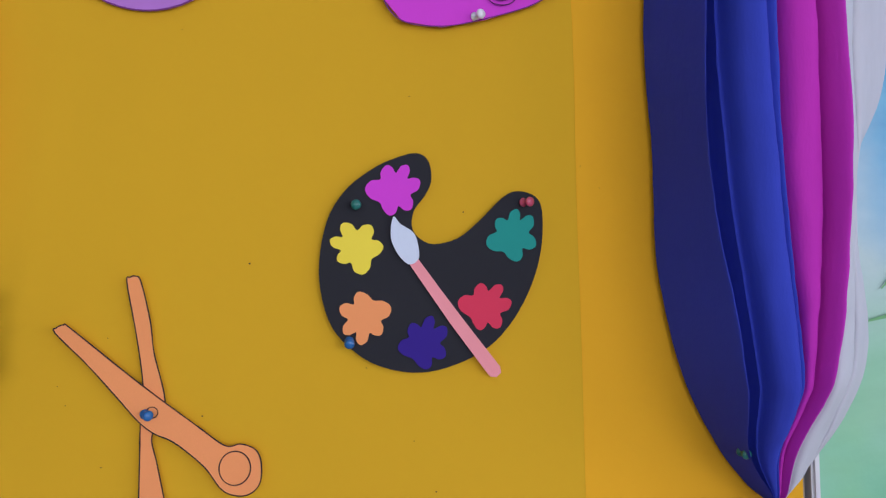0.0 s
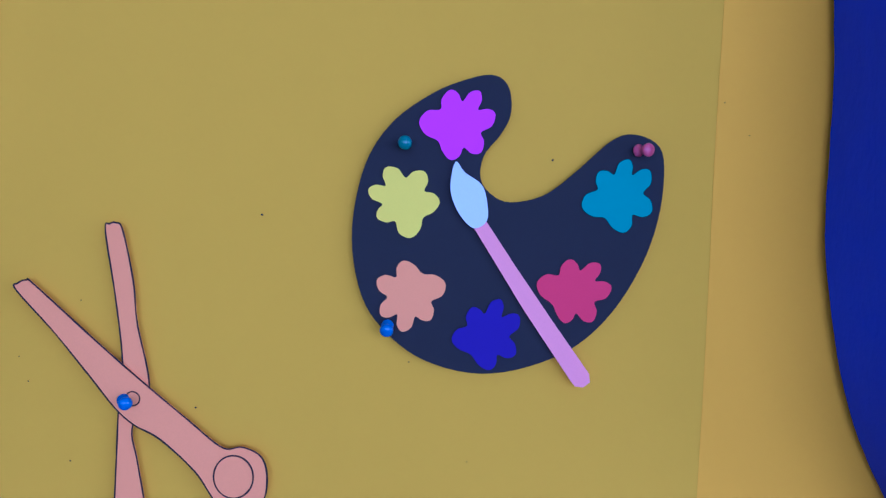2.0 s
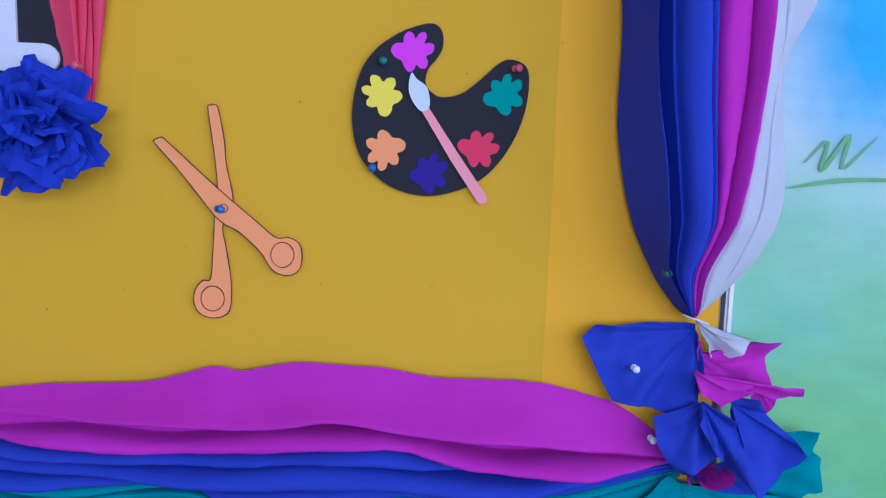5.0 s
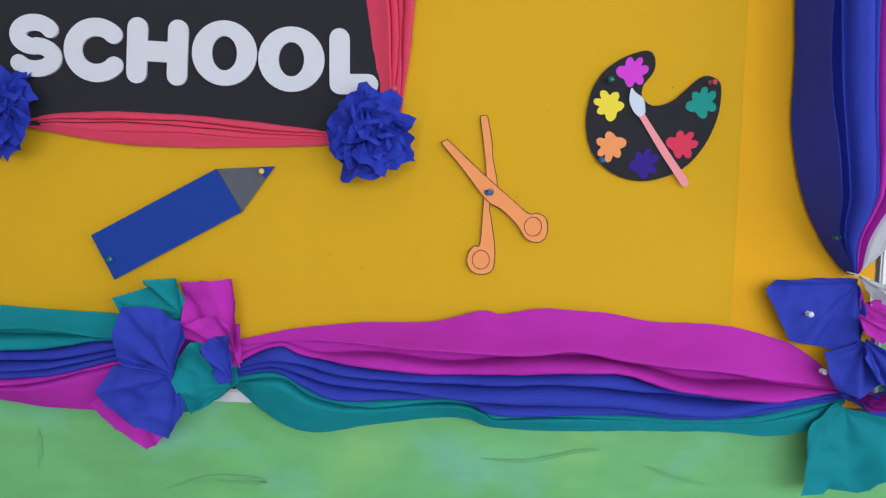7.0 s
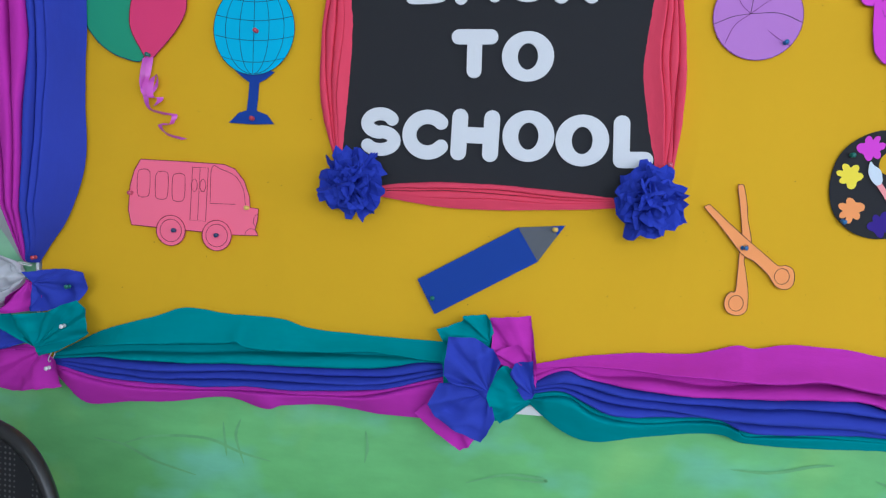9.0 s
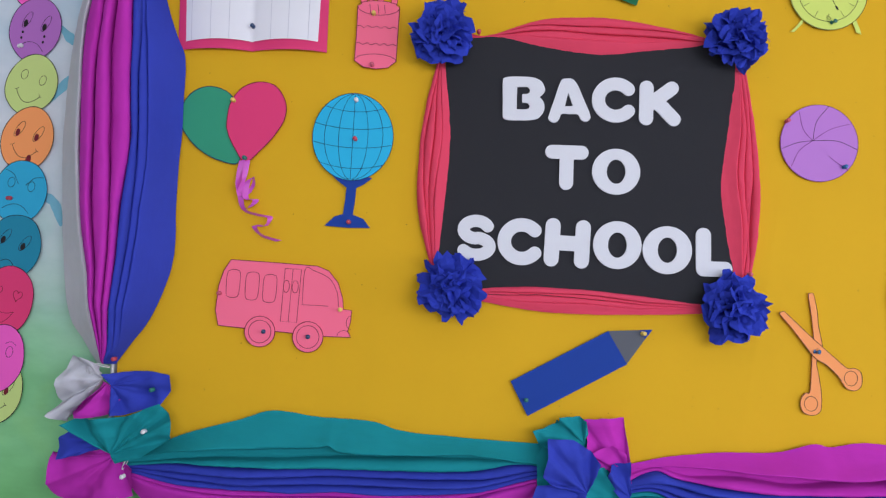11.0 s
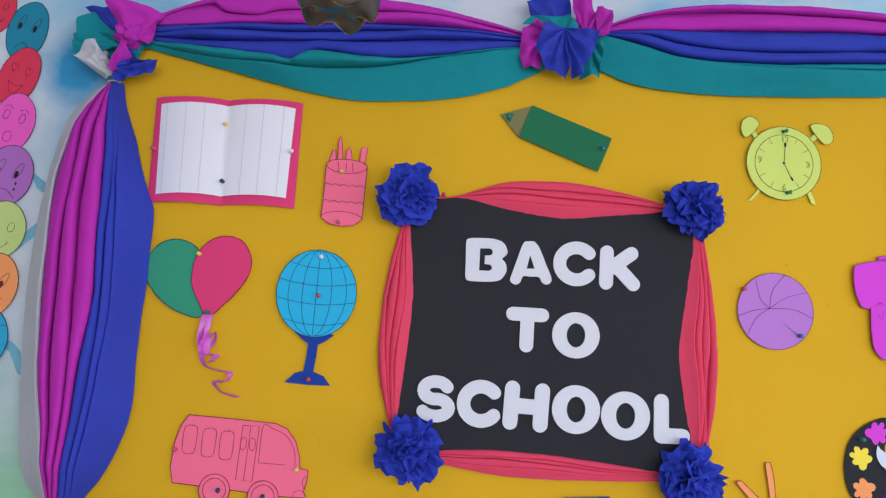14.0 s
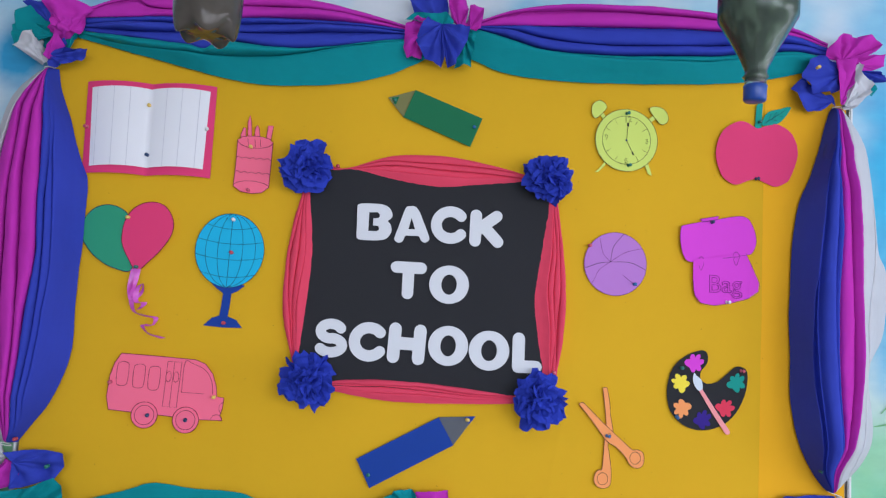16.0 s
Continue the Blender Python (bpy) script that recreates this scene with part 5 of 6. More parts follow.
def pin(x, z, colour, y=PAPER_Y - 0.0012, tilt=(0, 0)):
    """A push pin: collar, waist, domed head; its point is in the board."""
    ob = thing("push_pin", x, y, z, "small %s plastic push pin" % {"rose": "dark red", "navy": "dark blue"}.get(colour, colour), "push pin", "push pins")
    turn = Matrix.Translation((x, y, z)) @ Euler((radians(90 + tilt[0]), 0, radians(tilt[1]))).to_matrix().to_4x4()
    bm = lathe([(0, 0.0), (0.0043, 0.0), (0.0045, 0.0012), (0.0028, 0.0022), (0.0022, 0.0045), (0.0026, 0.0075), (0.0042, 0.0088), (0.0048, 0.0105), (0.0042, 0.0122), (0, 0.0128)], 16)
    bm.transform(turn)
    part("head", bm, PIN[colour], ob, smooth=True)
    bm = lathe([(0, 0.0002), (0.0006, 0.0002), (0.0006, -0.004), (0, -0.008)], 8)
    bm.transform(turn)
    part("point", bm, m_steel, ob, "steel point")


def cutout(name, x, z, label, category):
    return thing(name, x, PAPER_Y, z, label, category, "paper cut-outs on the board")


INK_Y = PAPER_Y - 0.0016

# open notebook: rose cover, two bowed white pages
nb = cutout("open_notebook", -1.24, 1.75, "open paper notebook with ruled white pages and rose cover", "notebook")


def sheet_part(name, tl, tr, br, bl, y, bow_, material, label, n=24):
    P = np.zeros((n, 12, 3))
    a, b_, c_, d = [np.array(q) for q in (tl, tr, br, bl)]
    for i in range(n):
        u = i / (n - 1)
        for j in range(12):
            w = j / 11
            q = (a * (1 - u) + b_ * u) * (1 - w) + (d * (1 - u) + c_ * u) * w
            lift = bow_ * abs(math.sin(2 * math.pi * u)) ** 0.8
            P[i, j] = (q[0], y - lift, q[1] + 0.35 * lift)
    return grid_part(name, P, material, nb, label)


sheet_part("cover", (-1.409, 1.988), (-1.079, 2.003), (-1.074, 1.760), (-1.399, 1.747), PAPER_Y, 0.010, m_rose, "rose card cover", 41)
pages = sheet_part("page_spread", (-1.396, 1.973), (-1.092, 1.988), (-1.090, 1.781), (-1.385, 1.766), PAPER_Y - 0.003, 0.012, m_sheet, "white page spread", 41)
for u in (0.055, 0.20, 0.335, 0.64, 0.77, 0.915):
    x0, x1 = -1.396 + u * 0.304, -1.385 + u * 0.295
    z0, z1 = 1.973 + u * 0.015, 1.766 + u * 0.015
    l = 0.012 * abs(math.sin(2 * math.pi * u)) ** 0.8
    ink("ruled_line", line((x0, z0 + 0.3 * l), (x1, z1 + 0.4 * l), 12), PAPER_Y - 0.0038 - l, m_pencil, pages, 0.0017)
pin(-1.246, 1.938, "yellow", PAPER_Y - 0.004, (8, 10))
pin(-1.237, 1.807, "navy", PAPER_Y - 0.004)
pin(-1.396, 1.868, "rose", PAPER_Y - 0.005, (0, -12))
pin(-1.094, 1.887, "white", PAPER_Y - 0.006, (0, 20))

# pencil cup
cup = cutout("pencil_cup_cutout", -0.97, 1.73, "pink card cut-out of a cup holding pencils", "paper cut-out")
for pts in ([(-1.006, 1.86), (-1.010, 1.88), (-1.004, 1.902), (-0.998, 1.90), (-0.994, 1.86)],
            [(-0.990, 1.86), (-0.993, 1.90), (-0.994, 1.918), (-0.990, 1.936), (-0.985, 1.918), (-0.983, 1.90), (-0.978, 1.86)],
            [(-0.974, 1.86), (-0.974, 1.90), (-0.969, 1.912), (-0.963, 1.90), (-0.956, 1.86)],
            [(-0.944, 1.86), (-0.941, 1.912), (-0.927, 1.912), (-0.932, 1.86)]):
    p = cut_paper("pencil", pts, PAPER_Y, m_pink, cup, "", 0, 0.001)
    ink("drawn_line", pts, INK_Y + 0.0003, m_inkred, p, 0.0013, 0, True)
bodyc = cut_paper("cup_body", [(-1.016, 1.868), (-0.990, 1.880), (-0.950, 1.880), (-0.924, 1.868), (-0.9245, 1.80), (-0.925, 1.748), (-0.942, 1.733), (-0.968, 1.729), (-0.996, 1.732), (-1.016, 1.745), (-1.015, 1.80)], PAPER_Y - 0.0011, m_pink, cup, "", 0)
CY = PAPER_Y - 0.0027
ink("drawn_line", [(-1.016, 1.868), (-1.015, 1.80), (-1.016, 1.745), (-0.996, 1.732), (-0.968, 1.729), (-0.942, 1.733), (-0.925, 1.748), (-0.9245, 1.80), (-0.924, 1.868)], CY, m_inkred, bodyc, 0.0018)
ink("drawn_line", circle(-0.970, 1.868, 0.046, 0.013, 0, 180, 24), CY, m_inkred, bodyc, 0.0014)
ink("drawn_line", circle(-0.970, 1.868, 0.046, 0.019, 180, 360, 24)[:-1], CY, m_inkred, bodyc, 0.0014)
ink("drawn_line", circle(-0.970, 1.746, 0.046, 0.016, 0, 180, 24), CY, m_inkred, bodyc, 0.0014)
for z in (1.822, 1.784):
    ink("drawn_line", [(-1.014 + 0.089 * k / 20, z + 0.0022 * math.sin(k * 1.5)) for k in range(21)], CY, m_inkred, bodyc, 0.0014, 60)
for x in (-0.990, -0.972, -0.958):
    ink("drawn_line", line((x, 1.873), (x + 0.003, 1.853)), CY, m_inkred, bodyc, 0.0012)
cup.location.x += 0.0035
pin(-0.976, 1.851, "yellow")
pin(-0.973, 1.737, "rose")

# balloons with a curling ribbon
bal = cutout("balloons_cutout", -1.26, 1.5, "sea green and rose card balloons with a curled ribbon", "paper cut-out")
GB = [(-1.383, 1.591), (-1.379, 1.628), (-1.356, 1.659), (-1.321, 1.671), (-1.283, 1.66), (-1.262, 1.63), (-1.250, 1.57), (-1.249, 1.508), (-1.294, 1.511), (-1.332, 1.529), (-1.361, 1.555)]
RB = [(-1.28, 1.594), (-1.275, 1.636), (-1.253, 1.67), (-1.217, 1.686), (-1.18, 1.679), (-1.156, 1.646), (-1.155, 1.609), (-1.175, 1.57), (-1.203, 1.536), (-1.234, 1.508), (-1.258, 1.537), (-1.275, 1.568)]
g = cut_paper("balloon", GB, PAPER_Y, m_greenb, bal, "sea green balloon")
ink("drawn_line", GB, INK_Y, m_inkblue, g, 0.0022, 90, True)
r = cut_paper("balloon", RB, PAPER_Y - 0.002, m_rose, bal, "rose balloon")
ink("drawn_line", RB, INK_Y - 0.002, m_inkred, r, 0.002, 90, True)


def ribbon(pts, w, turns, y):
    p = smooth_line(pts, 90)
    P = np.zeros((90, 3, 3))
    for i in range(90):
        a = turns * 2 * math.pi * i / 89
        for j in range(3):
            s_ = (j - 1) * w / 2
            P[i, j] = (p[i][0] + s_ * (0.45 + 0.55 * abs(math.cos(a))), y - abs(0.006 * math.sin(a)) + s_ * math.sin(a) * 0.8 - 0.003, p[i][1] + s_ * 0.25)
    return grid_part("ribbon", P, m_ribbon, bal, "magenta curling ribbon")


ribbon([(-1.240, 1.512), (-1.243, 1.457), (-1.233, 1.434), (-1.213, 1.455), (-1.212, 1.475), (-1.226, 1.462), (-1.224, 1.43), (-1.204, 1.427), (-1.216, 1.41)], 0.013, 1.6, PAPER_Y - 0.003)
ribbon([(-1.228, 1.512), (-1.231, 1.47), (-1.238, 1.44), (-1.226, 1.405), (-1.195, 1.395), (-1.170, 1.391), (-1.178, 1.372), (-1.202, 1.372), (-1.185, 1.352), (-1.148, 1.342)], 0.012, 2.0, PAPER_Y - 0.005)
pin(-1.268, 1.642, "yellow", PAPER_Y - 0.003)
pin(-1.234, 1.517, "green", PAPER_Y - 0.004)

# globe on its stand
gl = cutout("globe_cutout", -1.0, 1.38, "cyan card globe with drawn grid on a blue stand", "paper cut-out")
cut_paper("stand", [(-1.052, 1.497), (-1.030, 1.478), (-1.012, 1.466), (-1.013, 1.440), (-1.016, 1.408), (-1.034, 1.402), (-1.054, 1.381), (-1.005, 1.379), (-0.956, 1.381), (-0.972, 1.400), (-0.995, 1.408), (-0.992, 1.440), (-0.991, 1.466), (-0.976, 1.474), (-0.958, 1.489), (-1.0, 1.50)], PAPER_Y, m_navy, gl, "royal blue card stand", 0)
GC = (-1.005, 1.577, 0.0875, 0.0955)
gball = cut_paper("globe_disc", circle(*GC), PAPER_Y - 0.0013, m_cyan, gl, "cyan card globe", 0)
GY = PAPER_Y - 0.0029
ink("drawn_line", circle(*GC), GY, m_inkblue, gball, 0.0016, 0, True)
for k in (-0.72, -0.36, 0.0, 0.38, 0.76):
    ink("drawn_line", [(GC[0] + k * GC[2] * math.cos(a) * 0.98, GC[1] + GC[3] * math.sin(a) * 0.98) for a in np.radians(np.linspace(-86, 86, 20))], GY, m_inkblue, gball, 0.0013)
for k in (-0.62, -0.15, 0.28, 0.68):
    hw = GC[2] * math.sqrt(1 - k * k) * 0.98
    ink("drawn_line", [(GC[0] + hw * s_, GC[1] + GC[3] * k - 0.010 * (1 - s_ * s_)) for s_ in np.linspace(-1, 1, 14)], GY, m_inkblue, gball, 0.0013)
pin(-1.002, 1.657, "white", GY + 0.0004)
pin(-0.999, 1.572, "red", GY + 0.0004)
pin(-1.002, 1.391, "red")

# school bus
bus = cutout("bus_cutout", -1.13, 1.1, "pink card cut-out of a school bus with drawn windows", "paper cut-out")
BO = [(-1.249, 1.297), (-1.15, 1.2955), (-1.063, 1.293), (-1.038, 1.284), (-1.017, 1.26), (-1.005, 1.228), (-1.002, 1.204), (-0.984, 1.202), (-0.985, 1.177), (-0.990, 1.158), (-0.983, 1.145), (-1.039, 1.144), (-1.21, 1.152), (-1.267, 1.155), (-1.275, 1.187), (-1.272, 1.24), (-1.263, 1.273)]
bb = cut_paper("bus_body", BO, PAPER_Y, m_pink, bus, "", 0)
ink("drawn_line", BO, INK_Y, m_inkred, bb, 0.0018, 0, True)
for x, z in ((-1.177, 1.147), (-1.074, 1.141)):
    w = cut_paper("wheel", circle(x, z, 0.033), PAPER_Y - 0.0013, m_pink, bus, "", 0)
    ink("drawn_line", circle(x, z, 0.0325), INK_Y - 0.0013, m_inkred, w, 0.0018, 0, True)
    ink("drawn_line", circle(x, z, 0.024), INK_Y - 0.0013, m_inkred, w, 0.0014, 0, True)
    pin(x + (0.008 if x < -1.1 else 0.0), z + 0.001, "navy", PAPER_Y - 0.0026, (0, 12))
for x in (-1.241, -1.200, -1.162):
    z = 1.246 - (x + 1.241) * 0.08
    ink("drawn_line", [(x - 0.014, z + 0.02), (x - 0.006, z + 0.029), (x + 0.008, z + 0.029), (x + 0.014, z + 0.02), (x + 0.013, z - 0.02), (x + 0.006, z - 0.029), (x - 0.008, z - 0.029), (x - 0.014, z - 0.02)], INK_Y, m_inkred, bb, 0.0013, 50, True)
ink("drawn_line", [(-1.132, 1.284), (-1.097, 1.284), (-1.100, 1.170), (-1.135, 1.171)], INK_Y, m_inkred, bb, 0.0013, 0, True)
ink("drawn_line", line((-1.115, 1.284), (-1.118, 1.171)), INK_Y - 0.0001, m_inkred, bb, 0.0012)
for x in (-1.127, -1.108):
    ink("drawn_line", circle(x, 1.246, 0.0065, 0.013), INK_Y, m_inkred, bb, 0.0012, 0, True)
ink("drawn_line", [(-1.091, 1.209), (-1.089, 1.284), (-1.068, 1.282), (-1.036, 1.268), (-1.018, 1.24), (-1.013, 1.209)], INK_Y, m_inkred, bb, 0.0013, 40)
ink("drawn_line", line((-1.091, 1.209), (-1.035, 1.209)), INK_Y - 0.0001, m_inkred, bb, 0.0011)
ink("drawn_line", circle(-0.984, 1.176, 0.010, 0.014, 90, 270, 16), INK_Y, m_inkred, bb, 0.0013)
ink("drawn_line", circle(-0.998, 1.146, 0.014, 0.013, 10, 180, 16), INK_Y, m_inkred, bb, 0.0013)
pin(-1.008, 1.203, "yellow")
pin(-1.268, 1.224, "rose")

# the two flat pencils
gp = cutout("pencil_cutout", -0.5, 1.9, "green card cut-out of a pencil", "paper cut-out")
cut_paper("pencil_body", [(-0.560, 2.041), (-0.376, 1.979), (-0.404, 1.900), (-0.586, 1.965)], PAPER_Y, m_greenp, gp, "", 0, curl=0.004)
cut_paper("pencil_tip", [(-0.631, 2.015), (-0.560, 2.041), (-0.586, 1.965)], PAPER_Y - 0.0004, m_olive, gp, "grey green pencil tip", 0)
ink("drawn_line", [(-0.620, 2.012), (-0.605, 2.018), (-0.612, 1.999)], PAPER_Y - 0.0019, m_greenp, gp, 0.010, 0, False)
pin(-0.612, 2.008, "green")
pin(-0.397, 1.953, "blue")
bp = cutout("pencil_cutout", -0.5, 1.0, "royal blue card cut-out of a pencil with grey tip", "paper cut-out")
cut_paper("pencil_body", [(-0.638, 1.072), (-0.436, 1.189), (-0.393, 1.121), (-0.599, 1.001)], PAPER_Y, m_navy, bp, "", 0, curl=0.003)
cut_paper("pencil_tip", [(-0.436, 1.189), (-0.342, 1.197), (-0.393, 1.121)], PAPER_Y - 0.0004, m_grey, bp, "grey card pencil tip", 0)
cut_paper("pencil_lead", [(-0.368, 1.1948), (-0.341, 1.1972), (-0.356, 1.176)], PAPER_Y - 0.0017, m_navy, bp, "dark blue point", 0, 0.0006)
pin(-0.363, 1.188, "yellow", PAPER_Y - 0.0024, (0, 15))
pin(-0.604, 1.035, "green")

# alarm clock
ck = cutout("clock_cutout", 0.02, 1.86, "lime card alarm clock with drawn dial", "paper cut-out")
CC = (0.0225, 1.955)
for pts in ([(-0.048, 1.872), (-0.058, 1.862), (-0.050, 1.862), (-0.032, 1.882), (-0.028, 1.898)], [(0.076, 1.893), (0.086, 1.868), (0.097, 1.864), (0.094, 1.874), (0.084, 1.898)]):
    cut_paper("clock_foot", pts, PAPER_Y, m_lime, ck, "", 0)
for pts, stem in (([(-0.074, 2.046), (-0.055, 2.058), (-0.037, 2.046), (-0.040, 2.032), (-0.064, 2.008), (-0.076, 2.022)], [(-0.058, 2.026), (-0.050, 2.032), (-0.036, 2.014), (-0.044, 2.008)]),
                  ([(0.082, 2.044), (0.098, 2.054), (0.122, 2.048), (0.134, 2.028), (0.130, 2.012), (0.112, 2.008)], [(0.080, 2.018), (0.088, 2.010), (0.104, 2.024), (0.096, 2.032)])):
    cut_paper("bell_stem", stem, PAPER_Y, m_lime, ck, "", 0)
    e = cut_paper("bell", pts, PAPER_Y - 0.0013, m_lime, ck, "", 40)
    ink("drawn_line", pts, INK_Y - 0.0013, m_ink, e, 0.0011, 40, True)
face = cut_paper("clock_face", circle(*CC, 0.0855), PAPER_Y - 0.0013, m_lime, ck, "", 0)
KY = INK_Y - 0.0013
ink("drawn_line", circle(*CC, 0.0850), KY, m_ink, face, 0.0013, 0, True)
ink("drawn_line", circle(*CC, 0.066), KY, m_ink, face, 0.0013, 0, True)
for k in range(12):
    if k % 3:
        a = radians(90 - 30 * k + 3)
        ink("tick", [(CC[0] + rr * math.cos(a), CC[1] + rr * math.sin(a)) for rr in (0.050, 0.057, 0.064)], KY, m_ink, face, 0.0010)
ink("clock_hand", [(CC[0], CC[1]), (CC[0] + 0.001, CC[1] + 0.02), (CC[0] + 0.002, CC[1] + 0.042)], KY - 0.0002, m_ink, face, 0.0016)
ink("clock_hand", [(CC[0], CC[1]), (CC[0] + 0.009, CC[1] - 0.018), (CC[0] + 0.018, CC[1] - 0.034)], KY - 0.0002, m_ink, face, 0.0016)
for tip, base in (((0.002, 0.048), (0.002, 0.038)), ((0.021, -0.039), (0.0165, -0.031))):
    ink("clock_hand", [(CC[0] + base[0], CC[1] + base[1]), (CC[0] + tip[0], CC[1] + tip[1])], KY - 0.0003, m_ink, face, 0.005)


def written(text, x, z, size, y, material, parent, turn=0.0, outline=0.0):
    """Writing in the built-in font, turned into a flat mesh in the plane of the board."""
    cu = bpy.data.curves.new("writing", "FONT")
    cu.body, cu.size, cu.align_x, cu.align_y = text, size, "CENTER", "CENTER"
    if outline:
        cu.fill_mode, cu.bevel_depth, cu.bevel_resolution = "NONE", outline, 0
    tmp = bpy.data.objects.new("writing", cu)
    scene.collection.objects.link(tmp)
    me = bpy.data.meshes.new_from_object(tmp.evaluated_get(bpy.context.evaluated_depsgraph_get()))
    bpy.data.objects.remove(tmp)
    me.name = "writing"
    me.transform(Matrix.Translation((x, y, z)) @ Matrix.Rotation(radians(-turn), 4, "Y") @ Matrix.Rotation(radians(90), 4, "X"))
    me.materials.clear()
    return link_mesh("writing", me, material, parent)


for s, dx, dz in (("12", 0.001, 0.056), ("3", 0.055, 0.000), ("6", 0.001, -0.057), ("9", -0.055, 0.003)):
    written(s, CC[0] + dx, CC[1] + dz, 0.020, KY - 0.0001, m_ink, face, 5, 0.00026)
bm = lathe([(0, 0.0012), (0.0026, 0.001), (0.003, 0.0), (0.0, 0.0)], 12)
bm.transform(Matrix.Translation((CC[0], KY, CC[1])) @ Matrix.Rotation(radians(90), 4, "X"))
part("centre_stud", bm, PIN["navy"], face, "dark centre stud")
ck.location.x -= 0.006
pin(0.013, 2.028, "green", PAPER_Y - 0.0026, (0, 20))
pin(0.024, 1.887, "green", PAPER_Y - 0.0026, (0, 20))

# ball
bl = cutout("ball_cutout", 0.005, 1.54, "violet card ball with drawn curved segments", "paper cut-out")
bd = cut_paper("ball_disc", circle(0.0045, 1.619, 0.0845), PAPER_Y, m_violet, bl, "", 0)
ink("drawn_line", circle(0.0045, 1.619, 0.084), INK_Y, m_inkviolet, bd, 0.0014, 0, True)
hub = (-0.164, 0.066)
for k, (mid, end) in enumerate((((-0.39, 0.35), (-0.48, 0.83)), ((-0.04, 0.56), (0.29, 0.95)), ((0.30, 0.35), (0.86, 0.49)), ((0.47, 0.04), (0.98, -0.20)), ((-0.52, -0.18), (-0.75, -0.59)), ((-0.56, 0.02), (-0.97, -0.12)), ((0.40, -0.50), (0.71, -0.72)))):
    first = hub if k < 6 else (0.22, -0.34)
    c_, s_ = 0.0842 * math.cos(radians(4.2)), 0.0842 * math.sin(radians(4.2))
    ink("drawn_line", [(0.0045 + c_ * a_ - s_ * b_, 1.619 + s_ * a_ + c_ * b_) for a_, b_ in (first, mid, end)], INK_Y - 0.00005 * k, m_ink if k % 2 else m_inkviolet, bd, 0.0012, 18)
pin(-0.068, 1.663, "rose")
pin(0.058, 1.569, "blue")

# apple
ap = cutout("apple_cutout", 0.375, 1.86, "rose card apple with teal stem and leaf", "paper cut-out")
cut_paper("apple_body", [(0.376, 2.019), (0.350, 2.031), (0.322, 2.033), (0.280, 2.003), (0.263, 1.944), (0.278, 1.888), (0.300, 1.866), (0.325, 1.859), (0.355, 1.872), (0.379, 1.878), (0.405, 1.870), (0.431, 1.862), (0.456, 1.872), (0.473, 1.891), (0.491, 1.957), (0.473, 2.010), (0.432, 2.034), (0.400, 2.027)], PAPER_Y, m_rose, ap, "", 80, curl=0.003)
cut_paper("stem", [(0.372, 2.080), (0.377, 2.090), (0.389, 2.089), (0.388, 2.016), (0.369, 2.016)], PAPER_Y - 0.0014, m_tealc, ap, "teal card stem", 0)
lf = [(0.388, 2.028), (0.393, 2.050), (0.408, 2.068), (0.435, 2.077), (0.465, 2.084), (0.452, 2.056), (0.432, 2.036), (0.408, 2.030)]
leaf = cut_paper("leaf", lf, PAPER_Y - 0.0014, m_tealc, ap, "teal card leaf", 50, curl=0.004)
ink("drawn_line", [(0.392, 2.032), (0.420, 2.052), (0.455, 2.078)], PAPER_Y - 0.0056, m_inkblue, leaf, 0.0013, 12)
for a_, b_ in (((0.405, 2.041), (0.411, 2.060)), ((0.418, 2.050), (0.427, 2.068)), ((0.414, 2.047), (0.428, 2.044)), ((0.429, 2.058), (0.444, 2.057))):
    ink("drawn_line", line(a_, b_), PAPER_Y - 0.0055, m_inkblue, leaf, 0.0011)
pin(0.377, 1.879, "navy", PAPER_Y - 0.002, (0, 20))
pin(0.380, 2.036, "green", PAPER_Y - 0.003)

# school bag
bg = cutout("bag_cutout", 0.28, 1.53, "magenta card school bag with drawn buckles and writing", "paper cut-out")
low = [(0.213, 1.645), (0.355, 1.675), (0.375, 1.638), (0.395, 1.597), (0.394, 1.575), (0.368, 1.554), (0.320, 1.538), (0.277, 1.529), (0.239, 1.533), (0.221, 1.554), (0.215, 1.591)]
bl_ = cut_paper("bag_front", low, PAPER_Y, m_bag, bg, "", 0, curl=0.004)
fl = [(0.176, 1.727), (0.188, 1.738), (0.265, 1.757), (0.343, 1.773), (0.371, 1.750), (0.383, 1.709), (0.374, 1.678), (0.355, 1.669), (0.28, 1.653), (0.207, 1.640), (0.186, 1.656), (0.176, 1.693)]
fp = cut_paper("bag_flap", fl, PAPER_Y - 0.0014, m_bag, bg, "", 60, curl=0.003)
cut_paper("bag_handle", [(0.228, 1.757), (0.279, 1.769), (0.276, 1.758), (0.270, 1.754), (0.240, 1.747), (0.237, 1.749)], PAPER_Y - 0.0005, m_bag, bg, "", 0)
ink("drawn_line", [(0.228, 1.757), (0.279, 1.769), (0.274, 1.759), (0.237, 1.749)], PAPER_Y - 0.0055, m_inkviolet, fp, 0.0012, 0, True)
ink("drawn_line", fl, PAPER_Y - 0.0062, m_inkviolet, fp, 0.0012, 80, True)
ink("drawn_line", low[1:], PAPER_Y - 0.0058, m_inkviolet, bl_, 0.0012, 60)
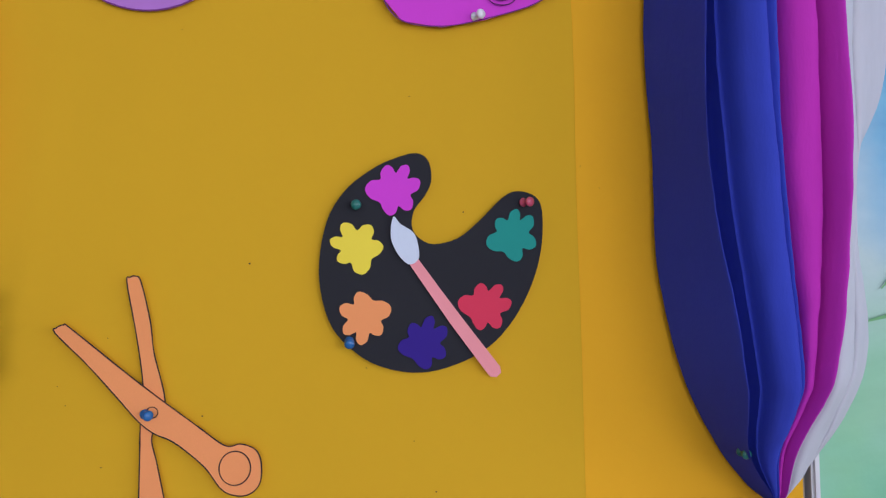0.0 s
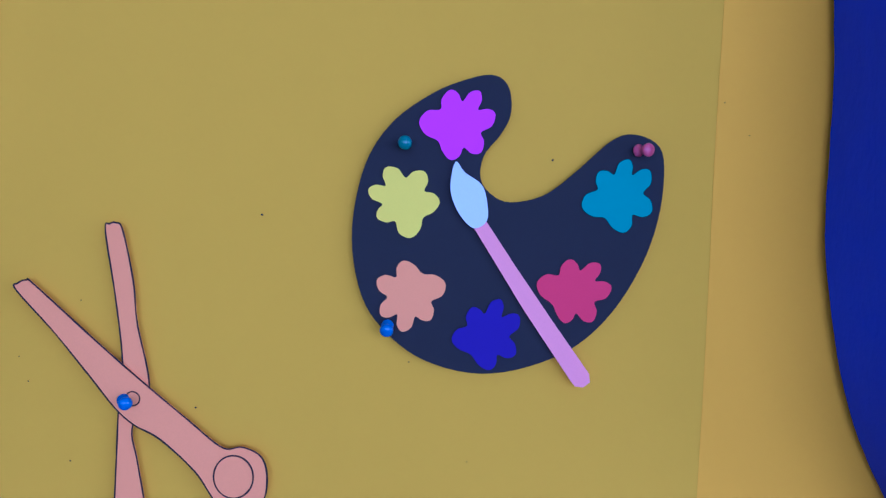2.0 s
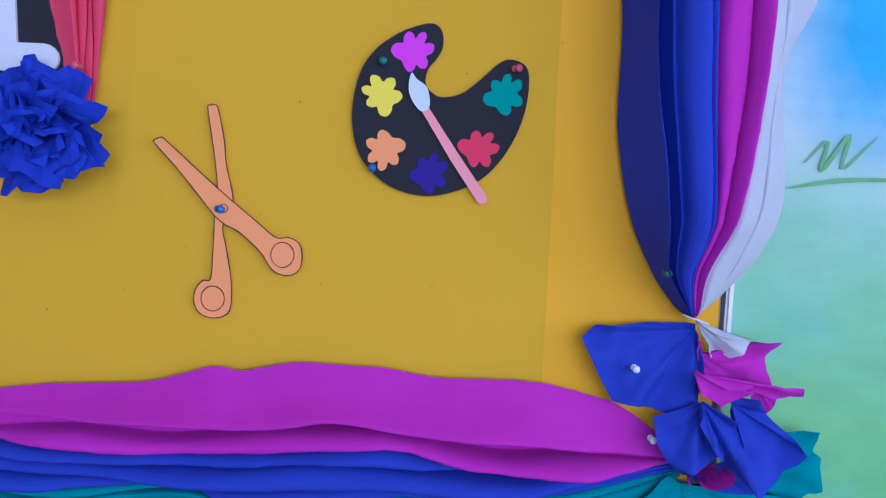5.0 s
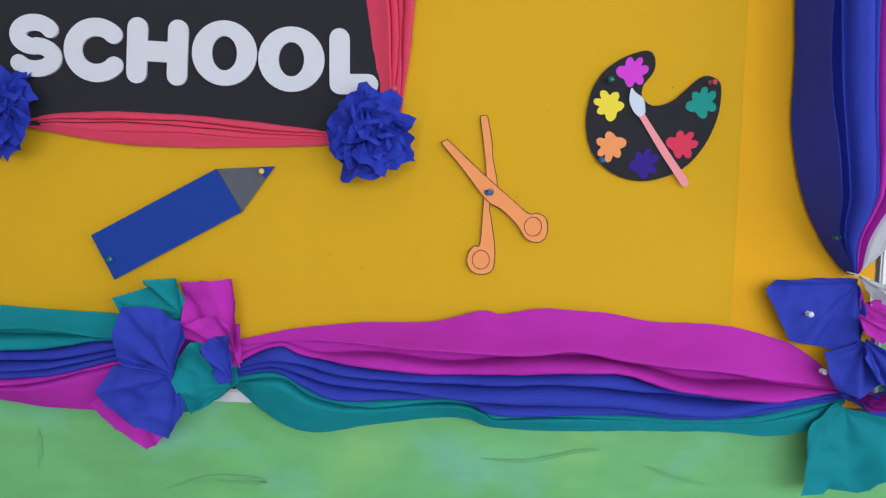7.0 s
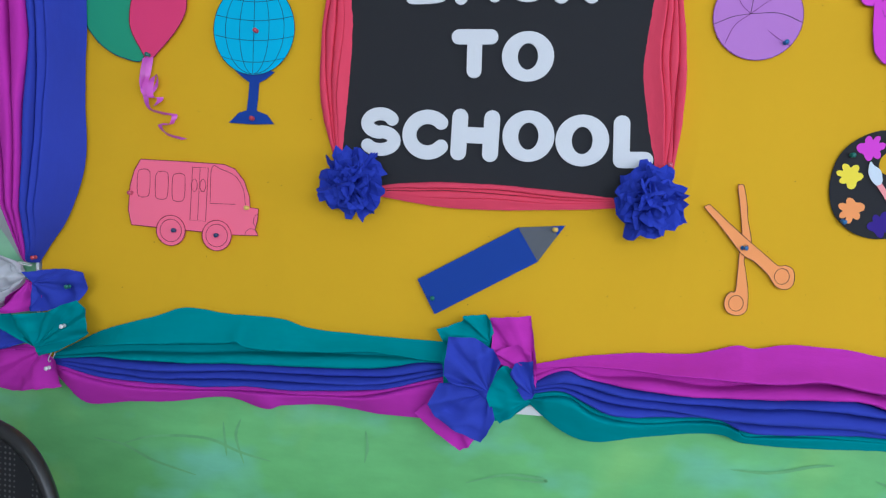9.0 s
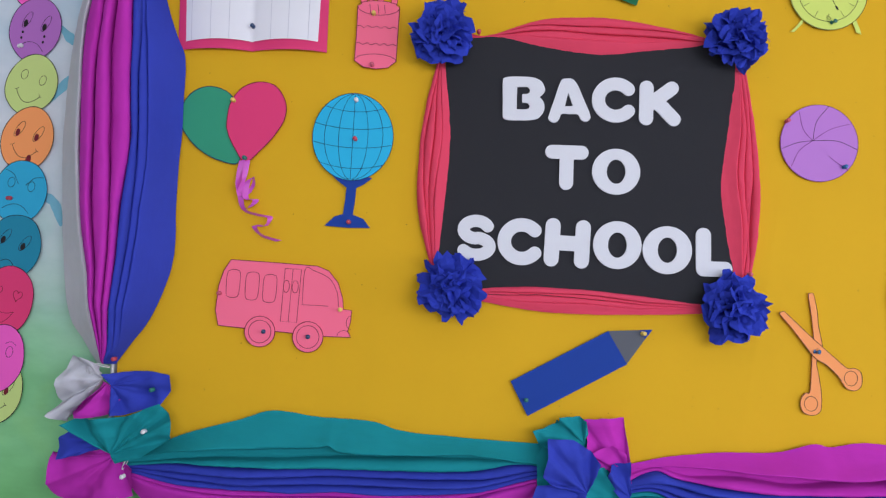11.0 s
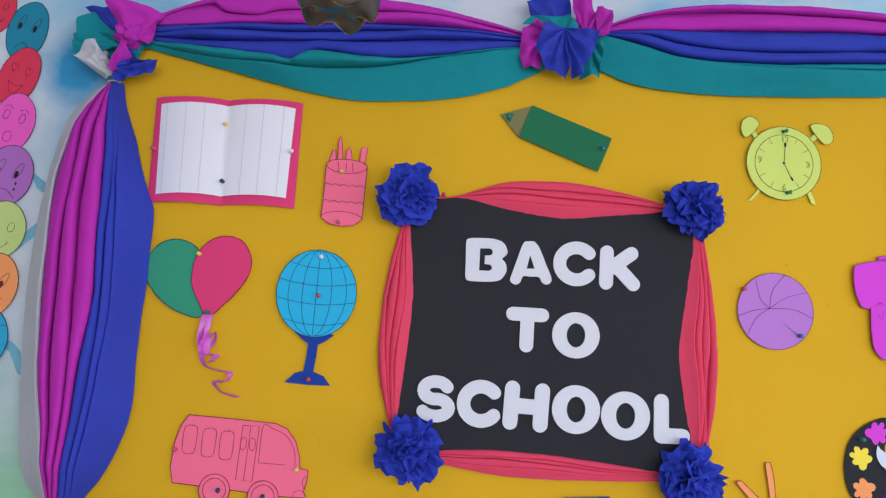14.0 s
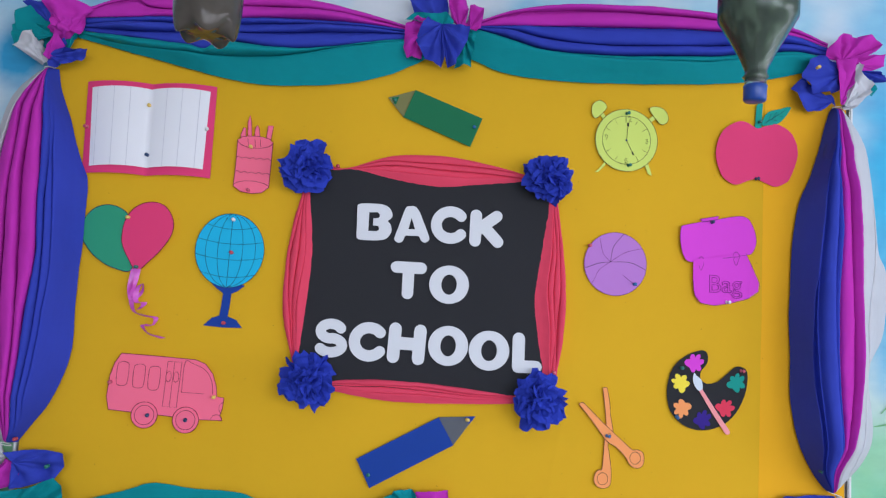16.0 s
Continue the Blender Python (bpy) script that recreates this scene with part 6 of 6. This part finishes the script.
for x, z in ((0.234, 1.640), (0.329, 1.660)):
    bk = [(x, z + 0.016), (x + 0.009, z + 0.006), (x + 0.007, z - 0.006), (x + 0.001, z - 0.020), (x - 0.006, z - 0.006), (x - 0.008, z + 0.006)]
    ink("drawn_buckle", bk, PAPER_Y - 0.0063, m_inkviolet, fp, 0.0013, 30, True)
    ink("drawn_buckle", line((x - 0.007, z), (x + 0.007, z)), PAPER_Y - 0.0064, m_inkviolet, fp, 0.0011)
written("Bag", 0.302, 1.585, 0.066, PAPER_Y - 0.0057, m_inkviolet, bl_, 3, 0.0006)
pin(0.260, 1.751, "navy", PAPER_Y - 0.003)
pin(0.309, 1.540, "white", PAPER_Y - 0.003, (0, 25))

# painter's palette
pl = cutout("palette_cutout", 0.27, 1.2, "black card artist's palette with coloured paint blots and a brush", "paper cut-out")
PO = [(0.251, 1.408), (0.263, 1.401), (0.266, 1.383), (0.260, 1.368), (0.249, 1.353), (0.247, 1.337), (0.255, 1.326), (0.269, 1.321), (0.292, 1.327), (0.313, 1.344), (0.337, 1.367), (0.353, 1.372), (0.370, 1.365), (0.375, 1.347), (0.373, 1.314), (0.363, 1.280), (0.344, 1.246), (0.318, 1.220), (0.283, 1.204), (0.250, 1.199), (0.216, 1.206), (0.191, 1.221), (0.171, 1.244), (0.161, 1.276), (0.160, 1.309), (0.168, 1.346), (0.185, 1.373), (0.209, 1.392), (0.229, 1.402)]
cut_paper("palette_board", PO, PAPER_Y, m_black, pl, "", 120)


def blot(x, z, lobes, material, label):
    """A splash of paint with six rounded lobes, each given by its angle and reach."""
    pts = []
    for k, (a, r) in enumerate(lobes):
        a2, r2 = lobes[(k + 1) % 6]
        gap = (a - a2) % 360
        back = (lobes[k - 1][0] - a) % 360
        for da, f in ((min(back, 75) * 0.29, 0.87), (min(back, 75) * 0.08, 1.0), (-min(gap, 75) * 0.08, 1.0), (-min(gap, 75) * 0.29, 0.87)):
            pts.append((x + f * r * math.cos(radians(a + da)), z + f * r * math.sin(radians(a + da))))
        mid, low = a - gap / 2, (0.65 if gap < 75 else 0.70) * (r + r2) / 2
        pts.append((x + low * math.cos(radians(mid)), z + low * math.sin(radians(mid))))
    cut_paper("paint_blot", pts, PAPER_Y - 0.0016, material, pl, label, 130, 0.0006)


U = 0.000262
for x, z, mtl, lab, lobes in (
        (0.230, 1.372, m_bag, "magenta paint blot", ((102, 94), (59, 104), (19, 100), (-51, 90), (-102, 90), (-186, 102))),
        (0.195, 1.318, m_lemon, "yellow paint blot", ((118, 101), (56, 94), (0, 92), (-81, 96), (-150, 83), (-199, 99))),
        (0.202, 1.253, m_peach, "peach paint blot", ((102, 92), (18, 97), (-52, 85), (-103, 100), (-145, 95), (-205, 96))),
        (0.256, 1.226, m_indigo, "indigo paint blot", ((114, 85), (68, 106), (32, 105), (-32, 94), (-82, 91), (-174, 89))),
        (0.316, 1.260, m_red, "red paint blot", ((95, 88), (47, 103), (8, 103), (-56, 94), (-104, 84), (-195, 98))),
        (0.344, 1.329, m_tealc, "teal paint blot", ((130, 82), (75, 98), (40, 104), (-26, 97), (-80, 97), (-163, 100)))):
    blot(x, z, [(a + 2.7, r * U) for a, r in lobes], mtl, lab)
br = cut_paper("brush_handle", [(0.2435, 1.303), (0.2525, 1.307), (0.275, 1.276), (0.302, 1.240), (0.3305, 1.203), (0.3315, 1.197), (0.327, 1.193), (0.321, 1.1935), (0.318, 1.197), (0.282, 1.246)], PAPER_Y - 0.0030, m_lightpink, pl, "light pink brush handle", 0)
cut_paper("brush_tip", [(0.229, 1.347), (0.236, 1.340), (0.248, 1.332), (0.2525, 1.319), (0.2525, 1.307), (0.2435, 1.302), (0.233, 1.312), (0.2265, 1.328)], PAPER_Y - 0.0040, m_paleblue, pl, "pale blue brush tip", 40)
pin(0.194, 1.358, "green", PAPER_Y - 0.003)
pin(0.355, 1.361, "rose", PAPER_Y - 0.003, (0, 25))
pin(0.187, 1.231, "blue", PAPER_Y - 0.003, (10, 0))

# scissors
sc = cutout("scissors_cutout", 0.01, 1.05, "peach card scissors, opened, with black outlines", "paper cut-out")
SB = [(-0.011, 1.288), (-0.008, 1.293), (-0.004, 1.294), (0.001, 1.289), (0.009, 1.253), (0.012, 1.225), (0.0215, 1.178), (0.010, 1.150), (0.014, 1.120), (0.021, 1.082), (0.0225, 1.056), (0.0205, 1.040), (0.012, 1.032), (-0.002, 1.030), (-0.016, 1.036), (-0.0225, 1.050), (-0.020, 1.066), (-0.012, 1.076), (-0.003, 1.079), (-0.001, 1.115), (0.000, 1.160), (0.0025, 1.194), (-0.003, 1.240)]
SA = [(-0.071, 1.244), (-0.070, 1.249), (-0.064, 1.2515), (-0.058, 1.248), (-0.010, 1.206), (0.020, 1.181), (0.050, 1.157), (0.074, 1.136), (0.088, 1.137), (0.101, 1.130), (0.106, 1.116), (0.105, 1.098), (0.096, 1.088), (0.083, 1.087), (0.070, 1.094), (0.055, 1.115), (0.030, 1.141), (0.012, 1.152), (-0.002, 1.164), (-0.020, 1.186), (-0.045, 1.216)]
SB, SA = [[(x, z + 0.0055 * min(1, max(0, 1.15 - z) / 0.03)) for x, z in q] for q in (SB, SA)]
for k, (pts, ring) in enumerate(((SB, (0.0, 1.0595)), (SA, (0.0825, 1.1175)))):
    y = PAPER_Y - 0.0016 * k
    s_ = cut_paper("scissor_blade", pts, y, m_peach, sc, "", 110)
    ink("drawn_line", pts, y - 0.0016, m_ink, s_, 0.0013, 140, True)
    ink("drawn_line", circle(*ring, 0.0140, 0.0155), y - 0.0016, m_ink, s_, 0.0013, 0, True)
pin(0.004, 1.170, "blue", PAPER_Y - 0.0032, (0, 30))
ink("drawn_line", circle(0.0105, 1.171, 0.005), PAPER_Y - 0.0034, m_ink, sc, 0.001, 0, True)

# pins in the crepe and the panel
for x, z, c_, y in ((0.528, 0.998, "white", -0.034), (0.551, 1.123, "green", -0.052), (0.560, 0.905, "white", -0.03), (-1.375, 1.02, "green", -0.055), (-1.466, 1.076, "red", -0.036), (-1.385, 0.935, "white", -0.055), (-1.425, 0.84, "white", -0.045),
                     (0.505, 2.180, "yellow", -0.065), (-0.215, 1.275, "green", -0.05), (-0.15, 1.325, "rose", -0.03), (-0.745, 1.815, "red", -0.024)):
    pin(x, z, c_, y)

# ---- faces of coloured paper beside the board ----
FACES = [
    (-1.815, 2.175, 0.040, 0.055, m_red, "red", "smile"), (-1.738, 2.130, 0.043, 0.068, m_bluegreen, "blue green", "sad"), (-1.740, 2.020, 0.042, 0.066, m_red, "red", "love"), (-1.738, 1.907, 0.046, 0.068, m_hotpink, "bright pink", "gasp"),
    (-1.729, 1.785, 0.052, 0.068, m_mauve, "violet", "tears"), (-1.726, 1.660, 0.052, 0.064, m_palelime, "lime", "smile"), (-1.724, 1.538, 0.053, 0.066, m_peach, "peach", "tongue"),
    (-1.729, 1.420, 0.055, 0.064, m_bluelight, "sky blue", "angry"), (-1.733, 1.298, 0.056, 0.066, m_bluegreen, "blue green", "sad"), (-1.738, 1.180, 0.055, 0.072, m_rose, "rose", "love"),
    (-1.742, 1.058, 0.052, 0.068, m_hotpink, "bright pink", "gasp"), (-1.738, 0.985, 0.050, 0.064, m_palelime, "lime", "tongue"),
]
LOOK = {"smile": "smiling", "sad": "sad", "love": "heart-eyed", "gasp": "gasping", "tears": "crying", "tongue": "cheeky", "angry": "angry"}


def bend(half, dip, b0, n=14):
    """A mouth line: ends at b0, its middle lower by dip."""
    return [(half * s, b0 - dip * (1 - s * s)) for s in np.linspace(-1, 1, n)]


for k, (x, z, rx, rz, mtl, colour, mood) in enumerate(FACES):
    rx, rz = 1.08 * rx, 1.08 * rz
    y = WALL_Y - 0.0008 - (0.0007 * k if k < 11 else 0.0066)
    ob = thing("face_cutout", x, y, z, "round %s paper face, %s, drawn in marker" % (colour, LOOK[mood]), "paper cut-out", "paper faces on the wall")
    turn = radians(-13 + 4 * math.sin(k * 2.1))

    def at(pts):
        return [(x + rx * (a_ * math.cos(turn) - b_ * math.sin(turn) * rz / rx), z + rz * (b_ * math.cos(turn) + a_ * math.sin(turn) * rx / rz)) for a_, b_ in pts]

    def oval(a_, b_, ra, rb, n=20, slant=0.0):
        return at([(a_ + ra * math.cos(t_) + slant * rb * math.sin(t_), b_ + rb * math.sin(t_)) for t_ in np.linspace(0, 2 * math.pi, n, endpoint=False)])

    rim = at([((1 + 0.05 * noise.noise((math.cos(t_) * 1.3, math.sin(t_) * 1.3, k * 3.1))) * math.cos(t_), (1 + 0.05 * noise.noise((math.cos(t_) * 1.3, math.sin(t_) * 1.3, k * 3.1))) * math.sin(t_)) for t_ in np.linspace(0, 2 * math.pi, 44, endpoint=False)])
    d = cut_paper("face_disc", rim, y, mtl, ob, "", 0, 0.0005)
    iy = y - 0.00065
    ink("drawn_line", rim, iy, m_ink, d, 0.0018, 0, True)
    for s_ in (-1, 1):
        ea, eb = s_ * 0.38 - 0.02, 0.24
        if mood == "love":
            heart = [(ea + 0.17 * math.sin(t_) ** 3, eb + 0.011 * (13 * math.cos(t_) - 5 * math.cos(2 * t_) - 2 * math.cos(3 * t_) - math.cos(4 * t_))) for t_ in np.linspace(0, 2 * math.pi, 24, endpoint=False)]
            ink("drawn_eye", at(heart), iy, m_inkred, d, 0.0014, 0, True)
        elif mood in ("sad", "tears", "tongue"):
            ink("drawn_eye", oval(ea, eb, 0.13, 0.26, 20, 0.35), iy, m_ink, d, 0.0013, 0, True)
            cut_paper("drawn_pupil", oval(ea - 0.03, eb - 0.12, 0.085, 0.12, 14), iy - 0.0001, m_inkred if mood == "tongue" else m_ink, d, "", 0, 0.0002)
        else:
            ink("drawn_eye", oval(ea, eb, 0.13, 0.16), iy, m_ink, d, 0.0013, 0, True)
        if mood == "angry":
            ink("drawn_brow", at([(s_ * 0.72, 0.60), (s_ * 0.40, 0.52), (s_ * 0.14, 0.24)]), iy, m_ink, d, 0.0014, 10)
        if mood == "gasp":
            ink("drawn_brow", at([(ea - 0.22, 0.46), (ea, 0.54), (ea + 0.2, 0.45)]), iy, m_ink, d, 0.0013, 10)
        if mood == "tears":
            for q_ in (-0.16, -0.34):
                cut_paper("drawn_tear", oval(ea + 0.06 * s_, q_, 0.045, 0.045, 10), iy - 0.0001, m_ink, d, "", 0, 0.0002)
    if mood in ("sad", "angry", "tears"):
        ink("drawn_mouth", at(bend(0.34 if mood == "sad" else 0.5, -0.22, -0.62)), iy, m_ink, d, 0.0015)
    elif mood == "gasp":
        ink("drawn_mouth", oval(0.0, -0.42, 0.19, 0.17), iy, m_ink, d, 0.0014, 0, True)
    elif mood == "love":
        ink("drawn_mouth", at(bend(0.40, 0.38, -0.22) + bend(0.40, 0.10, -0.22)[::-1][1:-1]), iy, m_inkred, d, 0.0014, 0, True)
    else:
        ink("drawn_mouth", at(bend(0.48, 0.30, -0.30)), iy, m_ink, d, 0.0015)
        for s_ in (-1, 1):
            ink("drawn_mouth", at([(s_ * 0.56, -0.30), (s_ * 0.48, -0.28), (s_ * 0.42, -0.22)]), iy - 0.0001, m_ink, d, 0.0012)
        if mood == "tongue":
            cut_paper("drawn_tongue", oval(0.28, -0.60, 0.10, 0.15, 16), iy - 0.0001, m_inkred, d, "", 0, 0.0002)
pin(-1.762, 1.745, "white", WALL_Y - 0.0045, (0, 55))
pin(-1.755, 1.405, "red", WALL_Y - 0.0065, (0, 60))

# ---- hanging bottle planters in front of the board ----
m_pet, nt, b = nodes_of("clear_bottle_plastic", 0.03, specular=0.5)
b.inputs["Base Color"].default_value = (0.42, 0.54, 0.46, 1)
b.inputs["Transmission Weight"].default_value = 0.9
b.inputs["IOR"].default_value = 1.3
bump(nt, b, noise_node(nt, coords(nt, (1, 1, 0.2)), 22, 2), 0.12, 0.006)
m_pet_dark, nt, b = nodes_of("smoky_bottle_plastic", 0.06, specular=0.7)
nt.links.new(mix_col(nt, noise_node(nt, coords(nt), 14, 3), (0.05, 0.045, 0.04), (0.16, 0.14, 0.12)), b.inputs["Base Color"])
b.inputs["Transmission Weight"].default_value = 0.3
b.inputs["IOR"].default_value = 1.25
m_soil, nt, b = nodes_of("murky_green_filling", 0.25, specular=0.5)
nt.links.new(ramp(nt, noise_node(nt, coords(nt, (1, 1, 0.22)), 34, 3), [(0.35, (0.010, 0.022, 0.012)), (0.52, (0.035, 0.055, 0.032)), (0.66, (0.16, 0.20, 0.14))]), b.inputs["Base Color"])
m_cap = plain("blue_bottle_cap", (0.010, 0.055, 0.30), 0.35, 0, 0.1)


def petaloid(r, h):
    """Bottle foot with five lobes, facing down."""
    n, m = 60, 14
    P = np.zeros((m, n, 3))
    for i in range(m):
        for j in range(n):
            a = 2 * math.pi * j / n
            t = i / (m - 1)
            lobe = 0.5 + 0.5 * math.cos(5 * a)
            rr = r * math.sin(t * math.pi / 2) ** 0.7
            foot = math.exp(-((t - 0.62) / 0.24) ** 2)
            P[i, j] = (rr * math.cos(a), rr * math.sin(a), h * (t ** 2.6) - 0.33 * h * foot * lobe ** 0.8 + 0.10 * h * (1 - t))
    return P


def hanger(x, y, z0, parent):
    bm = lathe([(0, 0), (0.0011, 0), (0.0011, 3.0 - z0), (0, 3.0 - z0)], 6)
    bm.transform(Matrix.Translation((x, y, z0)))
    part("string", bm, m_string, parent, "thin hanging string")


bx, by, bz = -0.889, -0.78, 1.842
bt = thing("bottle_planter", bx, by, bz, "smoky plastic bottle hung upright on a string", "bottle", "hanging bottles")
P = petaloid(0.052, 0.055) + np.array((bx, by, bz + 0.016))
grid_part("bottle_foot", P, m_pet_dark, bt, "lobed bottle foot", True)
bm = lathe([(0.052, 0.070), (0.0525, 0.10), (0.050, 0.125), (0.0525, 0.15), (0.0525, 0.24), (0.045, 0.28), (0.020, 0.325), (0.0135, 0.335), (0.0135, 0.36)], 40)
bm.transform(Matrix.Translation((bx, by, bz)))
part("bottle_body", bm, m_pet_dark, bt, smooth=True)
bm = lathe([(0, 0.03), (0.035, 0.035), (0.047, 0.06), (0.047, 0.20), (0, 0.205)], 28)
bm.transform(Matrix.Translation((bx, by, bz)))
part("filling", bm, m_soil, bt, "dark soil filling", smooth=True)
bm = lathe([(0, 0.383), (0.014, 0.383), (0.0155, 0.378), (0.0155, 0.358), (0.0145, 0.354)], 24)
bm.transform(Matrix.Translation((bx, by, bz)))
part("cap", bm, m_cap, bt, "blue screw cap", smooth=True)
hanger(bx, by, bz + 0.38, bt)

K = 1.24


def facet_shoulder(bm):
    """Ten moulded flat facets on the shoulder of the bottle."""
    for q in bm.verts:
        rib = min(1, max(0, (q.co.z / K - 0.044) / 0.01)) * min(1, max(0, (0.122 - q.co.z / K) / 0.012))
        a = (math.atan2(q.co.y, q.co.x) + 0.2) % (math.pi / 5) - math.pi / 10
        f = 1 - rib * (1 - math.cos(math.pi / 10) / math.cos(a))
        q.co.x, q.co.y = q.co.x * f, q.co.y * f


bx, by, bz = 0.038, -0.68, 1.868
bt = thing("bottle_planter", bx, by, bz, "clear plastic bottle hung upside down with dark green filling", "bottle", "hanging bottles")
prof = [(0.0145, 0.020), (0.0145, 0.032), (0.0175, 0.036), (0.0145, 0.040), (0.0155, 0.046), (0.0245, 0.066), (0.0375, 0.090), (0.0505, 0.113), (0.0545, 0.121), (0.0552, 0.16), (0.0550, 0.20), (0.055, 0.30), (0.050, 0.33), (0.03, 0.345), (0, 0.34)]
bm = lathe([(r * K, h * K) for r, h in prof], 60)
facet_shoulder(bm)
bm.transform(Matrix.Translation((bx, by, bz)))
part("bottle_body", bm, m_pet, bt, "clear greenish plastic", smooth=True)
bm = lathe([(0, 0.03 * K)] + [(max(r - 0.0022, 0.001) * K, h * K + 0.001) for r, h in prof[1:9]] + [(0.0515 * K, 0.155 * K), (0, 0.160 * K)], 60)
facet_shoulder(bm)
bm.transform(Matrix.Translation((bx, by, bz)))
part("filling", bm, m_soil, bt, "dark green filling", smooth=True)
bm = lathe([(0, 0), (0.0135 * K, 0), (0.0155 * K, 0.002 * K), (0.0158 * K, 0.018 * K), (0.0162 * K, 0.0225 * K), (0.014 * K, 0.0235 * K)], 32)
bm.transform(Matrix.Translation((bx, by, bz)))
part("cap", bm, m_cap, bt, "blue screw cap", smooth=True)
hanger(bx, by, bz + 0.342 * K, bt)

# ---- office chair below the board ----
m_mesh, nt, b = nodes_of("black_mesh_fabric", 0.7)
vo = nt.nodes.new("ShaderNodeTexVoronoi")
vo.inputs["Scale"].default_value, vo.inputs["Randomness"].default_value = 110, 0.0
nt.links.new(coords(nt), vo.inputs["Vector"])
nt.links.new(ramp(nt, vo.outputs["Distance"], [(0.0, (0.09, 0.09, 0.09)), (0.22, (0.07, 0.07, 0.07)), (0.30, (0.012, 0.012, 0.014))]), b.inputs["Base Color"])
m_plast = plain("black_plastic", (0.015, 0.015, 0.016), 0.4, 0, 0.15, 40)
CX, CY0 = -1.375, -0.60
chair = thing("office_chair", CX, CY0, 0, "black mesh office chair standing near the wall", "chair")
BACKO = [(-0.20, 0.50), (-0.235, 0.58), (-0.225, 0.71), (-0.17, 0.80), (-0.07, 0.84), (0.07, 0.84), (0.17, 0.80), (0.225, 0.71), (0.235, 0.58), (0.20, 0.50), (0.1, 0.475), (-0.1, 0.475)]
ol = smooth_line(BACKO, 72, True)
P = np.zeros((72, 8, 3))
for i in range(72):
    cdir = (ol[i] - np.array((0, 0.65)))
    cdir /= np.linalg.norm(cdir)
    for j in range(8):
        a = 2 * math.pi * j / 8
        q = ol[i] + cdir * 0.013 * math.cos(a)
        P[i, j] = (CX + q[0], CY0 + 0.20 + 0.25 * q[0] ** 2 * -2 + 0.014 * math.sin(a), q[1])
P = np.vstack([P, P[:1]])
grid_part("back_frame", P, m_plast, chair, "black plastic frame", True)
S = np.zeros((30, 17, 3))
for i in range(30):
    z = 0.482 + 0.35 * i / 29
    hw = max([abs(q[0]) for q in ol if abs(q[1] - z) < 0.016] + [0.09]) - 0.004
    for k in range(17):
        xk = hw * (k / 8 - 1)
        S[i, k] = (CX + xk, CY0 + 0.20 - 0.5 * xk ** 2, z)
grid_part("mesh_panel", S, m_mesh, chair, "perforated black mesh panel")
bm = box(bmesh.new(), CX - 0.23, CX + 0.23, CY0 - 0.27, CY0 + 0.17, 0.42, 0.49, 0.03)
part("seat", bm, m_mesh, chair)
bm = lathe([(0, 0.10), (0.025, 0.10), (0.025, 0.30), (0.016, 0.30), (0.016, 0.42), (0, 0.42)], 20)
bm.transform(Matrix.Translation((CX, CY0 - 0.05, 0)))
part("gas_stem", bm, m_plast, chair, smooth=True)
bm = box(bmesh.new(), CX - 0.03, CX + 0.03, CY0 + 0.15, CY0 + 0.215, 0.40, 0.60, 0.008)
part("back_bracket", bm, m_plast, chair)
for k in range(5):
    a = 2 * math.pi * k / 5 + 0.3
    bm = box(bmesh.new(), 0.0, 0.29, -0.02, 0.02, 0.075, 0.11, 0.008)
    bm.transform(Matrix.Translation((CX, CY0 - 0.05, 0)) @ Matrix.Rotation(a, 4, "Z"))
    part("base_arm", bm, m_plast, chair)
    bm = bmesh.new()
    bmesh.ops.create_cone(bm, cap_ends=True, segments=20, radius1=0.028, radius2=0.028, depth=0.04, matrix=Matrix.Translation((0.275, 0, 0.028)) @ Matrix.Rotation(radians(90), 4, "X"))
    bmesh.ops.bevel(bm, geom=[e for e in bm.edges if len(e.link_faces) == 2 and any(len(f.verts) > 4 for f in e.link_faces)], offset=0.006, segments=2, affect="EDGES")
    bm.transform(Matrix.Translation((CX, CY0 - 0.05, 0)) @ Matrix.Rotation(a, 4, "Z"))
    part("caster", bm, m_plast, chair)
